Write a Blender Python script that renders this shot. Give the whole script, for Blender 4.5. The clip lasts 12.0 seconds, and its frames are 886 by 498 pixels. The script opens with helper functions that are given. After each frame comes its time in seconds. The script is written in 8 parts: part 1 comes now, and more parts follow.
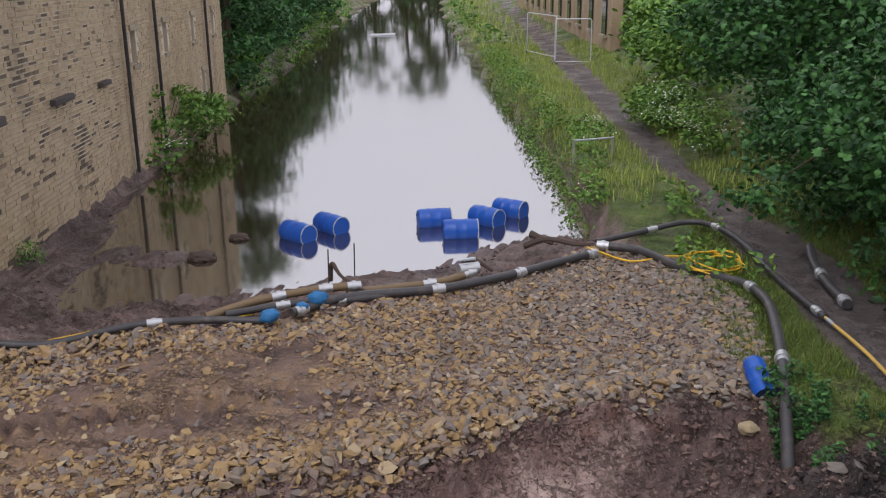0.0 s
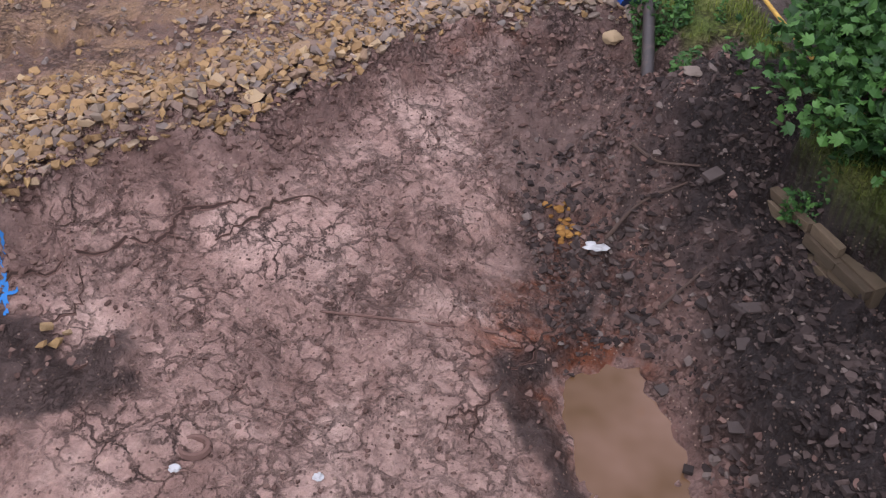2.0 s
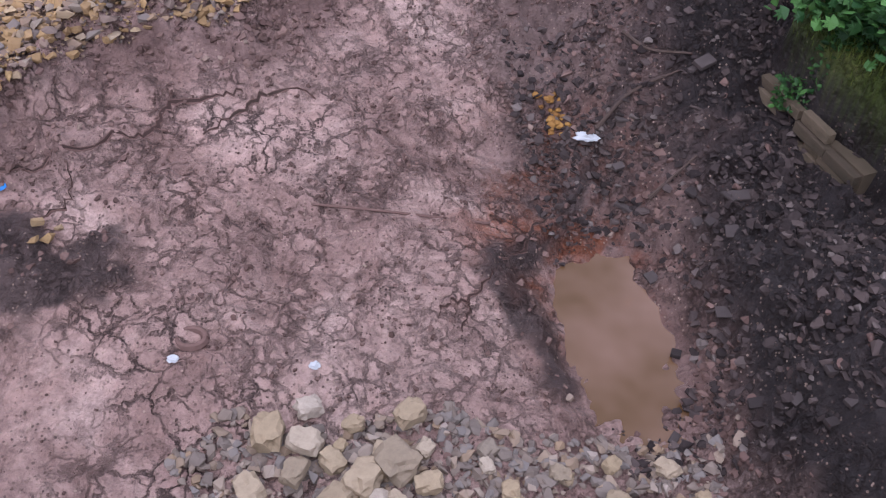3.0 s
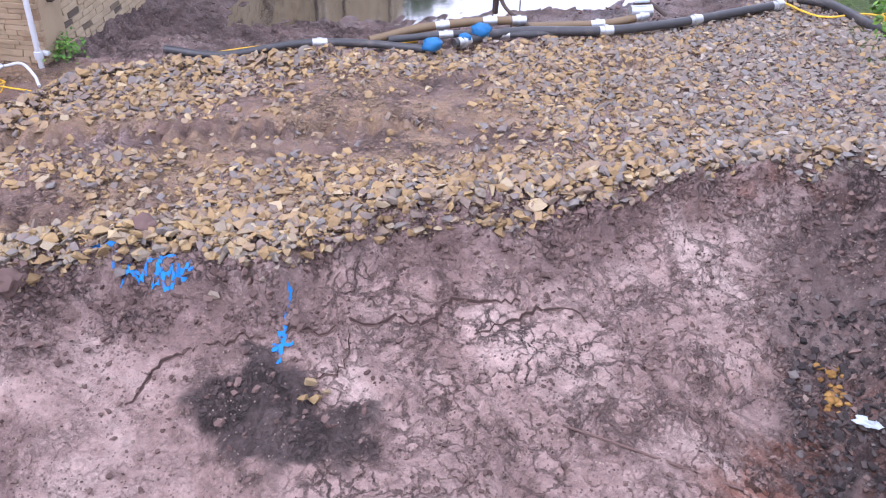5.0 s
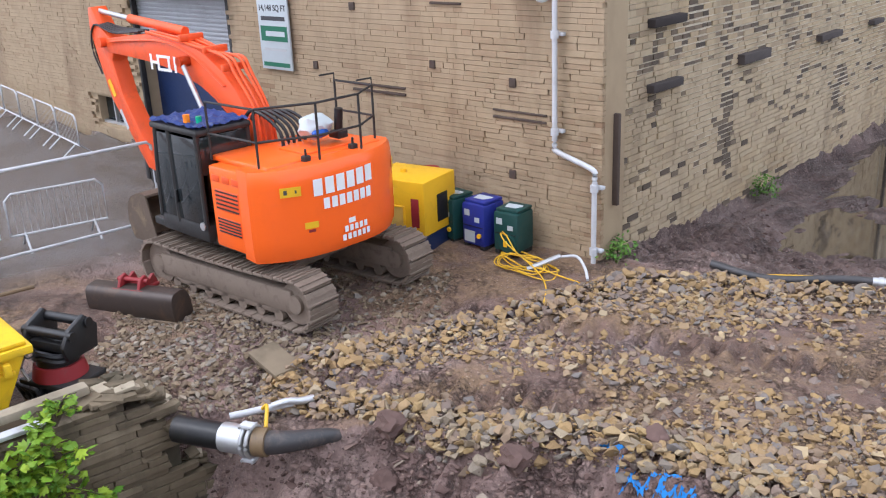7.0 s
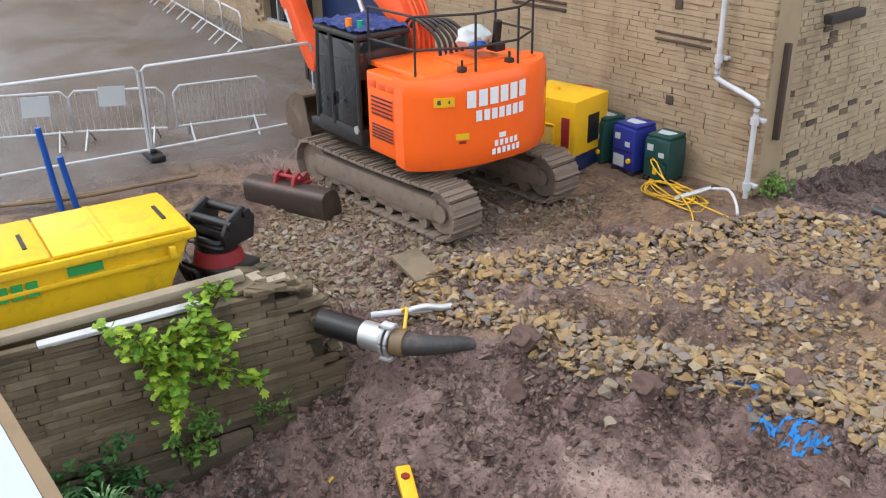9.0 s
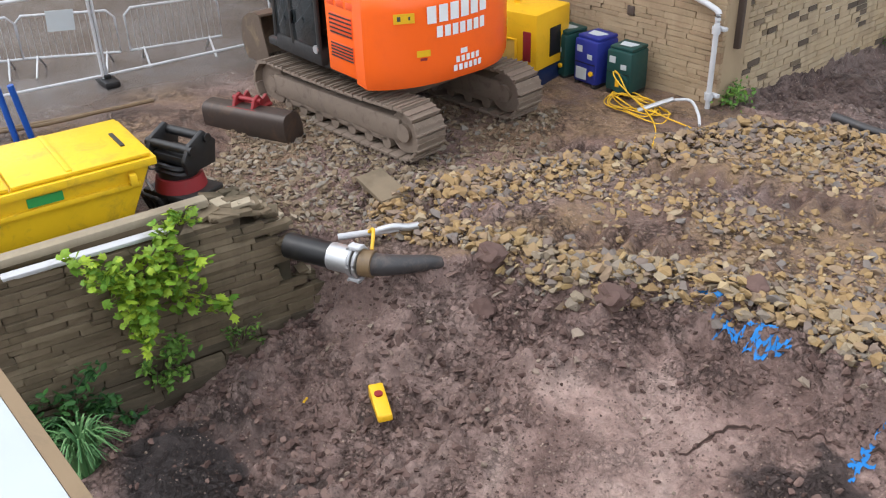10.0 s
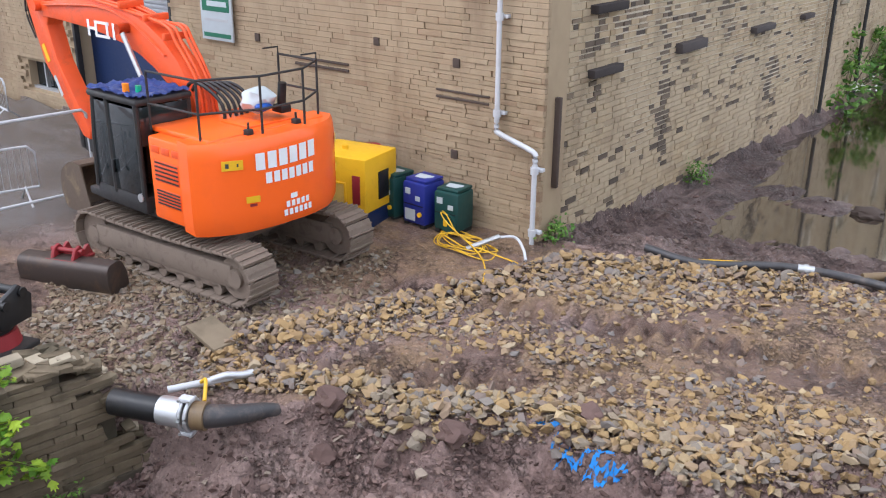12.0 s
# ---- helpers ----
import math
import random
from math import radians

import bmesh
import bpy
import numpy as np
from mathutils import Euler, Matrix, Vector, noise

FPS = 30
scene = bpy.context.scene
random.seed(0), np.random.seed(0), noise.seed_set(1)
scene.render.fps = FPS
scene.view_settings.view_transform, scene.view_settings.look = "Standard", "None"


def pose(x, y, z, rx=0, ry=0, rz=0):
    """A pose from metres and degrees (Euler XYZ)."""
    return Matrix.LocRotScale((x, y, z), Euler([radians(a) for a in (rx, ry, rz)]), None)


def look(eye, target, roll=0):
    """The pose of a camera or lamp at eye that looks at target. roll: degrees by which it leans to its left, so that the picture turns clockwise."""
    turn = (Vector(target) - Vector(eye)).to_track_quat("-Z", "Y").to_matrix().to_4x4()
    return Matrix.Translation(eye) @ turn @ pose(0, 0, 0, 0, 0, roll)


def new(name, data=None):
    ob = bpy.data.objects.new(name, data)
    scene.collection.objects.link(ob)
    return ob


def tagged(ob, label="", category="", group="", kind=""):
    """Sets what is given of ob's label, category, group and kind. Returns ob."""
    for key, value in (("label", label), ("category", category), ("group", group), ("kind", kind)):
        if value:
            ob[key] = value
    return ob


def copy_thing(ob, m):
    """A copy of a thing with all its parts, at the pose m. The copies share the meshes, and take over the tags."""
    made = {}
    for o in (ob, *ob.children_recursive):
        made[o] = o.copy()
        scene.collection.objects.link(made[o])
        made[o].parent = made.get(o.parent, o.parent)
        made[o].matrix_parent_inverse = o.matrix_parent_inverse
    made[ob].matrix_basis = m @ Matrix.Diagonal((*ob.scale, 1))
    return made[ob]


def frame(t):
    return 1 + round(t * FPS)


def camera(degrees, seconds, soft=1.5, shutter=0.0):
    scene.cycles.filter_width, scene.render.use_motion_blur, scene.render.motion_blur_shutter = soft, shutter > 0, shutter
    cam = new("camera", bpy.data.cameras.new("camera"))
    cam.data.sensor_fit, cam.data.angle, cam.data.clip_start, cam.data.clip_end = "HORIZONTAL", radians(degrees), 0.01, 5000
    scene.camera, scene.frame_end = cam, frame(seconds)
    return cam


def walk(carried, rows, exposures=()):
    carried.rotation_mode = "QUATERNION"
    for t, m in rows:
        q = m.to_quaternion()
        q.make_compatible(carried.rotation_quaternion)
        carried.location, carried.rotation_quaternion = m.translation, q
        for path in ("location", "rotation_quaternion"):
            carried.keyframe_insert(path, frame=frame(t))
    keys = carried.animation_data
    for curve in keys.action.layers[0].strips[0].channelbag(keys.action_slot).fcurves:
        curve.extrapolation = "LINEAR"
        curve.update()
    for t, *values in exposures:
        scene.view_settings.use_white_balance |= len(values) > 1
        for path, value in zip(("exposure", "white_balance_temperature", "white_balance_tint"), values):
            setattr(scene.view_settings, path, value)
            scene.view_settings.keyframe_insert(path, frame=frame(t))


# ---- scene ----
cam = camera(50.87, 12.0, soft=1.15)
# seconds, eye, then yaw, pitch and roll in degrees
PATH = [
    (0.0, 0.000, 0.000, 4.769, 9.97, -17.43, -0.46),
    (0.5, -0.011, 0.041, 4.647, 7.97, -19.71, -0.29),
    (1.0, 0.045, 0.178, 4.732, 6.29, -31.16, 0.21),
    (1.5, 0.014, 0.212, 4.727, 2.75, -34.33, 0.51),
    (2.0, 0.056, 0.116, 4.682, 1.24, -40.26, 0.83),
    (2.5, -0.010, 0.043, 4.602, -0.16, -44.86, 0.55),
    (2.7, 0.006, 0.056, 4.610, -0.35, -46.55, 0.92),
    (4.3, -0.050, 0.050, 4.690, 5.91, -38.97, 3.01),
    (4.5, -0.090, 0.080, 4.665, 9.27, -36.73, 2.89),
    (5.0, -0.077, 0.000, 4.703, 20.11, -33.21, 0.53),
    (5.5, -0.147, 0.049, 4.666, 31.20, -30.15, -0.86),
    (6.0, -0.211, 0.090, 4.608, 39.71, -27.85, -1.42),
    (6.5, -0.328, 0.110, 4.641, 47.61, -23.04, -3.09),
    (7.0, -0.400, 0.189, 4.625, 54.10, -19.79, -2.50),
    (7.5, -0.345, 0.184, 4.623, 58.09, -18.18, -1.25),
    (7.7, -0.381, 0.180, 4.621, 60.00, -17.86, -1.59),
    (8.5, -0.395, 0.120, 4.640, 62.10, -22.20, -1.45),
    (9.3, -0.400, 0.060, 4.655, 63.33, -26.48, -1.15),
    (9.5, -0.400, 0.060, 4.655, 62.56, -27.81, -1.89),
    (10.0, -0.400, 0.060, 4.655, 60.97, -29.72, -1.76),
    (10.5, -0.400, 0.060, 4.655, 59.68, -27.92, -1.30),
    (11.0, -0.400, 0.060, 4.655, 58.17, -25.35, -0.63),
    (11.5, -0.400, 0.060, 4.655, 53.72, -21.86, 0.40),
    (12.0, -0.400, 0.060, 4.655, 49.71, -21.19, 0.41),
]
EXPOSURE = [(0.0, -0.38, 6250, 18), (1.0, -0.30, 6350, 20), (1.5, -0.06, 6500, 25), (2.5, 0.12, 5980, 29), (4.5, 0.62, 5500, 27), (5.0, 0.74, 5420, 25), (5.5, 0.68, 5350, 25), (6.5, 0.44, 5700, 18), (7.7, 0.36, 5800, 11), (9.5, 0.30, 6200, 10), (12.0, 0.38, 5800, 13)]
SITE = 1.3  # metres to one unit of the plan below; the whole site is scaled by it at the end
walk(cam, [(t, pose(SITE * x, SITE * y, SITE * z, 90 + p, 0, w) @ pose(0, 0, 0, 0, 0, r)) for t, x, y, z, w, p, r in PATH], EXPOSURE)

# ---- light: an overcast sky and a broad, weak sun behind the cloud
world = bpy.data.worlds.new("overcast_sky")
scene.world = world
world.use_nodes = True
nt = world.node_tree
nt.nodes.clear()
sky = nt.nodes.new("ShaderNodeTexSky")
sky.sky_type, sky.sun_disc = "NISHITA", False
sky.sun_elevation, sky.sun_rotation, sky.dust_density, sky.air_density = radians(50), radians(200), 4.0, 1.0
hsv = nt.nodes.new("ShaderNodeHueSaturation")
hsv.inputs["Saturation"].default_value = 0.25
cloud = nt.nodes.new("ShaderNodeMix")
cloud.data_type = "RGBA"
cloud.inputs["Factor"].default_value = 0.75
cloud.inputs[7].default_value = (9.0, 9.1, 9.4, 1)
bg = nt.nodes.new("ShaderNodeBackground")
bg.inputs["Strength"].default_value = 0.19
out = nt.nodes.new("ShaderNodeOutputWorld")
nt.links.new(sky.outputs[0], hsv.inputs["Color"])
nt.links.new(hsv.outputs[0], cloud.inputs[6])
nt.links.new(cloud.outputs[2], bg.inputs["Color"])
nt.links.new(bg.outputs[0], out.inputs["Surface"])
sun = new("sun", bpy.data.lights.new("sun", "SUN"))
sun.data.energy, sun.data.angle, sun.data.color = 0.9, radians(25), (1.0, 0.97, 0.92)
sun.matrix_world = look((-3, -8, 12), (0, 0, 0))


# ---- materials
class Mat:
    """A small builder of procedural node materials."""

    def __init__(self, name, rough=0.8, metal=0.0, spec=0.4):
        self.m = bpy.data.materials.new(name)
        self.m.use_nodes = True
        self.t = self.m.node_tree
        self.b = self.t.nodes["Principled BSDF"]
        self.b.inputs["Roughness"].default_value = rough
        self.b.inputs["Metallic"].default_value = metal
        self.b.inputs["Specular IOR Level"].default_value = spec
        self.pos = self.t.nodes.new("ShaderNodeTexCoord").outputs["Object"]

    def node(self, kind, **values):
        n = self.t.nodes.new(kind)
        for key, value in values.items():
            n.inputs[key].default_value = value
        return n

    def link(self, a, b):
        self.t.links.new(a, b)

    def noise(self, scale, detail=5.0, rough=0.6, warp=0.0, stretch=None):
        n = self.node("ShaderNodeTexNoise", Scale=scale, Detail=detail, Roughness=rough, Distortion=warp)
        src = self.pos
        if stretch:
            mp = self.t.nodes.new("ShaderNodeMapping")
            mp.inputs["Scale"].default_value = stretch
            self.link(src, mp.inputs["Vector"])
            src = mp.outputs[0]
        self.link(src, n.inputs["Vector"])
        return n.outputs["Fac"]

    def ramp(self, fac, stops):
        r = self.t.nodes.new("ShaderNodeValToRGB")
        el = r.color_ramp.elements
        while len(el) < len(stops):
            el.new(0.5)
        for e, (p, c) in zip(el, stops):
            e.position = p
            e.color = (*c, 1) if len(c) == 3 else c
        self.link(fac, r.inputs["Fac"])
        return r.outputs["Color"]

    def mix(self, fac, a, b, mode="MIX"):
        n = self.t.nodes.new("ShaderNodeMix")
        n.data_type, n.blend_type = "RGBA", mode
        for v, k in ((fac, 0), (a, 6), (b, 7)):
            if isinstance(v, (int, float)):
                n.inputs[k].default_value = v
            elif isinstance(v, tuple):
                n.inputs[k].default_value = (*v, 1)
            else:
                self.link(v, n.inputs[k])
        return n.outputs[2]

    def math(self, op, a, b=0.0, clamp=False):
        n = self.t.nodes.new("ShaderNodeMath")
        n.operation, n.use_clamp = op, clamp
        for v, k in ((a, 0), (b, 1)):
            if isinstance(v, (int, float)):
                n.inputs[k].default_value = v
            else:
                self.link(v, n.inputs[k])
        return n.outputs[0]

    def attr(self, name):
        n = self.t.nodes.new("ShaderNodeAttribute")
        n.attribute_name = name
        return n.outputs["Fac"]

    def random(self, island=False):
        if island:
            return self.t.nodes.new("ShaderNodeNewGeometry").outputs["Random Per Island"]
        return self.t.nodes.new("ShaderNodeObjectInfo").outputs["Random"]

    def color(self, c):
        if isinstance(c, tuple):
            self.b.inputs["Base Color"].default_value = (*c, 1)
        else:
            self.link(c, self.b.inputs["Base Color"])
        return self

    def rough(self, r):
        self.link(r, self.b.inputs["Roughness"])
        return self

    def bump(self, h, strength=0.3, dist=0.02):
        n = self.node("ShaderNodeBump", Strength=strength, Distance=dist)
        self.link(h, n.inputs["Height"])
        self.link(n.outputs[0], self.b.inputs["Normal"])
        return self


def paint(name, c, rough=0.45, dirt=0.35, dirt_color=(0.10, 0.075, 0.055), metal=0.0, scale=3.0):
    """Painted or plastic surface with dirt in patches and fine scuffs."""
    m = Mat(name, rough, metal)
    base = m.mix(m.noise(scale * 0.7, 3), tuple(v * 0.85 for v in c), tuple(min(1, v * 1.1) for v in c))
    stain = m.ramp(m.noise(scale, 8, 0.7, 0.6), [(0.52, (0, 0, 0)), (0.72, (dirt, dirt, dirt))])
    m.color(m.mix(stain, base, dirt_color))
    m.rough(m.math("ADD", m.math("MULTIPLY", m.noise(scale * 6, 4), 0.25), rough - 0.1, True))
    return m.bump(m.noise(scale * 14, 5), 0.08, 0.005).m


def stone_mat(name, stops, island=True, bump=0.5, grime=0.5, scale=9.0, dark=(0.05, 0.04, 0.03)):
    m = Mat(name, 0.9, 0, 0.25)
    base = m.ramp(m.random(island), stops)
    base = m.mix(m.noise(scale, 6), m.mix(1.0, base, (0.72, 0.70, 0.68), "MULTIPLY"), m.mix(1.0, base, (1.15, 1.12, 1.08), "MULTIPLY"))
    g = m.ramp(m.noise(0.9, 7, 0.65, 0.4), [(0.45, (0, 0, 0)), (0.75, (grime, grime, grime))])
    m.color(m.mix(g, base, dark))
    return m.bump(m.noise(scale * 5, 6, 0.7), bump, 0.01).m


M_STONE = stone_mat("crushed_stone", [(0.0, (0.27, 0.185, 0.095)), (0.25, (0.36, 0.25, 0.12)), (0.5, (0.29, 0.215, 0.145)), (0.7, (0.20, 0.155, 0.13)), (0.88, (0.19, 0.175, 0.165)), (1.0, (0.46, 0.36, 0.21))], grime=0.3)
M_STONE_GREY = stone_mat("grey_crushed_stone", [(0.0, (0.17, 0.15, 0.135)), (0.3, (0.22, 0.185, 0.155)), (0.6, (0.21, 0.20, 0.19)), (0.8, (0.28, 0.21, 0.14)), (1.0, (0.37, 0.33, 0.29))], grime=0.3)
M_RUBBLE = stone_mat("brown_rubble", [(0.0, (0.14, 0.105, 0.078)), (0.35, (0.21, 0.16, 0.105)), (0.65, (0.26, 0.205, 0.14)), (0.85, (0.21, 0.195, 0.175)), (1.0, (0.34, 0.29, 0.22))], grime=0.3)
M_STONE_PIECE = stone_mat("loose_stone", [(0.0, (0.25, 0.17, 0.085)), (0.3, (0.40, 0.29, 0.14)), (0.6, (0.30, 0.24, 0.16)), (0.85, (0.20, 0.18, 0.16)), (1.0, (0.46, 0.38, 0.25))], island=False, grime=0.3)
M_ROCK = stone_mat("pale_rock", [(0.0, (0.24, 0.21, 0.17)), (0.5, (0.38, 0.31, 0.20)), (1.0, (0.44, 0.40, 0.34))], island=False, grime=0.3, scale=5)


def masonry(name, stops, island, low, dark, stain, scale=5.0):
    """Coursed stone: each block its own tone, broad paler and darker fields over the whole wall, run stains and grain."""
    m = Mat(name, 0.9, 0, 0.25)
    place = m.t.nodes.new("ShaderNodeNewGeometry").outputs["Position"]

    def field(size, detail, stretch=(1, 1, 1)):
        mp = m.t.nodes.new("ShaderNodeMapping")
        mp.inputs["Scale"].default_value = stretch
        n = m.node("ShaderNodeTexNoise", Scale=size, Detail=detail, Roughness=0.62)
        m.link(place, mp.inputs["Vector"])
        m.link(mp.outputs[0], n.inputs["Vector"])
        return n.outputs["Fac"]

    base = m.ramp(m.random(island), stops)
    base = m.mix(m.ramp(field(0.45, 6), [(0.36, (0, 0, 0)), (0.62, (0.75, 0.75, 0.75))]), base, low)
    base = m.mix(m.noise(scale, 6), m.mix(1.0, base, (0.80, 0.78, 0.76), "MULTIPLY"), m.mix(1.0, base, (1.12, 1.10, 1.07), "MULTIPLY"))
    runs = m.ramp(field(1.1, 7, (1, 1, 0.22)), [(0.50, (0, 0, 0)), (0.74, (stain, stain, stain))])
    m.color(m.mix(runs, base, dark))
    return m.bump(m.noise(scale * 5, 6, 0.7), 0.5, 0.01).m


SIDE_STOPS = [(0.0, (0.36, 0.275, 0.17)), (0.4, (0.44, 0.345, 0.22)), (0.8, (0.40, 0.325, 0.22)), (0.94, (0.27, 0.20, 0.13)), (1.0, (0.50, 0.41, 0.27))]
M_BLOCK_SIDE = masonry("sandstone_block", SIDE_STOPS, False, (0.44, 0.36, 0.25), (0.16, 0.12, 0.08), 0.6)
M_BLOCK_REST = masonry("sandstone_courses", SIDE_STOPS, True, (0.44, 0.36, 0.25), (0.16, 0.12, 0.08), 0.6)
DARK_STOPS = [(0.0, (0.065, 0.054, 0.045)), (0.4, (0.12, 0.095, 0.073)), (0.7, (0.20, 0.155, 0.11)), (1.0, (0.32, 0.25, 0.165))]
M_BLOCK_DARK = masonry("dark_block", DARK_STOPS, True, (0.12, 0.096, 0.074), (0.08, 0.062, 0.046), 0.4)
M_BLOCK_DARK_PIECE = masonry("dark_block_piece", DARK_STOPS, False, (0.12, 0.096, 0.074), (0.08, 0.062, 0.046), 0.4)
FRONT_STOPS = [(0.0, (0.325, 0.245, 0.155)), (0.5, (0.375, 0.29, 0.19)), (0.9, (0.345, 0.255, 0.165)), (1.0, (0.26, 0.175, 0.11))]
M_BLOCK_FRONT = masonry("tan_block", FRONT_STOPS, True, (0.37, 0.29, 0.195), (0.17, 0.115, 0.075), 0.65)
M_BLOCK_FRONT_PIECE = masonry("tan_block_piece", FRONT_STOPS, False, (0.37, 0.29, 0.195), (0.17, 0.115, 0.075), 0.65)
M_MORTAR = masonry("pale_mortar", [(0.0, (0.60, 0.55, 0.46)), (1.0, (0.64, 0.58, 0.48))], False, (0.50, 0.43, 0.32), (0.30, 0.25, 0.18), 0.5, 3)
M_MORTAR_TAN = masonry("tan_mortar", [(0.0, (0.34, 0.265, 0.175)), (1.0, (0.37, 0.29, 0.19))], False, (0.36, 0.285, 0.19), (0.2, 0.14, 0.09), 0.5, 3)
M_DARKWALL = stone_mat("damp_dark_masonry", [(0.0, (0.085, 0.07, 0.052)), (0.5, (0.13, 0.105, 0.075)), (1.0, (0.17, 0.14, 0.10))], island=False, grime=0.6, scale=6, dark=(0.03, 0.035, 0.02))
M_RETWALL = masonry("weathered_wall_stone", [(0.0, (0.12, 0.095, 0.066)), (0.5, (0.19, 0.152, 0.105)), (0.85, (0.235, 0.19, 0.13)), (1.0, (0.30, 0.25, 0.175))], False, (0.15, 0.12, 0.078), (0.045, 0.042, 0.028), 0.9, 6)
M_COPING = stone_mat("worn_coping_stone", [(0.0, (0.32, 0.28, 0.21)), (1.0, (0.42, 0.37, 0.28))], island=False, grime=0.45, scale=6)
M_SLATE = stone_mat("dark_slate", [(0.0, (0.032, 0.027, 0.027)), (1.0, (0.085, 0.074, 0.072))], island=False, grime=0.3)
M_ORANGE = Mat("orange_paint", 0.24)
M_ORANGE = M_ORANGE.color(M_ORANGE.mix(M_ORANGE.ramp(M_ORANGE.noise(2.2, 7, 0.7), [(0.50, (0, 0, 0)), (0.80, (0.22, 0.22, 0.22))]), (0.93, 0.135, 0.014), (0.60, 0.10, 0.03))).m
M_ORANGE_DIRTY = paint("dirty_orange_paint", (0.80, 0.095, 0.018), 0.38, 0.35, (0.22, 0.07, 0.04))
M_YELLOW = paint("yellow_paint", (0.80, 0.46, 0.012), 0.38, 0.25)
M_YELLOW_SKIP = paint("skip_yellow_paint", (0.78, 0.50, 0.01), 0.42, 0.35)
M_TRACK = paint("muddy_track_steel", (0.20, 0.155, 0.12), 0.75, 0.85, (0.10, 0.075, 0.058), 0.1, 5)
M_STEEL_DARK = paint("dark_steel", (0.035, 0.034, 0.034), 0.5, 0.3, (0.12, 0.09, 0.07), 0.3)
M_BUCKET = paint("worn_bucket_steel", (0.13, 0.095, 0.07), 0.55, 0.8, (0.30, 0.22, 0.13), 0.2)
M_BUCKET_DARK = paint("dark_bucket_steel", (0.06, 0.045, 0.038), 0.45, 0.7, (0.13, 0.08, 0.05), 0.3)
M_RED = paint("worn_red_paint", (0.24, 0.018, 0.022), 0.5, 0.4)
M_BLACK = paint("black_plastic", (0.012, 0.012, 0.013), 0.4, 0.2, (0.09, 0.07, 0.055))
M_RUBBER = paint("black_rubber_hose", (0.018, 0.018, 0.02), 0.45, 0.5, (0.12, 0.095, 0.08))
M_HOSE = paint("grey_black_hose", (0.05, 0.048, 0.05), 0.4, 0.6, (0.15, 0.12, 0.10), 0, 5)
M_HOSE_BROWN = paint("mud_stained_hose", (0.17, 0.115, 0.06), 0.5, 0.6, (0.09, 0.07, 0.06), 0, 5)
M_GALV = paint("galvanised_steel", (0.52, 0.53, 0.54), 0.38, 0.25, (0.25, 0.22, 0.19), 0.7)
M_WHITE = paint("white_paint", (0.47, 0.515, 0.535), 0.45, 0.12, (0.5, 0.5, 0.48))
M_LETTER = paint("white_lettering", (0.78, 0.79, 0.80), 0.4, 0.1, (0.5, 0.48, 0.45))
M_WHITE_PIPE = paint("white_pipe_paint", (0.52, 0.53, 0.55), 0.5, 0.55, (0.28, 0.26, 0.24))
M_BLUE = paint("blue_plastic", (0.012, 0.085, 0.40), 0.33, 0.2, (0.06, 0.07, 0.09))
M_BLUE_DARK = paint("dark_blue_plastic", (0.006, 0.02, 0.075), 0.45, 0.2)
M_BLUE_LAYFLAT = paint("blue_layflat_hose", (0.02, 0.14, 0.33), 0.6, 0.3)
M_BLUE_GEN = paint("blue_casing", (0.02, 0.03, 0.22), 0.4, 0.2)
M_GREEN_GEN = paint("dark_green_casing", (0.012, 0.055, 0.05), 0.42, 0.3)
M_CABLE = paint("yellow_cable", (0.70, 0.42, 0.02), 0.5, 0.35)
M_YELLOW_PIPE = paint("yellow_pipe", (0.62, 0.40, 0.09), 0.5, 0.4)
M_TIMBER = paint("weathered_timber", (0.24, 0.17, 0.10), 0.8, 0.5, (0.08, 0.06, 0.045))
M_WOOD_DARK = paint("dark_driftwood", (0.07, 0.05, 0.04), 0.85, 0.5)
M_GREEN = paint("green_lettering", (0.03, 0.30, 0.07), 0.5, 0.1)
M_SIGN_GREEN = paint("sign_green", (0.015, 0.13, 0.07), 0.5, 0.1)
M_TEXT_DARK = paint("dark_lettering", (0.05, 0.05, 0.055), 0.6, 0.05)
M_TEXT_RED = paint("red_lettering", (0.55, 0.03, 0.03), 0.6, 0.05)
M_SHUTTER = paint("grey_roller_shutter", (0.40, 0.41, 0.43), 0.5, 0.25, metal=0.3)
M_GLASS_DARK = Mat("dark_tinted_glass", 0.06, 0, 0.6).color((0.018, 0.022, 0.024)).m
M_LENS_ORANGE = Mat("orange_lens", 0.2).color((0.9, 0.25, 0.02)).m
M_LENS_GREEN = Mat("green_lens", 0.2).color((0.02, 0.35, 0.2)).m
M_BLUESPRAY = paint("blue_marking_paint", (0.02, 0.19, 0.52), 0.8, 0.5, (0.14, 0.11, 0.11), 0, 14)
M_TARP = paint("blue_tarpaulin", (0.06, 0.10, 0.33), 0.5, 0.5, (0.35, 0.36, 0.40), 0, 5)


def leaf_mat(name, dark, light, rough=0.55):
    m = Mat(name, rough, 0, 0.3)
    base = m.ramp(m.random(True), [(0.0, dark), (0.6, tuple((a + b) / 2 for a, b in zip(dark, light))), (1.0, light)])
    m.color(m.mix(m.noise(1.3, 4), m.mix(1.0, base, (0.7, 0.72, 0.7), "MULTIPLY"), base))
    m.b.inputs["Transmission Weight"].default_value = 0.0
    return m.m


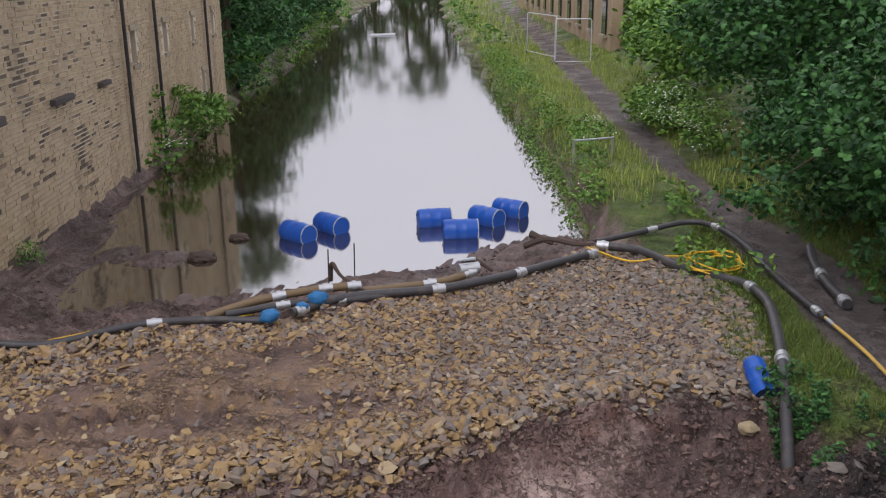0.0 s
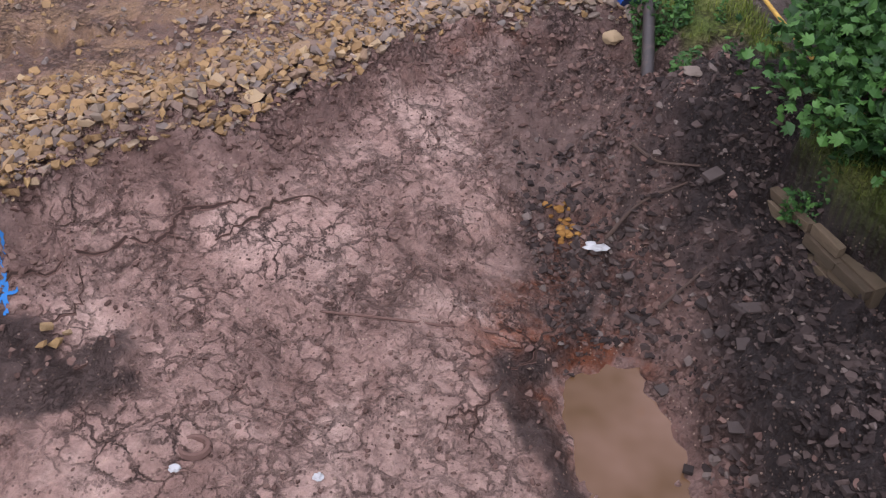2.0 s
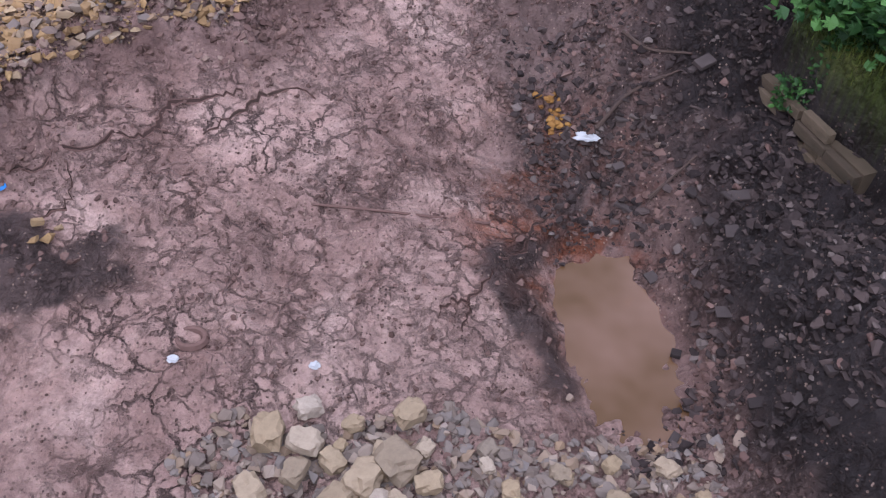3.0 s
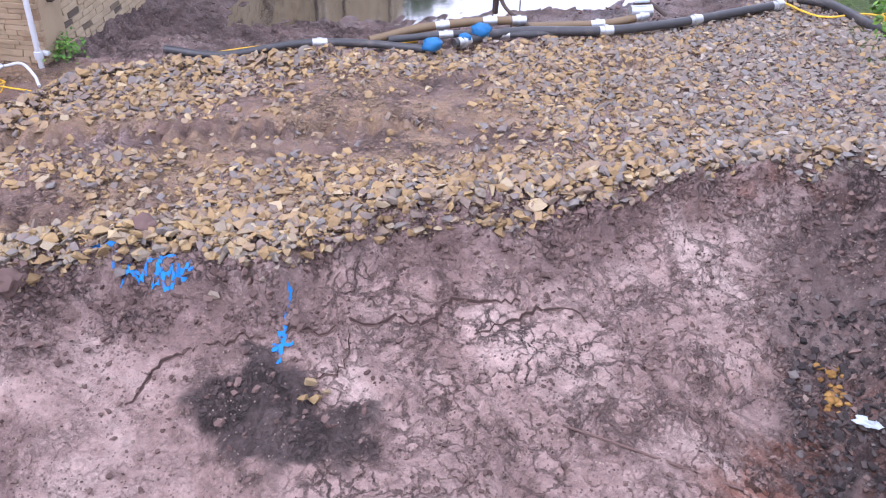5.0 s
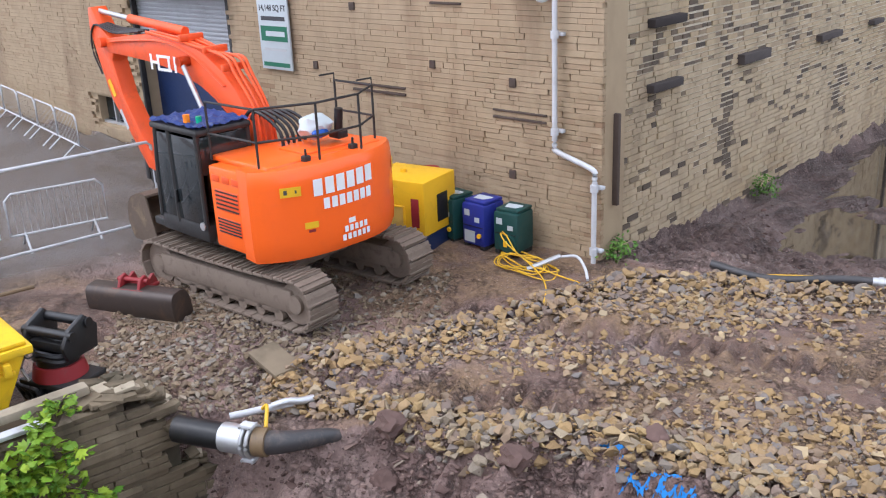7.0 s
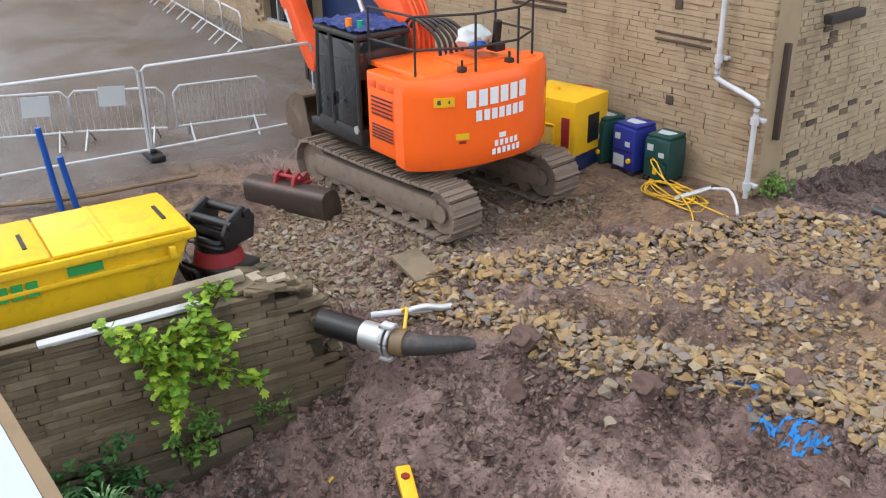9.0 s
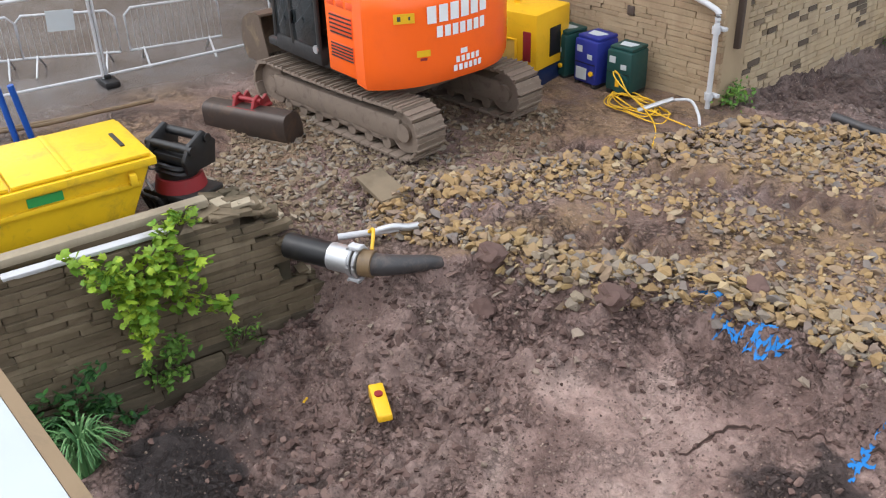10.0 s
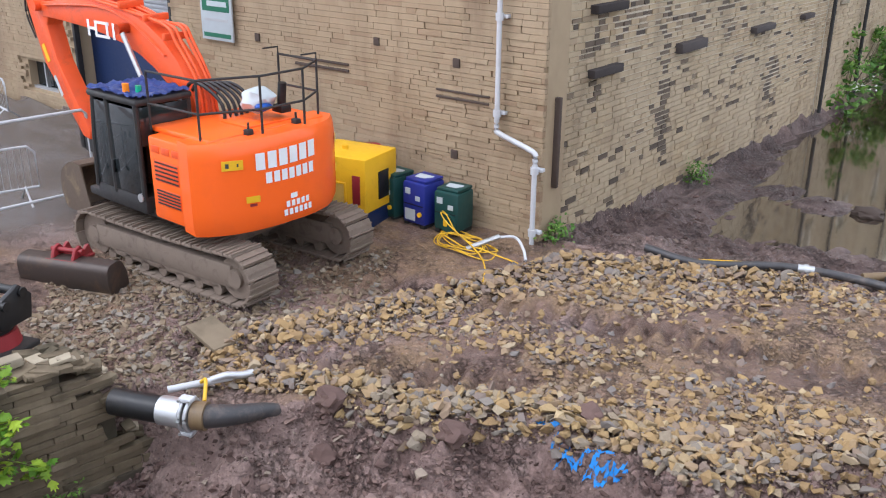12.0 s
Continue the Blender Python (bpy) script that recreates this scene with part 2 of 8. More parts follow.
M_LEAF = leaf_mat("green_leaf", (0.012, 0.055, 0.016), (0.075, 0.21, 0.045))
M_LEAF_BRIGHT = leaf_mat("young_leaf", (0.10, 0.24, 0.02), (0.34, 0.46, 0.03))
M_LEAF_MID = leaf_mat("bank_leaf", (0.055, 0.15, 0.022), (0.22, 0.38, 0.06))
M_GRASS = leaf_mat("grass_blade", (0.18, 0.27, 0.04), (0.52, 0.57, 0.14))
M_TURF = leaf_mat("short_grass_blade", (0.06, 0.115, 0.018), (0.24, 0.30, 0.055))
M_REED = leaf_mat("reed_blade", (0.05, 0.16, 0.05), (0.20, 0.36, 0.14))
M_BARK = stone_mat("bark", [(0.0, (0.06, 0.05, 0.035)), (1.0, (0.10, 0.08, 0.06))], island=False)
M_BLOSSOM = Mat("white_blossom", 0.7).color((0.75, 0.76, 0.68)).m


def ground_material():
    m = Mat("wet_earth", 0.75, 0, 0.35)

    def warped(scale, amount, vscale, feature="DISTANCE_TO_EDGE"):
        nz = m.node("ShaderNodeTexNoise", Scale=scale, Detail=6.0, Roughness=0.65)
        m.link(m.pos, nz.inputs["Vector"])
        add = m.t.nodes.new("ShaderNodeVectorMath")
        add.operation = "MULTIPLY_ADD"
        add.inputs[1].default_value = (amount, amount, amount)
        m.link(nz.outputs["Color"], add.inputs[0])
        m.link(m.pos, add.inputs[2])
        vor = m.node("ShaderNodeTexVoronoi", Scale=vscale)
        vor.feature = feature
        m.link(add.outputs[0], vor.inputs["Vector"])
        return vor.outputs["Distance"]

    # drying cracks in the silt, broken up, at two sizes
    big = m.ramp(warped(2.2, 0.55, 2.4), [(0.0, (1, 1, 1)), (0.018, (0.9, 0.9, 0.9)), (0.045, (0, 0, 0))])
    big = m.math("MULTIPLY", big, m.ramp(m.noise(1.3, 6, 0.7), [(0.40, (0, 0, 0)), (0.56, (1, 1, 1))]))
    fine = m.ramp(warped(4.5, 0.28, 5.2), [(0.0, (1, 1, 1)), (0.026, (0.75, 0.75, 0.75)), (0.065, (0, 0, 0))])
    fine = m.math("MULTIPLY", fine, m.ramp(m.noise(2.6, 6, 0.7, 0.4), [(0.44, (0, 0, 0)), (0.54, (0.75, 0.75, 0.75))]))
    crack = m.math("MULTIPLY", m.math("MAXIMUM", big, fine), m.attr("cracked"))
    # crumbs and clods: the shade in the crevices between lumps, as dark seams
    lump = warped(9.0, 0.16, 13.0)
    seam = m.ramp(lump, [(0.0, (1, 1, 1)), (0.06, (0.5, 0.5, 0.5)), (0.2, (0, 0, 0))])
    # grit: small chips, each with its own tone
    chip = m.node("ShaderNodeTexVoronoi", Scale=34.0)
    m.link(m.pos, chip.inputs["Vector"])
    tone = m.t.nodes.new("ShaderNodeSeparateColor")
    m.link(chip.outputs["Color"], tone.inputs[0])
    chip_in = m.ramp(chip.outputs["Distance"], [(0.30, (1, 1, 1)), (0.42, (0, 0, 0))])
    strewn = m.ramp(m.noise(2.3, 7, 0.7, 0.5), [(0.42, (0.15, 0.15, 0.15)), (0.58, (1, 1, 1))])
    pale_chip = m.math("MULTIPLY", m.math("MULTIPLY", m.math("GREATER_THAN", tone.outputs[0], 0.86), chip_in), strewn)
    dark_chip = m.math("MULTIPLY", m.math("MULTIPLY", m.math("LESS_THAN", tone.outputs[0], 0.22), chip_in), strewn)
    where = m.ramp(m.noise(1.7, 7, 0.7, 0.8), [(0.47, (0.12, 0.12, 0.12)), (0.60, (1, 1, 1))])
    loose = m.math("SUBTRACT", 1.0, m.math("MULTIPLY", m.attr("smooth"), 0.80))
    seam = m.math("MULTIPLY", seam, m.math("MULTIPLY", where, m.math("MULTIPLY", loose, m.math("SUBTRACT", 1.0, m.attr("yard")))))
    mud = m.ramp(m.noise(0.8, 9, 0.66, 0.7), [(0.28, (0.15, 0.094, 0.080)), (0.41, (0.28, 0.186, 0.158)), (0.51, (0.41, 0.285, 0.245)), (0.64, (0.55, 0.41, 0.355))])
    mud = m.mix(m.math("MULTIPLY", m.math("SUBTRACT", 1.0, m.attr("smooth")), 0.55), mud, m.ramp(m.noise(3.5, 8, 0.72), [(0.3, (0.075, 0.046, 0.040)), (0.5, (0.135, 0.088, 0.078)), (0.68, (0.22, 0.15, 0.132))]))
    # dark specks: shade of small pits, put into the mud's colour
    mud = m.mix(m.ramp(m.noise(7, 9, 0.75), [(0.53, (0, 0, 0)), (0.68, (0.55, 0.55, 0.55))]), mud, (0.12, 0.077, 0.066))
    mud = m.mix(m.ramp(m.noise(13, 6, 0.7, 0.3), [(0.60, (0, 0, 0)), (0.72, (0.5, 0.5, 0.5))]), mud, (0.36, 0.27, 0.23))
    mud = m.mix(m.math("MULTIPLY", m.ramp(m.noise(1.9, 7, 0.7), [(0.46, (0, 0, 0)), (0.62, (1, 1, 1))]), m.attr("rust")), mud, (0.20, 0.065, 0.028))
    mud = m.mix(m.attr("dark"), mud, m.ramp(m.noise(6, 8, 0.75), [(0.3, (0.012, 0.010, 0.011)), (0.55, (0.032, 0.027, 0.027)), (0.75, (0.062, 0.049, 0.046))]))
    sand = m.ramp(m.noise(0.9, 9, 0.68), [(0.3, (0.13, 0.082, 0.062)), (0.44, (0.22, 0.14, 0.108)), (0.56, (0.31, 0.205, 0.12)), (0.70, (0.24, 0.155, 0.12))])
    sand = m.mix(m.ramp(m.noise(32, 6, 0.75), [(0.46, (0, 0, 0)), (0.64, (0.6, 0.6, 0.6))]), sand, (0.095, 0.066, 0.052))
    c = m.mix(m.attr("sand"), mud, sand)
    c = m.mix(m.math("MULTIPLY", pale_chip, 0.8), c, (0.46, 0.35, 0.28))
    c = m.mix(m.math("MULTIPLY", dark_chip, 0.75), c, (0.075, 0.05, 0.043))
    c = m.mix(1.0, c, m.ramp(m.noise(8, 10, 0.8), [(0.32, (0.68, 0.66, 0.66)), (0.50, (1.06, 1.06, 1.06)), (0.66, (1.28, 1.26, 1.24))]), "MULTIPLY")
    tar = m.ramp(m.noise(0.42, 9, 0.70, 0.6), [(0.30, (0.078, 0.058, 0.047)), (0.44, (0.13, 0.106, 0.093)), (0.56, (0.172, 0.152, 0.142)), (0.75, (0.21, 0.19, 0.18))])
    tar = m.mix(m.ramp(m.noise(3.2, 8, 0.75), [(0.56, (0, 0, 0)), (0.66, (0.65, 0.65, 0.65))]), tar, (0.12, 0.088, 0.072))
    c = m.mix(m.attr("yard"), c, tar)
    grass = m.ramp(m.noise(1.6, 9, 0.72), [(0.3, (0.04, 0.065, 0.015)), (0.5, (0.10, 0.15, 0.03)), (0.7, (0.20, 0.22, 0.06))])
    c = m.mix(m.attr("grass"), c, grass)
    path = m.ramp(m.noise(1.7, 9, 0.7), [(0.3, (0.075, 0.058, 0.052)), (0.5, (0.14, 0.115, 0.108)), (0.7, (0.20, 0.17, 0.16))])
    c = m.mix(m.attr("path"), c, path)
    # crevice shade between the lumps, mixed into the colour
    c = m.mix(m.math("MULTIPLY", seam, 0.75), c, (0.040, 0.026, 0.022))
    c = m.mix(m.math("MULTIPLY", crack, 0.9), c, (0.035, 0.021, 0.018))
    m.color(c)
    wet = m.ramp(m.noise(0.9, 6), [(0.4, (0.33, 0.33, 0.33)), (0.6, (0.85, 0.85, 0.85))])
    wet = m.mix(m.attr("yard"), wet, (0.20, 0.20, 0.20))
    m.rough(wet)
    h = m.math("ADD", m.math("MULTIPLY", m.noise(26, 8, 0.75), 0.35), m.math("MULTIPLY", m.noise(7, 8, 0.7), 1.0))
    h = m.math("SUBTRACT", h, m.math("ADD", m.math("MULTIPLY", crack, 1.0), m.math("MULTIPLY", seam, 0.8)))
    h = m.math("ADD", h, m.math("MULTIPLY", m.math("ADD", pale_chip, dark_chip), 0.25))
    return m.bump(h, 1.0, 0.09).m


M_GROUND = ground_material()


def water_material(name, deep, bump=0.03, rough=0.03, ior=1.33, spec=0.5, pale=None):
    m = Mat(name, rough, 0, spec)
    m.color(m.mix(m.ramp(m.noise(0.45, 4), [(0.35, (0, 0, 0)), (0.65, (1, 1, 1))]), deep, pale or tuple(v * 1.4 for v in deep)))
    m.b.inputs["IOR"].default_value = ior
    return m.bump(m.math("ADD", m.noise(1.1, 3, 0.5, 0.3, (1, 0.5, 1)), m.math("MULTIPLY", m.noise(9, 3), 0.12)), bump, 0.1).m


M_WATER = water_material("canal_water", (0.030, 0.020, 0.011), 0.03, 0.065, 3.0, 1.0)
M_PUDDLE = water_material("puddle_water", (0.085, 0.045, 0.010), 0.02, 0.06, 1.33, 0.5, (0.26, 0.165, 0.125))


# ---- mesh helpers
def bm_new():
    return bmesh.new()


def add_box(bm, c, size, rot=None, bevel=0.0):
    m = Matrix.Translation(c) @ (rot or Matrix.Identity(4)) @ Matrix.Diagonal((*size, 1))
    vs = bmesh.ops.create_cube(bm, size=1, matrix=m)["verts"]
    if bevel:
        es = list({e for v in vs for e in v.link_edges})
        bmesh.ops.bevel(bm, geom=es, offset=bevel, segments=2, affect="EDGES", profile=0.5)
    return bm


def add_cyl(bm, a, b, r, r2=None, seg=16, caps=True):
    a, b = Vector(a), Vector(b)
    d = b - a
    q = d.to_track_quat("Z", "Y").to_matrix().to_4x4()
    bmesh.ops.create_cone(bm, cap_ends=caps, segments=seg, radius1=r, radius2=r if r2 is None else r2, depth=d.length, matrix=Matrix.Translation((a + b) / 2) @ q)
    return bm


def smooth_line(pts, n=6):
    """Catmull-Rom through the points."""
    p = [Vector(v) for v in pts]
    p = [p[0] * 2 - p[1]] + p + [p[-1] * 2 - p[-2]]
    res = []
    for i in range(1, len(p) - 2):
        for k in range(n):
            t = k / n
            a, b, c, d = p[i - 1], p[i], p[i + 1], p[i + 2]
            res.append(0.5 * ((2 * b) + (c - a) * t + (2 * a - 5 * b + 4 * c - d) * t * t + (3 * b - a - 3 * c + d) * t ** 3))
    res.append(p[-2].copy())
    return res


def add_tube(bm, pts, r, seg=10, smooth=6, caps=True):
    line = smooth_line(pts, smooth) if smooth else [Vector(v) for v in pts]
    up, rings = Vector((0.01, 0.02, 1)), []
    for i, p in enumerate(line):
        d = (line[min(i + 1, len(line) - 1)] - line[max(i - 1, 0)]).normalized()
        side = d.cross(up)
        if side.length < 1e-3:
            side = d.cross(Vector((1, 0, 0)))
        side.normalize()
        top = side.cross(d)
        rr = r(i / (len(line) - 1)) if callable(r) else r
        rings.append([bm.verts.new(p + (side * math.cos(a) + top * math.sin(a)) * rr) for a in (2 * math.pi * k / seg for k in range(seg))])
    for a, b in zip(rings, rings[1:]):
        for k in range(seg):
            bm.faces.new((a[k], a[(k + 1) % seg], b[(k + 1) % seg], b[k]))
    if caps:
        bm.faces.new(rings[0][::-1])
        bm.faces.new(rings[-1])
    return bm


def add_prism(bm, outline, m, depth, bevel=0.0):
    """outline in the local xz plane, pushed along local y by depth, about its middle."""
    a = [bm.verts.new(m @ Vector((x, -depth / 2, z))) for x, z in outline]
    b = [bm.verts.new(m @ Vector((x, depth / 2, z))) for x, z in outline]
    n = len(a)
    fs = [bm.faces.new(a), bm.faces.new(b[::-1])]
    fs += [bm.faces.new((a[(i + 1) % n], a[i], b[i], b[(i + 1) % n])) for i in range(n)]
    bmesh.ops.recalc_face_normals(bm, faces=fs)
    if bevel:
        bmesh.ops.bevel(bm, geom=list({e for f in fs for e in f.edges}), offset=bevel, segments=2, affect="EDGES", profile=0.5)
    return bm


def link_mesh(name, bm, mat, smooth=False):
    me = bpy.data.meshes.new(name)
    bm.to_mesh(me)
    bm.free()
    me.materials.append(mat)
    if smooth:
        me.shade_smooth()
        me.set_sharp_from_angle(angle=radians(38))
    return new(name, me)


def part(name, bm, mat, parent, label="", smooth=True):
    ob = link_mesh(name, bm, mat, smooth)
    ob.parent = parent
    if label:
        tagged(ob, label)
    return ob


def thing(name, m, label, category, group="", kind=""):
    ob = new(name)
    ob.empty_display_size = 0.2
    ob.matrix_world = m
    return tagged(ob, label, category, group, kind)


def solo(name, bm, mat, label, category, group="", kind="", smooth=True):
    return tagged(link_mesh(name, bm, mat, smooth), label, category, group, kind)


def text_part(name, words, size, m, mat, parent, depth=0.004, align="CENTER", width=1.0, bold=0.0):
    cu = bpy.data.curves.new(name, "FONT")
    cu.body, cu.size, cu.align_x, cu.align_y, cu.extrude, cu.offset = words, size, align, "CENTER", depth, bold
    tmp = bpy.data.objects.new("tmp_text", cu)
    scene.collection.objects.link(tmp)
    me = bpy.data.meshes.new_from_object(tmp.evaluated_get(bpy.context.evaluated_depsgraph_get()))
    bpy.data.objects.remove(tmp)
    me.materials.clear()
    me.materials.append(mat)
    me.transform(Matrix.Diagonal((width, 1, 1, 1)))
    me.transform(m)
    me.name = name
    ob = new(name, me)
    ob.parent = parent
    return ob
# ---- the lie of the land: the canal runs along ALONG, the building's corner is the origin of the building frame
CORNER = Vector((-8.72, 9.08, 0))
TURN_B = 11.31
ACROSS, ALONG = np.array([0.9806, 0.1961]), np.array([-0.1961, 0.9806])
B = Matrix.Translation(CORNER) @ pose(0, 0, 0, 0, 0, TURN_B)
WATER_Z = -0.5
NEAR_EDGE = [(1.94, 9.95), (1.05, 10.06), (-0.37, 9.47), (-1.37, 8.46), (-2.06, 7.83), (-3.33, 7.17), (-3.6, 6.5), (-3.95, 6.12), (-4.9, 5.99), (-5.5, 5.7), (-5.95, 5.42), (-6.3, 4.75), (-7.0, 4.6)]
LAST_EDGE = [(-7.45, 4.1), (-7.5, 3.5), (-7.95, 3.42), (-8.5, 3.36)]
YARD_EDGE = [(-8.74, 2.95), (-8.72, 1.6), (-8.66, -0.2), (-8.5, -5), (-8.5, -40), (-90, -40), (-90, -8), (-8.75, 9.2)]
FAR_EDGE = [(-7.3, 9.6), (-5.6, 10.75), (-4.2, 11.35), (-2.1, 12.7), (-0.53, 14.5), (0.0, 15.1), (0.83, 14.9), (1.7, 13.6), (2.0, 11.7)]
CAUSEWAY = np.array(NEAR_EDGE + LAST_EDGE + YARD_EDGE + FAR_EDGE)
GRAVEL = np.array(NEAR_EDGE + [(-7.6, 4.25), (-8.4, 3.7), (-8.9, 4.0), (-8.6, 6.0), (-8.3, 8.0), (-8.2, 8.9)] + FAR_EDGE)
SEEP = [(0.98, 4.5), (0.66, 5.05), (0.52, 5.5), (1.12, 6.1), (1.5, 7.0), (1.85, 7.8)]
table = np.random.RandomState(4).rand(256, 256)


def value_noise(x, y):
    xi, yi = np.floor(x).astype(int), np.floor(y).astype(int)
    fx, fy = x - xi, y - yi
    fx, fy = fx * fx * (3 - 2 * fx), fy * fy * (3 - 2 * fy)
    t = lambda a, b: table[a % 256, b % 256]
    return (t(xi, yi) * (1 - fx) + t(xi + 1, yi) * fx) * (1 - fy) + (t(xi, yi + 1) * (1 - fx) + t(xi + 1, yi + 1) * fx) * fy


def fbm(x, y, scale, octaves=4, gain=0.5):
    total, amp = 0 * x, 1.0
    for k in range(octaves):
        total = total + amp * (value_noise(x * scale + 17.3 * k, y * scale - 9.1 * k) - 0.5)
        scale, amp = scale * 2.03, amp * gain
    return total


def clods(x, y, cell):
    """Lumps: the height of a rounded clod about a jittered centre in each cell."""
    xi, yi = np.floor(x / cell).astype(int), np.floor(y / cell).astype(int)
    best = np.full(np.shape(x), 9.0)
    lift = np.zeros(np.shape(x))
    for dx in (-1, 0, 1):
        for dy in (-1, 0, 1):
            a, b = (xi + dx) % 256, (yi + dy) % 256
            px, py = (xi + dx + table[a, b]) * cell, (yi + dy + table[b, a]) * cell
            d = np.hypot(x - px, y - py) / cell
            near = d < best
            best, lift = np.where(near, d, best), np.where(near, table[(a * 7 + 3) % 256, (b * 5 + 1) % 256], lift)
    return np.clip(1 - (best / 0.62) ** 2, 0, 1) * lift


def plates(x, y, cell):
    """Drying silt: flat plates between jittered seams, each with its own small lift and tilt, and the way to its seam."""
    xi, yi = np.floor(x / cell).astype(int), np.floor(y / cell).astype(int)
    best, second, lift = np.full(np.shape(x), 9.0), np.full(np.shape(x), 9.0), np.zeros(np.shape(x))
    for dx in (-1, 0, 1):
        for dy in (-1, 0, 1):
            a, b = (xi + dx) % 256, (yi + dy) % 256
            px, py = (xi + dx + table[a, b]) * cell, (yi + dy + table[b, a]) * cell
            d = np.hypot(x - px, y - py) / cell
            tilt = (table[(a + 31) % 256, b] - 0.5) * (x - px) / cell + (table[a, (b + 57) % 256] - 0.5) * (y - py) / cell
            mine = d < best
            second = np.where(mine, best, np.minimum(second, d))
            lift = np.where(mine, table[(a * 3 + 5) % 256, (b * 7 + 2) % 256] - 0.5 + 0.9 * tilt, lift)
            best = np.where(mine, d, best)
    return lift, np.exp(-((second - best) / 0.10) ** 2)


def step(a, b, v):
    t = np.clip((v - a) / (b - a), 0, 1)
    return t * t * (3 - 2 * t)


def outside(poly, x, y):
    """Signed distance to a polygon, positive outside."""
    d, inside = np.full(np.shape(x), 1e9), np.zeros(np.shape(x), bool)
    for (x1, y1), (x2, y2) in zip(poly, np.roll(poly, -1, 0)):
        ex, ey = x2 - x1, y2 - y1
        t = np.clip(((x - x1) * ex + (y - y1) * ey) / (ex * ex + ey * ey), 0, 1)
        d = np.minimum(d, np.hypot(x - x1 - t * ex, y - y1 - t * ey))
        cross = (y1 > y) != (y2 > y)
        inside ^= cross & (x < (x2 - x1) * (y - y1) / (ey if abs(ey) > 1e-9 else 1e-9) + x1)
    return np.where(inside, -d, d)


def land(x, y, rough=True):
    """Height and the shares of each kind of ground."""
    x, y = np.asarray(x, float), np.asarray(y, float)
    w = (x - CORNER.x) * ACROSS[0] + (y - CORNER.y) * ACROSS[1]
    s = (x - CORNER.x) * ALONG[0] + (y - CORNER.y) * ALONG[1]
    wob = 0.25 * fbm(x, y, 0.9) + 0.18 * fbm(x, y, 3.1)
    d = outside(CAUSEWAY, x, y) + wob * step(-8.6, -7.4, x)
    dc = np.maximum(d, 0)
    pit = np.interp(dc, [0, 0.12, 0.4, 1.2, 2.5, 4.0, 8], [0, -0.12, -0.42, -0.74, -1.08, -1.28, -1.35])
    pit = pit - 0.22 * step(7.6, 9.2, w) * step(0.8, 2.5, dc) + (0.70 + 0.55 * step(7.0, 7.8, y) + 0.35 * step(5.6, 4.9, y)) * step(9.5, 10.7, w) * step(0.5, 2.0, dc)
    slope = step(4.3, 3.3, y) * step(-5.6, -6.5, x)
    pit = pit * (1 - slope) + slope * np.interp(dc, [0, 0.15, 0.5, 0.9, 1.4, 3], [0, -0.3, -0.75, -1.05, -1.2, -1.35])
    steep = step(3.4, 2.7, y) * step(-7.2, -8.0, x)
    pit = pit * (1 - steep) + steep * (np.interp(dc, [0, 0.1, 0.3, 3], [0, -1.0, -1.25, -1.35]) - 0.12 + 0.36 * step(1.0, 2.8, y) * step(1.5, 0.5, dc))
    pit = pit - 0.36 * np.exp(-(((x - 1.52) / 0.50) ** 2 + ((y - 5.05) / 0.85) ** 2) + 1.2 * fbm(x, y, 1.6, 4))
    shore = -0.20 * dc - 0.02
    flat = -0.30 - 0.09 * np.maximum(s - 2.2, 0) - 0.32 * np.maximum(w - 0.45, 0)
    strip = -0.36 - 0.016 * s - 0.22 * np.maximum(w - 0.75 + 0.075 * s, 0)   # mud left along the foot of the mill
    spit = -0.47 - 0.25 * np.maximum(np.abs(s - 6.15 + 0.15 * w) - 0.22, 0) - 0.35 * np.maximum(w - 2.2, 0)
    shore = np.maximum.reduce([shore, flat, strip, spit, -1.4 + 0 * s]) + 0.24 * np.exp(-((x + 7.75) / 0.7) ** 2 - ((y - 10.15) / 0.45) ** 2)
    near = y < 7 + (x + 7.5) * 0.567
    bed = np.where(near, pit, shore)
    top = -0.10 * step(-7.0, -7.6, x) * step(4.2, 3.6, y) * step(-9.4, -8.8, x) + 0.20 * step(-10.2, -13.5, x) + 0.26 * step(3.0, 1.8, y) * step(-8.0, -9.0, x) * step(-12.4, -11.2, x)
    z = np.where(d > 0, bed, top)
    # right bank, towpath and the slope above it
    edge = np.where(y < 9.2, 11.12 + 0.36 * step(7.4, 5.6, y), 10.05 + 0.55 * step(11.5, 9.2, y) - 0.75 * step(8, 42, s))
    bank = step(0, 1, (w - edge + (0.15 + 0.5 * (y < 9.2) * (1 - step(4.9, 5.5, y) * step(7.7, 7.2, y))) * fbm(x, y, 1.3)) / np.where(y < 9.2, 0.12 + 0.75 * (1 - step(4.9, 5.5, y) * step(7.7, 7.2, y)), 0.5))
    high = 0.12 + 0.22 * np.maximum(w - 13.6, 0) * step(13.4, 16, w)
    z = z * (1 - bank) + np.minimum(high, 3.0) * bank
    left = step(-0.15, -0.4, w) * (s > 0.2)
    z = z * (1 - left) + 0.2 * left
    out_w = step(60, 160, np.abs(w)) * 4
    z = z + out_w
    mid = np.interp(s, [-10, 0, 8, 12, 18, 30, 54, 84], [12.1, 12.25, 12.5, 12.62, 12.88, 13.36, 14.18, 14.85])
    half = np.interp(s, [0, 8, 12, 18, 30], [0.38, 0.34, 0.40, 0.54, 0.60])
    ragged = 0.14 * fbm(x, y, 1.7)
    pathy = bank * step(-0.09, 0.09, w - mid + half + ragged) * step(0.09, -0.09, w - mid - half - 0.55 * step(7, 4, s) - ragged)
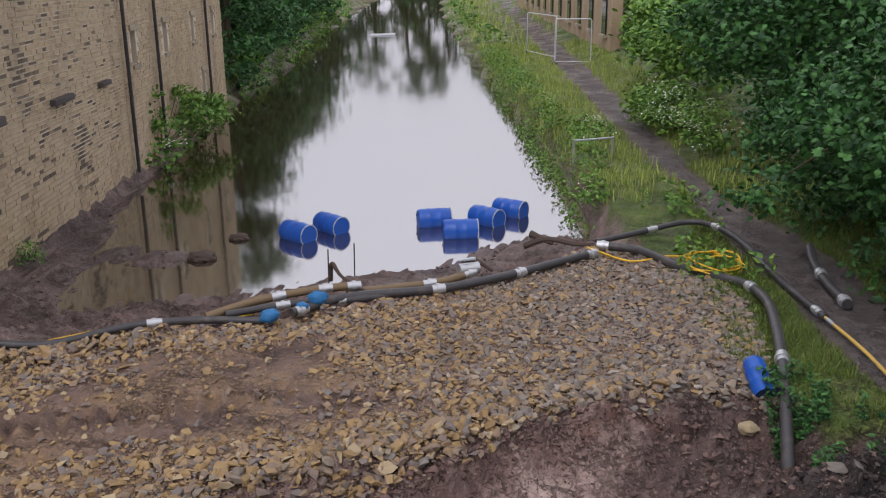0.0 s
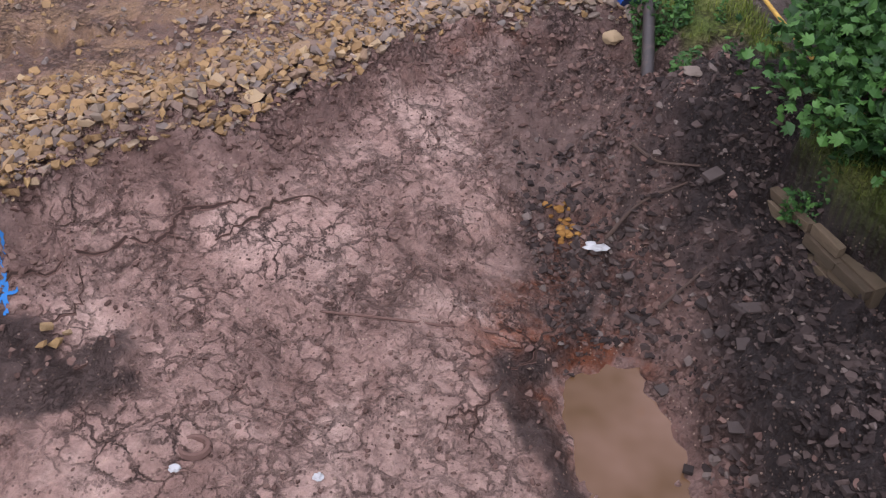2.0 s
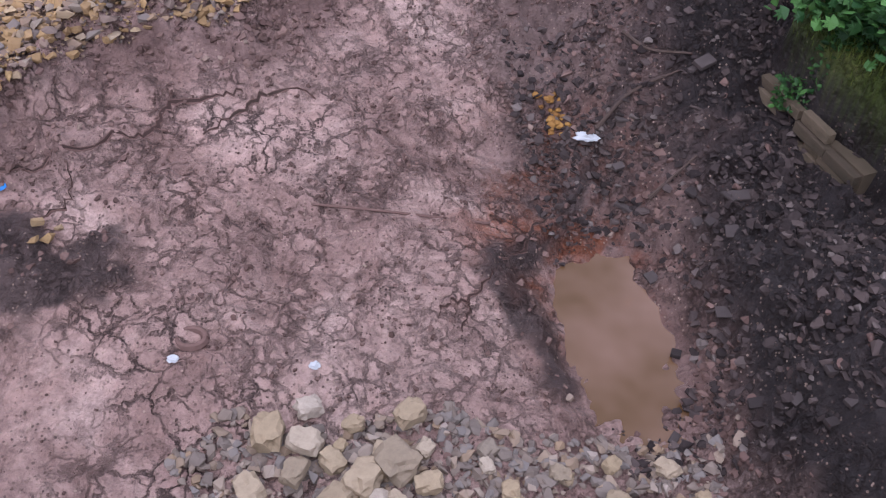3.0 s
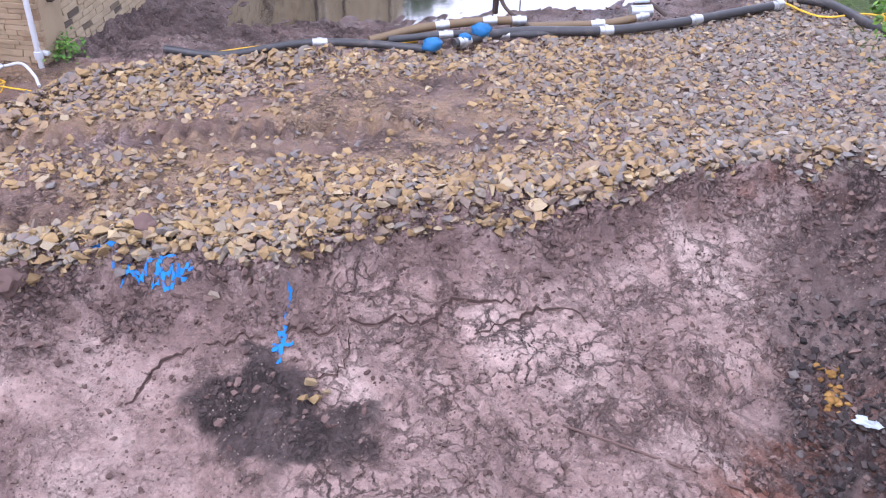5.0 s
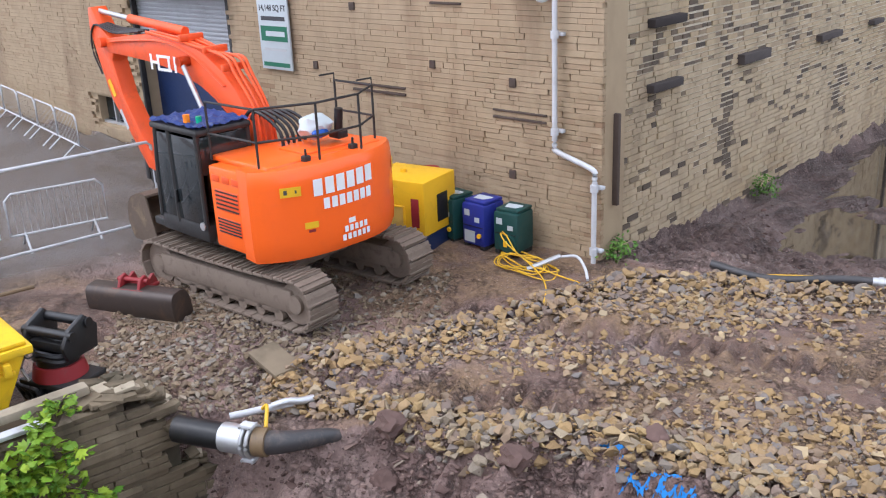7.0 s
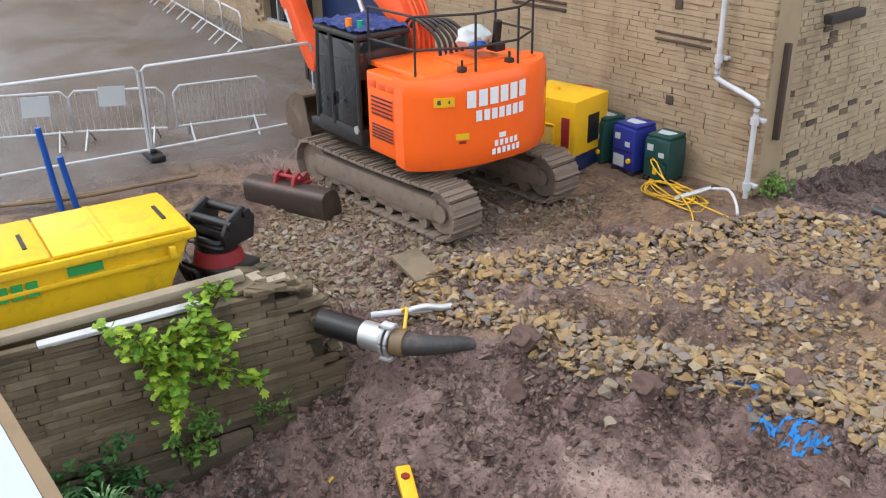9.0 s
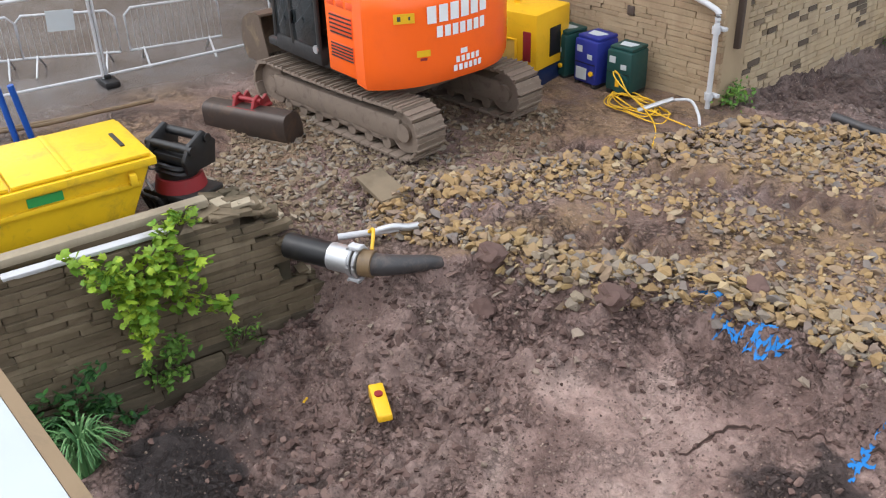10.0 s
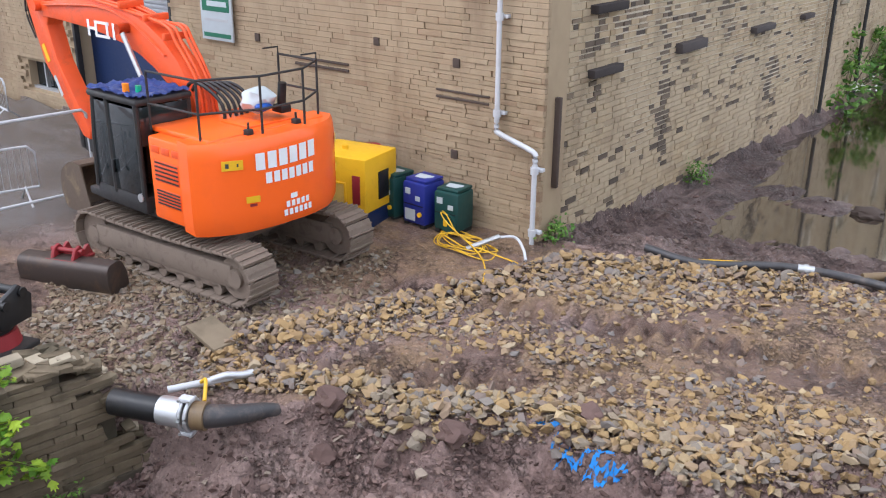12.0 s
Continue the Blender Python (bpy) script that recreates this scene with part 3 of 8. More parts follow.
    grass = step(0.6, 0.97, bank + 0.25 * fbm(x, y, 3.0)) * (1 - pathy)
    grass = np.maximum(grass, left * step(13, 15, s))
    inner = (d < 0) & (bank < 0.3)
    yard = np.where(inner, step(-12.2, -13.6, x + 0.8 * fbm(x, y, 0.7)), 0.0)
    sand = np.where(d < 0.0, step(-0.2, 0.25, fbm(x, y, 0.6) + 0.25), 0.0) * (1 - bank)
    dark = np.where(near & (d > 0), step(9.5, 10.3, w + 0.12 * (6.5 - y) + 0.9 * fbm(x, y, 1.1)) * step(0.7, 1.6, dc), 0.0)
    dark = np.maximum(dark, 0.75 * near * (d > 0) * step(0.95, 0.65, np.hypot((x + 3.35) / 0.85, (y - 4.95) / 0.58) + 0.9 * fbm(x, y, 2.3)))
    dark = np.maximum(dark, 0.6 * near * (d > 0) * step(1.1, 0.4, np.hypot((x + 7.2) / 1.3, y - 1.2) + 0.7 * fbm(x, y, 2.0)))
    dark = np.maximum(dark, 0.42 * (~near) * (d > 0.25) * (w > -0.3) * step(0.5, 0.3, bank))
    dark = np.maximum(dark, 0.75 * near * (d > 0) * step(0.9, 0.2, np.hypot((x + 6.35) / 0.35, (y - 1.85) / 0.8) + 0.5 * fbm(x, y, 2.5)))
    dark = np.maximum(dark, 0.95 * near * (d > 0) * step(1.0, 0.75, np.hypot((x + 7.05) / 1.0, (y - 1.05) / 0.62) + 0.35 * fbm(x, y, 1.5)))
    dark = np.maximum(dark, 0.45 * near * (d > 0) * step(0.1, 0.9, x + 0.5 * fbm(x, y, 1.2)) * step(5.7, 6.5, y))
    seep = np.full(np.shape(x), 9.0)   # the dark channel beside the puddle
    for (x1, y1), (x2, y2) in zip(SEEP, SEEP[1:]):
        t = np.clip(((x - x1) * (x2 - x1) + (y - y1) * (y2 - y1)) / ((x2 - x1) ** 2 + (y2 - y1) ** 2), 0, 1)
        seep = np.minimum(seep, np.hypot(x - x1 - t * (x2 - x1), y - y1 - t * (y2 - y1)))
    dark = np.maximum(dark, 0.8 * near * (d > 0) * step(0.24, 0.06, seep + 0.22 * fbm(x, y, 2.6)))
    rust = near * (d > 0) * step(1.6, 0.6, np.hypot((x - 1.1) / 0.8, (y - 6.2) / 1.3))
    rust = np.maximum(rust, near * step(0.35, 0.05, np.abs(dc - 0.25)) * step(-1.0, 0.5, x) * 0.6)
    smooth = near * (d > 0.15) * step(9.5, 8.5, w + 0.7 * fbm(x + 5, y, 1.3)) * step(-6.5, -5.7, x + 0.35 * (y - 4.7) + 0.6 * fbm(x, y, 1.0)) * (1 - dark) * step(0.3, 0.8, dc + 0.8 * fbm(x, y, 1.2)) * (0.7 + 0.3 * step(-0.2, 0.02, fbm(x + 3, y, 0.8)))
    dried = 0.25 + 0.75 * step(-3.9, -2.9, x + 0.5 * (y - 5.4) + 0.5 * fbm(x, y, 0.8))
    if rough:
        lump = near * (d > 0.05) * (1 - bank) * (1 - 0.9 * np.exp(-((x - 1.52) / 0.7) ** 2 - ((y - 5.05) / 1.1) ** 2))
        loose = lump * (1 - smooth)
        z = z + 0.12 * fbm(x, y, 1.1, 5) * lump + loose * (0.15 * clods(x, y, 0.27) + 0.12 * clods(x + 3, y, 0.14)) + smooth * (0.045 * clods(x, y, 0.19) * step(0.0, 0.25, fbm(x, y, 0.9)) + 0.05 * fbm(x, y, 4.5, 4) + 0.035 * np.abs(fbm(x + 9, y, 2.2, 3)))
        wx, wy = x + 0.22 * fbm(x, y, 1.9, 3), y + 0.22 * fbm(x + 40, y, 1.9, 3)
        flake = smooth * dried * step(-0.12, 0.12, fbm(x + 7, y + 3, 0.7, 3) + 0.06)
        for cell, high in ((0.42, 0.050), (0.21, 0.034)):
            lift, seam = plates(wx, wy, cell)
            z = z + flake * (high * lift - 0.022 * seam)
        z = z + 0.035 * fbm(x, y, 3.0, 4) * (1 - bank) * (1 - yard)
        # ruts of the digger's tracks
        rut = (d < -0.3) * (1 - yard) * step(-10.2, -9.2, x) * step(-2.5, -4.0, x)
        a, b = y - 7.43 - 0.49 * (x + 7.25), y - 5.24 - 0.68 * (x + 7.28)
        z = z + rut * (np.exp(-(a / 0.3) ** 2) * (0.07 * np.sin(2 * np.pi * (x + 0.5 * y) / 0.30) - 0.05) + np.exp(-(b / 0.34) ** 2) * step(-5.7, -6.3, x) * (0.07 * np.sin(2 * np.pi * (x + 0.6 * y) / 0.30) - 0.04))
        shore_m = (1 - near) * (d > 0) * (1 - bank)
        z = z + shore_m * (0.09 * clods(x, y, 0.22) + 0.06 * clods(x + 2, y, 0.11) + 0.10 * fbm(x, y, 1.4))
        z = z + grass * (0.12 * fbm(x, y, 1.2, 4))
    return z, dict(sand=sand, dark=dark, rust=rust, smooth=smooth, cracked=smooth * dried, grass=grass, path=pathy, yard=yard), w, s, d, near, bank


def sheet_z(x, y):
    """Height of the built ground sheet at points."""
    gx, gy, Z = SHEET
    i, j = np.clip(np.searchsorted(gx, x) - 1, 0, len(gx) - 2), np.clip(np.searchsorted(gy, y) - 1, 0, len(gy) - 2)
    u, v = (x - gx[i]) / (gx[i + 1] - gx[i]), (y - gy[j]) / (gy[j + 1] - gy[j])
    return (Z[j, i] * (1 - u) + Z[j, i + 1] * u) * (1 - v) + (Z[j + 1, i] * (1 - u) + Z[j + 1, i + 1] * u) * v


def ground_z(x, y):
    return float(sheet_z(np.array([x]), np.array([y]))[0])


def lines(fine_a, fine_b, h, lo, hi):
    mid = list(np.arange(fine_a, fine_b, h))
    up, v, g = [], fine_b, h
    while v < hi:
        up.append(v)
        g *= 1.16
        v += g
    dn, v, g = [], fine_a, h
    while v > lo:
        g *= 1.16
        v -= g
        dn.append(v)
    return np.array(dn[::-1] + mid + up + [hi])


def build_ground():
    gx, gy = lines(-11.0, 4.2, 0.038, -900, 900), lines(1.2, 12.4, 0.038, -500, 1500)
    X, Y = np.meshgrid(gx, gy)
    z, kinds, *_ = land(X.ravel(), Y.ravel())
    n, k = X.shape
    SHEET[:] = gx, gy, z.reshape(n, k)
    i = np.arange(n * k).reshape(n, k)
    quads = np.stack([i[:-1, :-1], i[:-1, 1:], i[1:, 1:], i[1:, :-1]], -1).reshape(-1, 4)
    me = bpy.data.meshes.new("ground")
    me.from_pydata(np.stack([X.ravel(), Y.ravel(), z], 1), [], quads)
    for name, v in kinds.items():
        at = me.attributes.new(name, "FLOAT", "POINT")
        at.data.foreach_set("value", np.asarray(v, np.float32))
    me.materials.append(M_GROUND)
    me.shade_smooth()
    return tagged(new("ground", me), "purple-brown canal mud, gravel bed, grassy bank and wet yard", "ground", kind="structure")


SHEET = []
ground = build_ground()

# canal water: one still sheet at its level, from the mud bank to the far bend
bm = bm_new()
pts = [(-0.4, 2.2), (10.9, 2.2), (10.9, 170), (-0.4, 170)]
vs = [bm.verts.new(B @ Vector((w, s, WATER_Z))) for w, s in pts]
bm.faces.new(vs)
tagged(link_mesh("water", bm, M_WATER), "still brown canal water reflecting the white sky", "water", kind="structure")
bm = bm_new()
vs = [bm.verts.new((x, y, -1.57)) for x, y in [(0.3, 3.9), (2.6, 3.9), (2.6, 6.5), (0.3, 6.5)]]
bm.faces.new(vs)
tagged(link_mesh("puddle", bm, M_PUDDLE), "shallow brown puddle in the drained canal bed", "puddle", kind="structure")


# ---- the mill: walls of coursed sandstone
def boxes_mesh(name, boxes, m, mat):
    """Many boxes (centre, size) in one mesh, in the frame m."""
    c = np.array([b[0] for b in boxes])
    h = np.array([b[1] for b in boxes]) / 2
    sign = np.array([(-1, -1, -1), (1, -1, -1), (1, 1, -1), (-1, 1, -1), (-1, -1, 1), (1, -1, 1), (1, 1, 1), (-1, 1, 1)])
    v = (c[:, None] + h[:, None] * sign).reshape(-1, 3)
    f = np.array([(0, 3, 2, 1), (4, 5, 6, 7), (0, 1, 5, 4), (1, 2, 6, 5), (2, 3, 7, 6), (3, 0, 4, 7)])
    faces = (np.arange(len(boxes))[:, None, None] * 8 + f).reshape(-1, 4)
    me = bpy.data.meshes.new(name)
    me.from_pydata(v, [], faces)
    me.transform(m)
    me.materials.append(mat)
    return new(name, me)


def courses(length, z0, z1, rng, h_lo, h_hi, w_lo, w_hi, holes=(), start=0.0):
    """Stones of a coursed wall: (along, height, width, thickness of the course)."""
    res, z = [], z0
    while z < z1:
        h = rng.uniform(h_lo, h_hi)
        a = -rng.uniform(0, w_hi)
        while a < length:
            wd = rng.uniform(w_lo, w_hi)
            lo, hi = max(a, start), min(a + wd, length)
            if hi - lo > 0.05 and not any(lo < q and hi > p and z < t and z + h > b for p, q, b, t in holes):
                res.append(((lo + hi) / 2, z + h / 2, hi - lo, h))
            a += wd
        z += h
    return res


def stone_pieces(parent, stones, where, mat, limit, pick, joint=0.012):
    """The stones that pick() chooses become objects of their own, on a few shared meshes; the others are returned."""
    shapes = []
    for k in range(6):
        bm = bm_new()
        rng = random.Random(40 + k)
        add_box(bm, (0, 0, 0), (1, 1, 1))
        for v in bm.verts:
            v.co += Vector((rng.uniform(-0.03, 0.03), rng.uniform(-0.12, 0.06), rng.uniform(-0.05, 0.05)))
        bmesh.ops.bevel(bm, geom=list(bm.edges), offset=0.05, segments=1, affect="EDGES")
        me = bpy.data.meshes.new("stone_block")
        bm.to_mesh(me)
        bm.free()
        me.materials.append(mat)
        shapes.append(me)
    rest, made, rng = [], 0, random.Random(9)
    for st in stones:
        if made < limit and pick(st):
            a, z, wd, h = st
            ob = new("stone_block", shapes[made % 6])
            ob.parent = parent
            ob.matrix_world = where(a, z, rng.uniform(-0.006, 0.012)) @ Matrix.Diagonal((wd - joint, 0.09, h - joint, 1))
            made += 1
        else:
            rest.append(st)
    return rest


MILL_H, SIDE_L, FRONT_L = 13.0, 11.7, 40.0
SIDE2_L = 11.6
rng = random.Random(21)
# front wall: along -x of the building frame at y = 0; openings for the shutter door and a low window
SHUTTER = (8.35, 11.75, 0.15, 3.38)   # along, along, foot, head
LOWWIN = (12.65, 13.75, 0.42, 1.05)


def wall_solid(length, height, z0, holes, m, name, mat, label):
    """A wall 0.5 m thick with openings that go through, in the frame m (x along, y into the wall)."""
    xs = sorted({0, length, *[v for h in holes for v in h[:2] if v > 0]})
    zs = sorted({z0, height, *[v for h in holes for v in h[2:] if z0 < v < height]})
    boxes = []
    for a, b in zip(xs, xs[1:]):
        for c, d in zip(zs, zs[1:]):
            mx, mz = (a + b) / 2, (c + d) / 2
            if not any(p < mx < q and r < mz < t for p, q, r, t in holes):
                boxes.append(((mx, 0.25, mz), (b - a, 0.5, d - c)))
    return tagged(boxes_mesh(name, boxes, m, mat), label, "wall", kind="structure")


FRONT = B @ pose(0, 0.06, 0, 0, 0, 180) @ Matrix.Diagonal((1, -1, 1, 1))
SETBACK = 0.2   # the canal side stands back from the corner point
SIDE = B @ pose(-0.06 - SETBACK, 0.09, 0, 0, 0, 90)
wall_front = wall_solid(FRONT_L, MILL_H, -1.0, [SHUTTER, LOWWIN, (-1, SETBACK, -5, 40)], FRONT, "wall_front", M_MORTAR_TAN, "tan coursed sandstone mill wall facing the wet yard")
wall_side = wall_solid(SIDE_L, MILL_H, -1.6, [], SIDE, "wall_canal_side", M_MORTAR, "sandstone mill wall with pale mortar rising from the canal")


def front_at(a, z, o):
    return FRONT @ Matrix.Translation((a, -0.02 - o, z))


def side_at(a, z, o):
    return SIDE @ Matrix.Translation((a, 0.026 - o, z))


# ---- further walls: the second mill building, the retaining walls, the far mill and the near bridge
def block_wall(name, a, b, z0, z1, thick, mat, label, into=1.0):
    a, b = Vector((*a, 0)), Vector((*b, 0))
    d = (b - a).normalized()
    side = Vector((-d.y, d.x, 0)) * into
    bm = bm_new()
    m = Matrix.Translation((a + b) / 2 + side * thick / 2 + Vector((0, 0, (z0 + z1) / 2))) @ pose(0, 0, 0, 0, 0, math.degrees(math.atan2(d.y, d.x)))
    add_box(bm, (0, 0, 0), ((b - a).length, thick, z1 - z0))
    ob = link_mesh(name, bm, mat)
    ob.matrix_world = m
    return tagged(ob, label, "wall", kind="structure")


# second building: its own front along the canal with tall narrow openings
holes2 = [(a - 0.21, a + 0.21, z, z + 0.82) for z in (2.3, 5.0, 7.6) for a in (1.05, 4.05, 7.3, 10.2)] + [(8.05, 8.45, 0.5, 1.35)]
SIDE2 = B @ pose(-0.03 - SETBACK, SIDE_L + 0.1, 0, 0, 0, 90)
wall_second = wall_solid(SIDE2_L, MILL_H, -1.6, holes2, SIDE2, "wall_second_mill", M_MORTAR, "sandstone mill wall with small narrow windows beside the canal")
for k, (p, q, b, t) in enumerate(holes2):
    win = thing("window_%d" % (k + 1), SIDE2 @ Matrix.Translation(((p + q) / 2, 0.2, b)), "small narrow dark mill window with a stone sill", "window", "mill windows", "structure")
    part("pane", add_box(bm_new(), (0, 0.05, (t - b) / 2), (q - p, 0.02, t - b)), M_GLASS_DARK, win)
    part("window_sill", add_box(bm_new(), (0, -0.17, -0.05), (q - p + 0.14, 0.2, 0.09)), M_COPING, win)
    part("lintel", add_box(bm_new(), (0, -0.17, t - b + 0.07), (q - p + 0.24, 0.2, 0.13)), M_COPING, win)
    part("window_frame", add_box(bm_new(), (0, 0.03, (t - b) / 2), (0.06, 0.05, t - b)), M_STEEL_DARK, win)
for a in (0.06, 2.75, 8.75):
    solo("drainpipe", add_cyl(bm_new(), SIDE2 @ Vector((a, -0.12, -0.2)), SIDE2 @ Vector((a, -0.12, 12.5)), 0.045, seg=8), M_STEEL_DARK, "black cast-iron drainpipe on the mill wall", "pipe", "mill drainpipes")
# back walls and roofs close both mills
for nm, a, b in (("wall_mill_end", (-0.24, SIDE_L + SIDE2_L + 0.1), (-14, SIDE_L + SIDE2_L + 0.1)), ("wall_mill_back", (-14, SIDE_L + SIDE2_L + 0.1), (-14, 0.6))):
    pa, pb = B @ Vector((*a, 0)), B @ Vector((*b, 0))
    block_wall(nm, pa.xy, pb.xy, -1.0, MILL_H, 0.4, M_MORTAR_TAN, "plain sandstone mill wall")
bm = bm_new()
add_box(bm, (-7.2, (SIDE_L + SIDE2_L) / 2, MILL_H + 0.1), (14.2, SIDE_L + SIDE2_L + 0.6, 0.25))
rf = solo("roof", bm, M_SLATE, "slate mill roof", "roof", kind="structure")
rf.matrix_world = B

# canal retaining wall under the yard, straight, broken down at its end, with its timber beam
WALL_A, WALL_B = Vector((-8.28, -3.0, 0)), Vector((-8.45, 2.47, 0))
wall_dir = (WALL_B - WALL_A).normalized()
RET = Matrix.Translation(WALL_A) @ pose(0, 0, 0, 0, 0, math.degrees(math.atan2(wall_dir.y, wall_dir.x)))
RET_L = (WALL_B - WALL_A).length
RET_TOP = 0.50


def ret_top(a):
    """Height of the broken wall top at a metres along it."""
    return float(np.interp(a, [RET_L - 0.1, RET_L + 0.15, RET_L + 0.3, RET_L + 0.42, RET_L + 1.0, RET_L + 1.05], [RET_TOP, 0.30, -0.06, -0.50, -0.54, -0.7]))


bm = bm_new()
add_box(bm, (RET_L / 2 - 0.1, 0.30, -0.6), (RET_L - 0.2, 0.5, 2.1))
for a0, a1 in ((RET_L - 0.2, RET_L + 0.1), (RET_L + 0.1, RET_L + 0.27), (RET_L + 0.27, RET_L + 0.4), (RET_L + 0.4, RET_L + 0.98)):
    top = ret_top(a1) - 0.05
    add_box(bm, ((a0 + a1) / 2, 0.30, (top - 1.65) / 2), (a1 - a0, 0.46, top + 1.65))
ret_wall = tagged(link_mesh("wall_retaining", bm, M_DARKWALL), "dark damp stone retaining wall below the yard, broken at its end", "wall", kind="structure")
ret_wall.matrix_world = RET
bm = bm_new()
add_box(bm, (0, 0, 0), (4.2, 0.15, 0.09), bevel=0.02)
beam = solo("timber_beam", bm, M_COPING, "pale weathered beam along the top of the retaining wall", "beam")
beam.matrix_world = RET @ Matrix.Translation((RET_L - 2.55, 0.20, RET_TOP + 0.065)) @ pose(0, 0, 0, 0, -1.8, 0)
bm = bm_new()
add_box(bm, (0, 0, 0), (1.5, 0.09, 0.05), bevel=0.012)
slat = solo("board", bm, M_WHITE_PIPE, "thin white board lying on the wall top", "board")
slat.matrix_world = RET @ Matrix.Translation((RET_L - 1.65, 0.0, RET_TOP + 0.02)) @ pose(0, 0, 0, 10, -1.0, 0)

# low stone wall of the towpath side
TOW = pose(2.98, 7.2, 0, 0, 0, -68)
bm = bm_new()
add_box(bm, (0.7, 0.10, -1.06), (1.4, 0.14, 1.04))
tow_wall = tagged(link_mesh("wall_towpath_side", bm, M_DARKWALL), "low dark stone canal wall under the grassy bank", "wall", kind="structure")
tow_wall.matrix_world = TOW
# mill on the far right beyond the towpath
pa, pb = B @ Vector((15.6, 33, 0)), B @ Vector((15.6, 75, 0))
block_wall("wall_far_mill", pa.xy, pb.xy, 0.0, 9, 0.5, M_BLOCK_FRONT_PIECE, "sandstone wall of a mill beyond the towpath", -1)
far_m = B @ Matrix.Translation((15.57, 33, 0)) @ pose(0, 0, 0, 0, 0, 90)
for k in range(10):
    win = thing("window_%d" % (k + 31), far_m @ Matrix.Translation((1.5 + 3.6 * k, 0.0, 1.2)), "tall dark window of the far mill", "window", "far mill windows", "structure")
    part("pane", add_box(bm_new(), (0, 0.03, 1.2), (0.9, 0.06, 2.4)), M_GLASS_DARK, win)
    part("window_sill", add_box(bm_new(), (0, 0.06, -0.08), (1.2, 0.2, 0.14)), M_COPING, win)


# ---- the excavator
def excavator():
    base = thing("excavator", pose(-11.17, 5.36, 0.03, 0, 0, 187 + TRACK_TURN) @ Matrix.Scale(1 / SITE, 4), "orange tracked excavator parked on gravel beside the mill", "excavator")
    # frame of the undercarriage: x ahead, y to its left
    gauge, shoe_w, L, H = 2.32, 0.6, 4.3, 0.88

    def track(y):
        tr = part("track_frame", add_box(add_box(bm_new(), (0, y, 0.45), (3.3, 0.44, 0.40), bevel=0.06), (0, y, 0.24), (2.7, 0.40, 0.14), bevel=0.03), M_TRACK, base, "mud-caked track frame")
        r, half = H / 2 - 0.04, L / 2 - H / 2
        n = 40
        per = 4 * half + 2 * math.pi * r
        # one shoe on a shared mesh
        bm = bm_new()
        add_box(bm, (0, 0, 0.0), (per / n * 0.95, shoe_w, 0.05), bevel=0.012)
        add_box(bm, (-0.085, 0, 0.035), (0.035, shoe_w, 0.05), bevel=0.008)
        add_box(bm, (0.02, 0, 0.03), (0.03, shoe_w, 0.03))
        me = bpy.data.meshes.new("track_shoe")
        bm.to_mesh(me)
        bm.free()
        me.materials.append(M_TRACK)
        for k in range(n):
            d = k * per / n
            if d < 2 * half:
                p, a = (-half + d, H - 0.04 - 0.04 * math.sin(math.pi * d / 2 / half)), 0
            elif d < 2 * half + math.pi * r:
                a = (d - 2 * half) / r
                p = (half + r * math.sin(a), H / 2 + r * math.cos(a))
            elif d < 4 * half + math.pi * r:
                p, a = (half - (d - 2 * half - math.pi * r), H / 2 - r), math.pi
            else:
                a = math.pi + (d - 4 * half - math.pi * r) / r
                p = (-half + r * math.sin(a), H / 2 + r * math.cos(a))
            ob = new("track_shoe", me)
            ob.parent = tr
            ob.matrix_basis = Matrix.Translation((p[0], y, p[1])) @ Matrix.Rotation(a, 4, "Y")
        for x, rr, nm in ((half, 0.36, "idler_wheel"), (-half, 0.34, "sprocket")):
            part(nm, add_cyl(add_cyl(bm_new(), (x, y - 0.16, H / 2), (x, y + 0.16, H / 2), rr, seg=24), (x, y - 0.22, H / 2), (x, y + 0.22, H / 2), 0.15, seg=16), M_TRACK, tr)
        for k in range(7):
            x = -1.3 + 0.43 * k
            part("roller", add_cyl(bm_new(), (x, y - 0.2, 0.17), (x, y + 0.2, 0.17), 0.1, seg=12), M_TRACK, tr)
        for x in (-0.6, 0.7):
            part("carrier_roller", add_cyl(bm_new(), (x, y - 0.12, 0.74), (x, y + 0.12, 0.74), 0.07, seg=12), M_TRACK, tr)

    for y in (-gauge / 2, gauge / 2):
        track(y)
    part("car_body", add_cyl(add_box(add_box(bm_new(), (0, 0, 0.62), (1.3, 1.9, 0.35), bevel=0.06), (0, 0, 0.45), (0.7, 2.1, 0.25), bevel=0.05), (0, 0, 0.75), (0, 0, 1.0), 0.62, seg=32), M_TRACK, base)

    # upper structure, turned against the tracks
    U = pose(-0.17, 0.02, 0, 0, 0, UPPER)

    def up(name, bm, mat, parent=None, label="", smooth=True):
        bm.transform(U)
        return part(name, bm, mat, parent or base, label, smooth)

    zb, zt = 1.06, 2.48
    deck = up("deck", add_box(bm_new(), (0.6, 0, zb + 0.02), (3.2, 2.5, 0.14), bevel=0.03), M_STEEL_DARK)
    # counterweight: rounded in plan, bellied below
    prof = []
    for k in range(15):
        a = math.radians(-62 + 124 * k / 14)
        prof.append((-0.35 - 1.42 * math.cos(a) ** 0.8, 1.46 * math.sin(a) / math.sin(math.radians(62))))
    bm = bm_new()
    rings = []
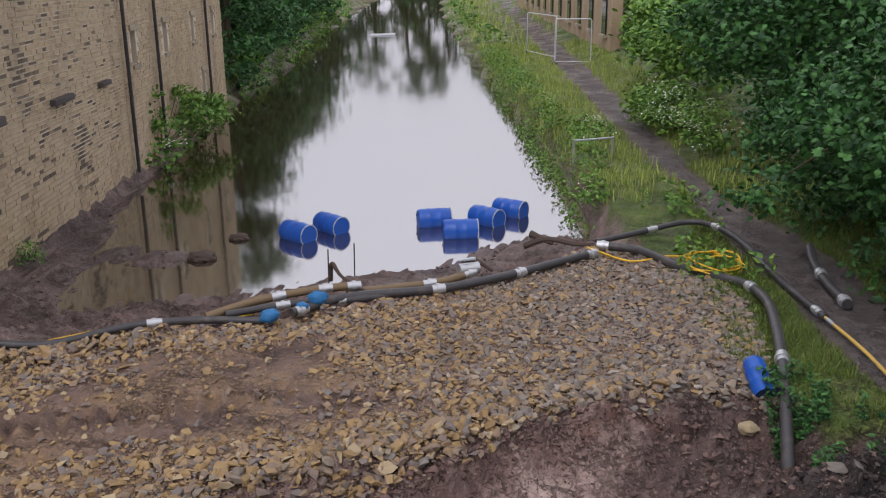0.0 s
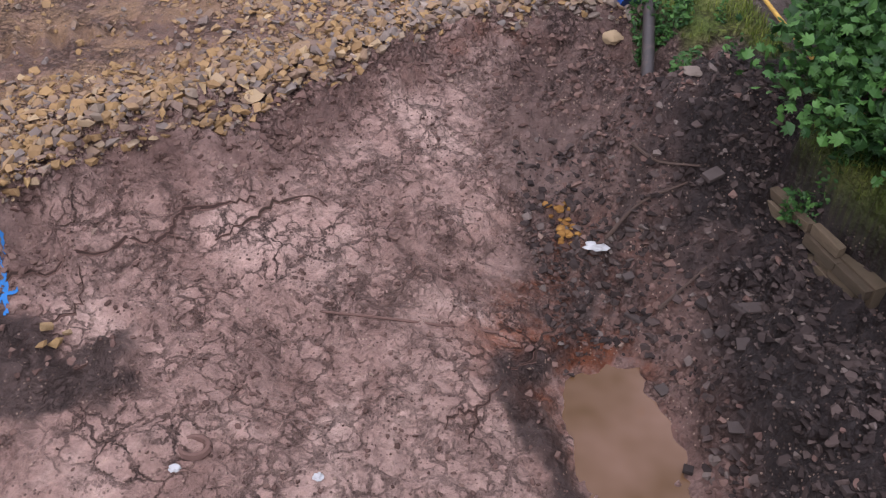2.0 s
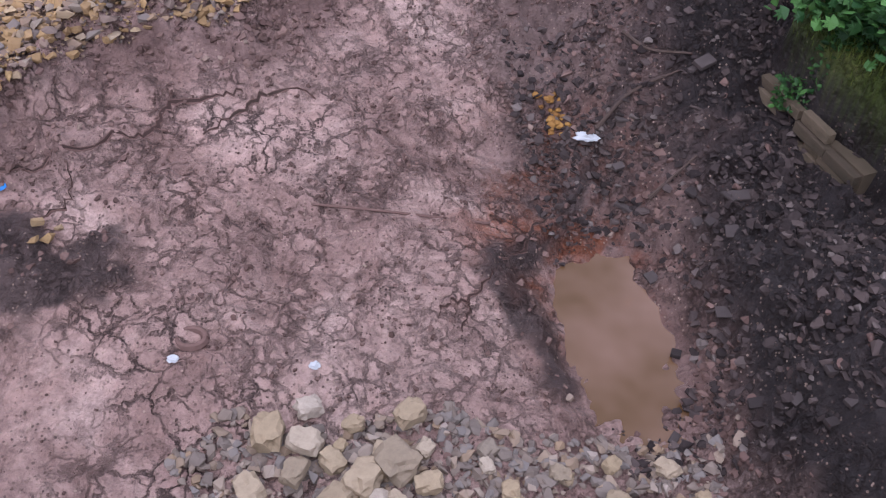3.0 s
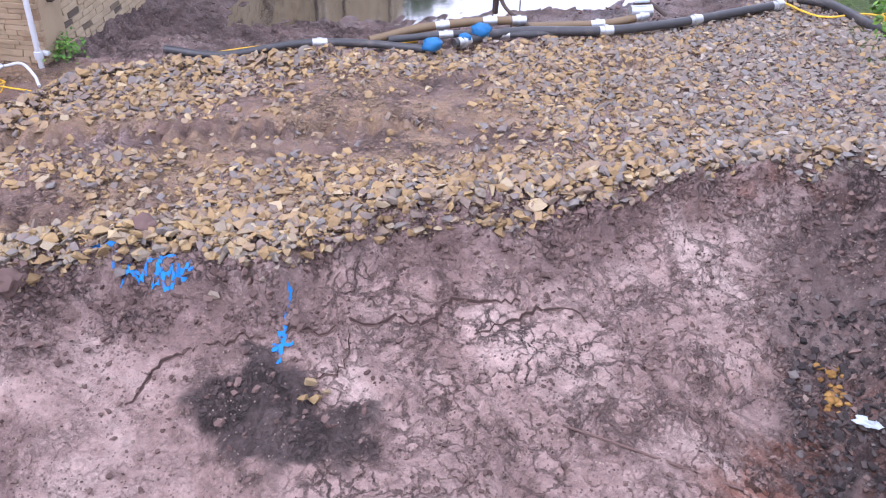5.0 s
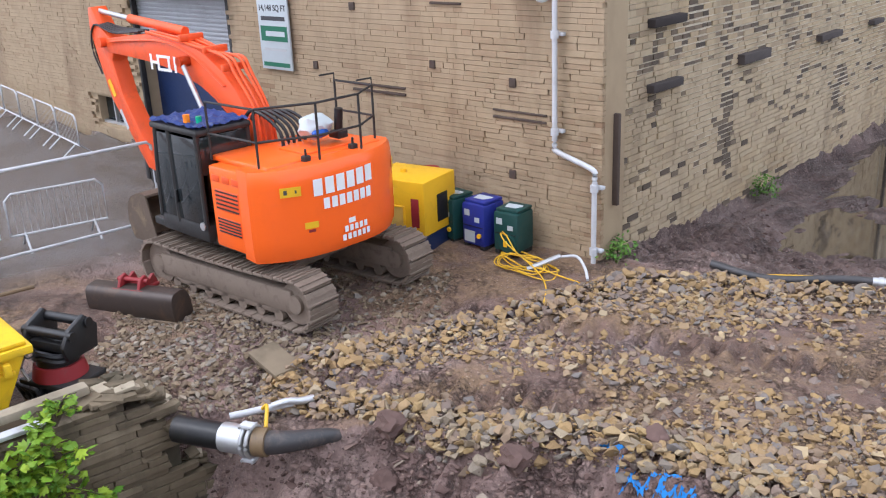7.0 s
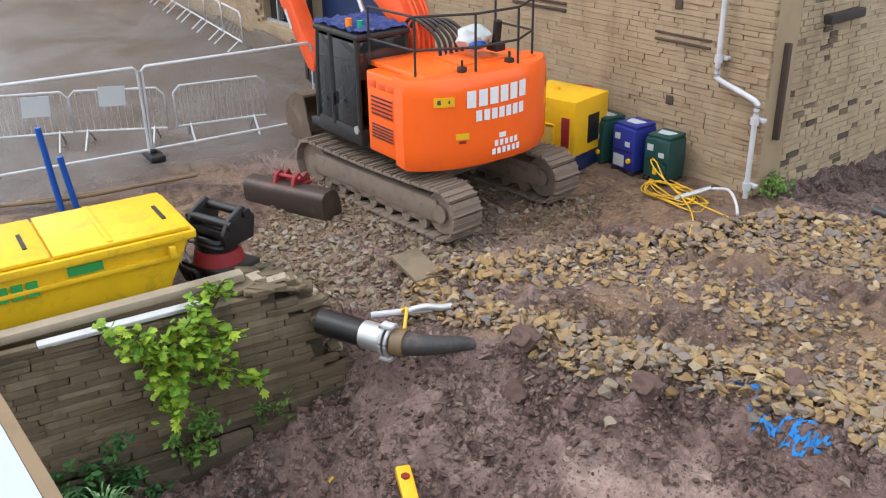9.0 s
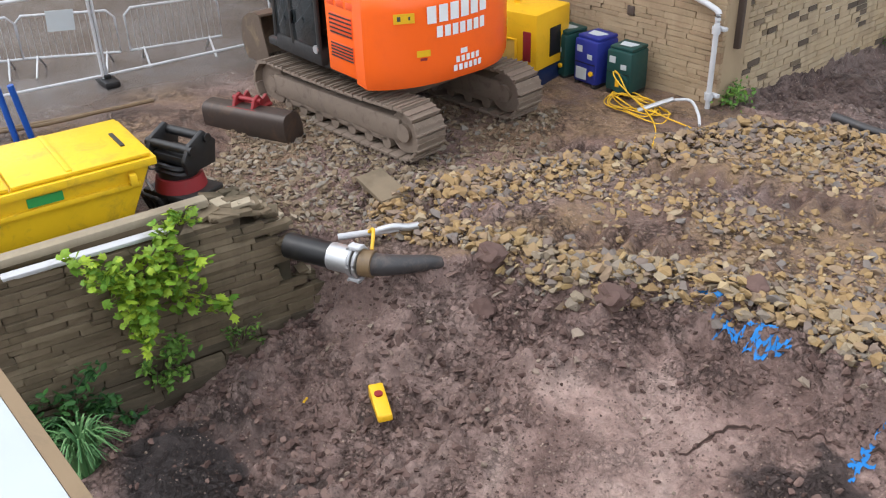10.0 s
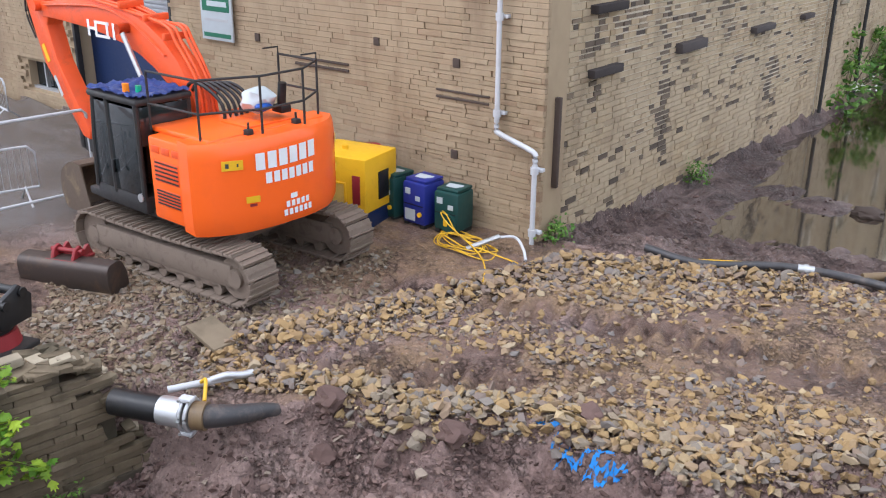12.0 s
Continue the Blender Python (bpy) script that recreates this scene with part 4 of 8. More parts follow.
    for z, k in ((zb - 0.02, 0.93), (zb + 0.10, 0.985), (zb + 0.35, 1.0), (zt - 0.25, 0.995), (zt - 0.07, 0.975), (zt, 0.93)):
        rings.append([bm.verts.new((-0.75 + (x + 0.75) * k, y * (0.5 + 0.5 * k), z + 0.05 * (1 - abs(y) / 1.46))) for x, y in prof] + [bm.verts.new((-0.75, 1.36, z)), bm.verts.new((-0.75, -1.36, z))])
    for a, b in zip(rings, rings[1:]):
        n = len(a)
        for i in range(n):
            bm.faces.new((a[i], a[(i + 1) % n], b[(i + 1) % n], b[i]))
    bm.faces.new(rings[0][::-1])
    bm.faces.new(rings[-1])
    bmesh.ops.recalc_face_normals(bm, faces=bm.faces)
    cw = up("counterweight", bm, M_ORANGE, None, "glossy orange counterweight with white lettering")
    # side housings with grilles and the engine hood
    for sgn, nm in ((1, "left"), (-1, "right")):
        hs = up("side_housing", add_box(bm_new(), (-0.47, sgn * 1.08, (zb + zt) / 2 - 0.01), (1.05, 0.55, zt - zb - 0.08), bevel=0.05), M_ORANGE)
        for z, h, x0, w0 in ((1.48, 0.26, -0.40, 0.62), (1.90, 0.34, -0.40, 0.62)):
            g = up("grille", add_box(bm_new(), (x0, sgn * 1.357, z), (w0, 0.012, h), bevel=0.004), M_ORANGE_DIRTY, hs, "dusty orange louvred grille")
            for j in range(5):
                up("louvre", add_box(bm_new(), (x0, sgn * 1.368, z - h / 2 + h * (j + 0.5) / 5), (w0 * 0.96, 0.012, 0.022)), M_STEEL_DARK, g)
        for j in range(3):
            up("vent", add_box(bm_new(), (-0.68 + 0.27 * j, sgn * 1.357, 2.24), (0.2, 0.012, 0.11), bevel=0.004), M_ORANGE_DIRTY, hs)
    hood = up("hood", add_box(bm_new(), (-0.5, 0, zt - 0.01), (1.5, 2.3, 0.10), bevel=0.04), M_ORANGE)
    up("hood_hatch", add_box(bm_new(), (-0.75, -0.15, zt + 0.05), (0.7, 0.9, 0.05), bevel=0.02), M_ORANGE, hood)
    up("exhaust", add_cyl(add_box(bm_new(), (-0.9, -0.55, zt + 0.20), (0.26, 0.2, 0.12), bevel=0.02), (-0.9, -0.55, zt + 0.2), (-0.95, -0.55, zt + 0.62), 0.07, seg=14), M_BLACK, hood)
    up("bag", blob_bm((-0.75, -0.2, zt + 0.36), (0.24, 0.30, 0.20), 3, 0.25), M_WHITE, hood, "white plastic sack on the hood")
    up("bag_print", blob_bm((-0.93, -0.13, zt + 0.29), (0.12, 0.16, 0.08), 5, 0.2), M_BLUE, hood)
    for y in (0.45, -0.5):
        up("mirror_bracket", add_box(add_cyl(bm_new(), (-1.3, y, zt), (-1.3, y, zt + 0.2), 0.02, seg=8), (-1.3, y, zt + 0.05), (0.12, 0.12, 0.1), bevel=0.02), M_STEEL_DARK, hood)
    # cab on the left
    cb = up("cab", add_box(bm_new(), (0.96, 0.88, 1.22), (1.44, 1.0, 0.30), bevel=0.05), M_STEEL_DARK, None, "dark cab with tinted glass")
    zc = 2.86
    for x, y in ((0.28, 0.40), (0.28, 1.36), (1.10, 1.36), (1.66, 0.40), (1.66, 1.36)):
        up("pillar", add_tube(bm_new(), [(x, y, 1.3), (x - 0.06 * (x > 1.5), y, 2.1), (x - 0.16 * (x > 1.5), y, zc)], 0.045, 8), M_STEEL_DARK, cb)
    up("cab_roof", add_box(bm_new(), (0.92, 0.88, zc + 0.03), (1.44, 1.06, 0.12), bevel=0.05), M_STEEL_DARK, cb)
    up("rear_window", add_box(bm_new(), (0.27, 0.88, 2.50), (0.02, 0.9, 0.62), bevel=0.006), M_GLASS_DARK, cb)
    up("door_window", add_box(bm_new(), (0.70, 1.37, 2.08), (0.74, 0.02, 1.42), bevel=0.006), M_GLASS_DARK, cb)
    up("side_window", add_box(bm_new(), (1.36, 1.37, 2.08), (0.44, 0.02, 1.42), bevel=0.006), M_GLASS_DARK, cb)
    up("inner_window", add_box(bm_new(), (0.95, 0.40, 2.08), (1.3, 0.02, 1.42), bevel=0.006), M_GLASS_DARK, cb)
    up("windscreen", add_box(bm_new(), (1.58, 0.88, 2.08), (0.02, 0.9, 1.42), bevel=0.006), M_GLASS_DARK, cb)
    up("seat", add_box(add_box(bm_new(), (0.75, 0.88, 1.55), (0.5, 0.5, 0.14), bevel=0.05), (0.55, 0.88, 1.95), (0.14, 0.5, 0.75), bevel=0.05), M_BLACK, cb)
    up("door_handle", add_box(bm_new(), (1.05, 1.40, 1.75), (0.05, 0.04, 0.22), bevel=0.012), M_BLACK, cb)
    up("lamp", add_cyl(bm_new(), (0.33, 1.37, 1.36), (0.33, 1.42, 1.36), 0.07, seg=14), M_GALV, cb)
    up("tarpaulin", crumple_bm((0.92, 0.88, zc + 0.13), (1.40, 1.02), 0.05), M_TARP, cb, "crumpled blue tarpaulin on the cab roof")
    up("beacon", add_cyl(bm_new(), (0.72, 1.22, zc + 0.12), (0.72, 1.22, zc + 0.26), 0.055, seg=14), M_LENS_ORANGE, cb)
    up("beacon", add_cyl(bm_new(), (0.52, 1.12, zc + 0.12), (0.52, 1.12, zc + 0.24), 0.05, seg=14), M_LENS_GREEN, cb)
    # guard rails on the upper deck
    def rail(pts, r=0.02):
        up("guard_rail", add_tube(bm_new(), pts, r, 8, 0), M_STEEL_DARK, hood)
    zr = zt + 0.90
    corners = [(0.15, 1.2), (-1.05, 1.15), (-1.45, 0.3), (-1.45, -0.55), (-1.05, -1.2), (-0.1, -1.2)]
    for z in (zr, zr - 0.5):
        rail([(x, y, z) for x, y in corners])
    posts = [(0.15, 1.2), (-1.05, 1.15), (-1.45, 0.3), (-1.45, -0.55), (-1.05, -1.2), (-0.1, -1.2)]
    for x, y in posts:
        up("rail_post", add_cyl(bm_new(), (x, y, zt - 0.02), (x, y, zr), 0.02, seg=8), M_STEEL_DARK, hood)
    for x, y in ((-0.1, -1.2), (-1.05, -1.2)):
        rail([(x, y, zr), (x, y, zr + 0.12), (x + 0.02, y + 0.3, zr + 0.12)], 0.016)
    # boom, arm, cylinders and bucket in the plane y = Y0
    Y0 = -0.05
    boom_c = [(0.38, 1.75), (0.76, 2.75), (1.39, 3.36), (2.35, 3.73), (3.64, 3.85), (5.23, 3.80)]
    wid = [0.34, 0.50, 0.60, 0.62, 0.50, 0.26]
    top, bot = [], []
    for i, (x, z) in enumerate(boom_c):
        x0, z0 = boom_c[max(i - 1, 0)]
        x1, z1 = boom_c[min(i + 1, 5)]
        l = math.hypot(x1 - x0, z1 - z0)
        nx, nz = -(z1 - z0) / l, (x1 - x0) / l
        top.append((x + nx * wid[i] / 2, z + nz * wid[i] / 2))
        bot.append((x - nx * wid[i] / 2, z - nz * wid[i] / 2))
    T = Matrix.Translation((0, Y0, 0))

    def fine(line, n=4):
        return [(v.x, v.z) for v in smooth_line([(x, 0, z) for x, z in line], n)]

    boom = up("boom", add_prism(bm_new(), fine(top, 2) + fine(bot, 2)[::-1], T, 0.38, 0.015), M_ORANGE_DIRTY, None, "orange boom with hoses along its back")
    arm_o = [(4.94, 3.86), (5.39, 4.12), (5.68, 4.52), (5.81, 4.50), (5.87, 4.1), (5.68, 3.5), (5.39, 2.75), (4.30, 1.46), (4.05, 1.42), (4.02, 1.60), (4.91, 2.85), (5.12, 3.50)]
    arm = up("arm", add_prism(bm_new(), arm_o, T, 0.34, 0.02), M_ORANGE_DIRTY, None, "orange dipper arm hanging down to the bucket")
    for a, b, r in (((0.81, 1.45), (2.25, 3.72), 0.075),):
        for y in (0.33, -0.33):
            mid = ((a[0] + b[0]) / 2, (a[1] + b[1]) / 2)
            cyl = up("boom_cylinder", add_cyl(bm_new(), (a[0], Y0 + y, a[1]), (mid[0], Y0 + y, mid[1]), r, seg=14), M_ORANGE_DIRTY, boom)
            up("piston_rod", add_cyl(bm_new(), (mid[0], Y0 + y, mid[1]), (b[0], Y0 + y, b[1]), r * 0.6, seg=12), M_GALV, cyl, "chrome piston rod")
            up("pin", add_cyl(bm_new(), (b[0], Y0 - 0.4, b[1]), (b[0], Y0 + 0.4, b[1]), 0.09, seg=14), M_ORANGE_DIRTY, boom)
    cyl = up("arm_cylinder", add_cyl(bm_new(), (2.54, Y0, 4.19), (4.46, Y0, 4.33), 0.085, seg=14), M_ORANGE_DIRTY, boom)
    up("piston_rod", add_cyl(bm_new(), (4.46, Y0, 4.33), (5.74, Y0, 4.44), 0.05, seg=12), M_GALV, cyl)
    cyl = up("bucket_cylinder", add_cyl(bm_new(), (5.76, Y0, 3.5), (5.23, Y0, 2.5), 0.07, seg=14), M_ORANGE_DIRTY, arm)
    up("piston_rod", add_cyl(bm_new(), (5.23, Y0, 2.5), (4.52, Y0, 1.66), 0.045, seg=12), M_GALV, cyl)
    for k, y in enumerate((-0.16, -0.08, 0.06, 0.16)):
        up("hydraulic_pipe", add_tube(bm_new(), [(0.24, y, 2.30), (0.40 - 0.03 * k, y, 3.0), (0.81, y, 3.62), (1.00, y, 3.84), (1.53, y, 3.86 + 0.03 * k), (1.92, y, 3.99), (2.68, y, 4.13 - 0.02 * k), (3.55, y, 4.15)], 0.028, 7), M_ORANGE_DIRTY, boom)
    for k in range(6):
        y = -0.42 + 0.13 * k
        up("hydraulic_hose", add_tube(bm_new(), [(-0.25, y - 0.1, 2.15), (-0.1 - 0.03 * k, y - 0.1, 2.75), (0.35, y, 2.95 + 0.02 * k), (0.74, y, 2.60)], 0.03, 7), M_RUBBER, boom, "black hydraulic hose loop")
    for k in range(5):
        up("hydraulic_hose", add_tube(bm_new(), [(3.93, 0.10 - 0.05 * k, 4.13), (4.89, 0.12 - 0.05 * k, 4.06 + 0.02 * k), (5.61, 0.14 - 0.05 * k, 4.18), (5.87, 0.12 - 0.05 * k, 3.70), (5.66, 0.1 - 0.05 * k, 3.20)], 0.02, 6), M_RUBBER, arm)
    for y in (0.19, 0.23):
        up("hydraulic_pipe", add_tube(bm_new(), [(1.15, Y0 + y, 3.37), (2.01, Y0 + y, 3.81), (2.97, Y0 + y, 4.01), (4.32, Y0 + y, 3.95), (4.99, Y0 + y, 3.89)], 0.02, 6), M_ORANGE_DIRTY, boom)
    for x, z in ((1.05, 3.69), (1.58, 3.95), (2.30, 4.11)):
        up("pipe_clamp", add_box(bm_new(), (x, 0, z), (0.09, 0.48, 0.12), bevel=0.02), M_ORANGE_DIRTY, boom)
    up("pin", add_cyl(bm_new(), (5.30, Y0 - 0.3, 3.86), (5.30, Y0 + 0.3, 3.86), 0.1, seg=16), M_ORANGE_DIRTY, arm)
    # white mark on the boom, drawn as plain bars
    for x, z, w0, h0 in ((3.54, 3.44, 0.07, 0.34), (3.42, 3.44, 0.24, 0.06), (3.29, 3.44, 0.07, 0.34), (3.06, 3.32, 0.42, 0.06), (3.06, 3.56, 0.42, 0.06), (2.92, 3.44, 0.07, 0.34), (2.71, 3.44, 0.07, 0.34)):
        up("boom_mark", add_box(bm_new(), (x, Y0 + 0.194, z + 0.17), (w0, 0.006, h0 * 0.85)), M_LETTER, boom)
    up("arm_mark", add_box(bm_new(), (5.30, Y0 + 0.174, 2.95), (0.12, 0.006, 0.36), pose(0, 0, 0, 0, 26, 0)), M_YELLOW, arm)
    up("arm_mark", add_box(bm_new(), (4.98, Y0 + 0.174, 2.35), (0.09, 0.006, 0.42), pose(0, 0, 0, 0, 30, 0)), M_WHITE, arm)
    # bucket: a curved scoop with side plates and teeth
    sc = [(3.40, 1.18), (3.78, 1.16), (4.12, 0.90), (4.16, 0.50), (3.92, 0.13), (3.50, 0.0), (3.06, 0.05)]
    inner = [(3.23 + (x - 3.23) * 0.93, 0.61 + (z - 0.61) * 0.93) for x, z in sc]
    bucket = up("bucket", add_prism(bm_new(), fine(sc) + fine(inner)[::-1], T, 1.62), M_BUCKET, None, "worn steel bucket resting on the ground")
    for y in (-0.80, 0.80):
        up("side_plate", add_prism(bm_new(), fine(sc), Matrix.Translation((0, Y0 + y, 0)), 0.03), M_BUCKET, bucket)
    for k in range(5):
        up("tooth", add_box(bm_new(), (2.97, Y0 - 0.66 + 0.33 * k, 0.05), (0.22, 0.09, 0.06), pose(0, 0, 0, 0, 20, 0), 0.01), M_BUCKET, bucket)
    up("linkage", add_box(add_box(bm_new(), (4.42, Y0, 1.44), (0.14, 0.3, 0.50), bevel=0.03), (4.02, Y0, 1.30), (0.66, 0.26, 0.32), bevel=0.03), M_STEEL_DARK, bucket)

    # lettering and stickers on the curved rear
    def rear(y, z, out=0.0):
        a = math.asin(max(-1, min(1, y / 1.46 * math.sin(math.radians(62)))))
        x = -0.35 - 1.42 * math.cos(a) ** 0.8
        a2 = a + 0.01
        x2, y2 = -0.35 - 1.42 * math.cos(a2) ** 0.8, 1.46 * math.sin(a2) / math.sin(math.radians(62))
        t = Vector((x2 - x, y2 - y, 0)).normalized()
        nrm = Vector((-t.y, t.x, 0))
        if nrm.x > 0:
            nrm = -nrm
        xa = Vector((0, 0, 1)).cross(nrm)
        m = Matrix((xa, Vector((0, 0, 1)), nrm)).transposed().to_4x4()
        m.translation = Vector((x, y, z)) + nrm * (0.006 + out)
        return m

    for i in range(6):
        up("letter_bar", bar_bm(rear(0.09 - (i - 2.5) * 0.195, 2.17 + 0.006 * i), 0.15, 0.26), M_LETTER, cw)
    for y in [0.04 - (i - 3) * 0.138 for i in range(7)]:
        up("letter_bar", bar_bm(rear(y, 1.90), 0.10, 0.17), M_LETTER, cw)
    up("phone_mark", bar_bm(rear(0.02, 1.53), 0.13, 0.08), M_LETTER, cw)
    for j, z in enumerate((1.41, 1.28)):
        for i in range(5 + j):
            up("number_bar", bar_bm(rear(-0.06 - (i - (4 + j) / 2) * 0.10, z), 0.065, 0.095), M_LETTER, cw)
    up("sticker", bar_bm(rear(0.98, 2.16), 0.32, 0.15), M_YELLOW, cw, "yellow warning sticker")
    up("sticker_mark", bar_bm(rear(1.06, 2.16, 0.003), 0.08, 0.07), M_TEXT_DARK, cw)
    up("sticker_mark", bar_bm(rear(0.90, 2.16, 0.003), 0.05, 0.05), M_TEXT_DARK, cw)
    up("sticker", bar_bm(rear(0.72, 1.60), 0.22, 0.10), M_YELLOW, cw)
    up("reflector", bar_bm(rear(0.72, 1.51), 0.11, 0.04), M_RED, cw)
    up("sticker", bar_bm(rear(-1.28, 2.12), 0.13, 0.17), M_YELLOW, cw)
    up("sticker", bar_bm(rear(-1.28, 1.62), 0.12, 0.12), M_YELLOW, cw)
    return base


def bar_bm(m, w, h, d=0.005):
    bm = bm_new()
    add_box(bm, (0, 0, 0), (w, h, d))
    bm.transform(m)
    return bm


def blob_bm(c, r, seed, amp=0.2, sub=3):
    bm = bm_new()
    bmesh.ops.create_icosphere(bm, subdivisions=sub, radius=1)
    for v in bm.verts:
        k = 1 + amp * noise.fractal(v.co * 1.7 + Vector((seed * 3.1, seed, 0)), 1.0, 2.0, 3)
        v.co = Vector((v.co.x * r[0], v.co.y * r[1], v.co.z * r[2])) * k + Vector(c)
    return bm


def crumple_bm(c, size, amp, n=26):
    bm = bm_new()
    vs = [[bm.verts.new((c[0] + size[0] * (i / n - 0.5), c[1] + size[1] * (j / n - 0.5), c[2] + amp * noise.fractal(Vector((i * 0.45, j * 0.45, 1.7)), 0.9, 2.0, 4))) for j in range(n + 1)] for i in range(n + 1)]
    for i in range(n):
        for j in range(n):
            bm.faces.new((vs[i][j], vs[i + 1][j], vs[i + 1][j + 1], vs[i][j + 1]))
    bmesh.ops.solidify(bm, geom=list(bm.faces), thickness=0.02)
    return bm


TRACK_TURN, UPPER = 8.0, -5.6   # the tracks against the wall, the upper structure against the tracks
excavator()
# ---- things in the yard
def skip():
    """An enclosed yellow skip: tapered body, ribs, lids."""
    # x along the long side towards the excavator, y away from the canal
    ob = thing("skip", pose(-8.906, 0.357, 0.26, 0, 0, 95) @ Matrix.Scale(1 / SITE, 4), "yellow enclosed skip with closed lids behind the retaining wall", "skip")
    L, D, Hs = 3.4, 1.45, 1.02
    bm = bm_new()
    lo, hi = [(-L / 2 + 0.35, 0.12), (L / 2 - 0.45, 0.12), (L / 2 - 0.45, D - 0.1), (-L / 2 + 0.35, D - 0.1)], [(-L / 2, 0), (L / 2, 0), (L / 2, D), (-L / 2, D)]
    a = [bm.verts.new((x, y, 0)) for x, y in lo]
    b = [bm.verts.new((x, y, Hs)) for x, y in hi]
    for i in range(4):
        bm.faces.new((a[i], a[(i + 1) % 4], b[(i + 1) % 4], b[i]))
    bm.faces.new(a[::-1])
    bm.faces.new(b)
    bmesh.ops.bevel(bm, geom=list(bm.edges), offset=0.02, segments=2, affect="EDGES")
    body = part("body", bm, M_YELLOW_SKIP, ob)
    part("rim", add_box(add_box(bm_new(), (0, -0.02, Hs - 0.05), (L + 0.06, 0.06, 0.10), bevel=0.012), (L / 2 + 0.01, D / 2, Hs - 0.05), (0.06, D + 0.06, 0.10), bevel=0.012), M_YELLOW_SKIP, body)
    part("side_rib", add_box(bm_new(), (0.3, 0.02, Hs - 0.32), (L - 1.0, 0.05, 0.07), bevel=0.01), M_YELLOW_SKIP, body)
    for k in range(2):
        x = -L / 4 + k * L / 2
        lid = part("lid", add_box(bm_new(), (x, D / 2, Hs + 0.03), (L / 2 - 0.03, D - 0.03, 0.05), bevel=0.012), M_YELLOW_SKIP, ob, "closed flat yellow lid")
        part("lid_rib", add_box(bm_new(), (x - 0.15, D / 2, Hs + 0.062), (0.07, D - 0.1, 0.025), bevel=0.006), M_YELLOW_SKIP, lid)
        part("hinge", add_box(bm_new(), (x + 0.62, D * 0.45, Hs + 0.065), (0.05, 0.5, 0.02)), M_STEEL_DARK, lid)
    for z, x in ((Hs - 0.22, L / 2 - 0.30), (Hs - 0.22, -L / 2 + 0.35)):
        part("lug", add_box(bm_new(), (x, -0.05, z), (0.09, 0.1, 0.16), bevel=0.02), M_YELLOW_SKIP, body)
    part("hook", add_tube(bm_new(), [(L / 2 + 0.02 + 0.07 * math.cos(t), 0.12, Hs - 0.16 + 0.07 * math.sin(t)) for t in [k * math.pi / 5 for k in range(10)]], 0.012, 6), M_STEEL_DARK, body)
    for k in range(3):
        part("letter_bar", add_box(bm_new(), (-0.62 + 0.17 * k, 0.012, Hs - 0.30), (0.13, 0.03, 0.19)), M_GREEN, body, "green lettering block")
    part("letter_bar", add_box(bm_new(), (0.35, 0.012, Hs - 0.20), (0.42, 0.012, 0.12)), M_GREEN, body)
    return ob


skip()


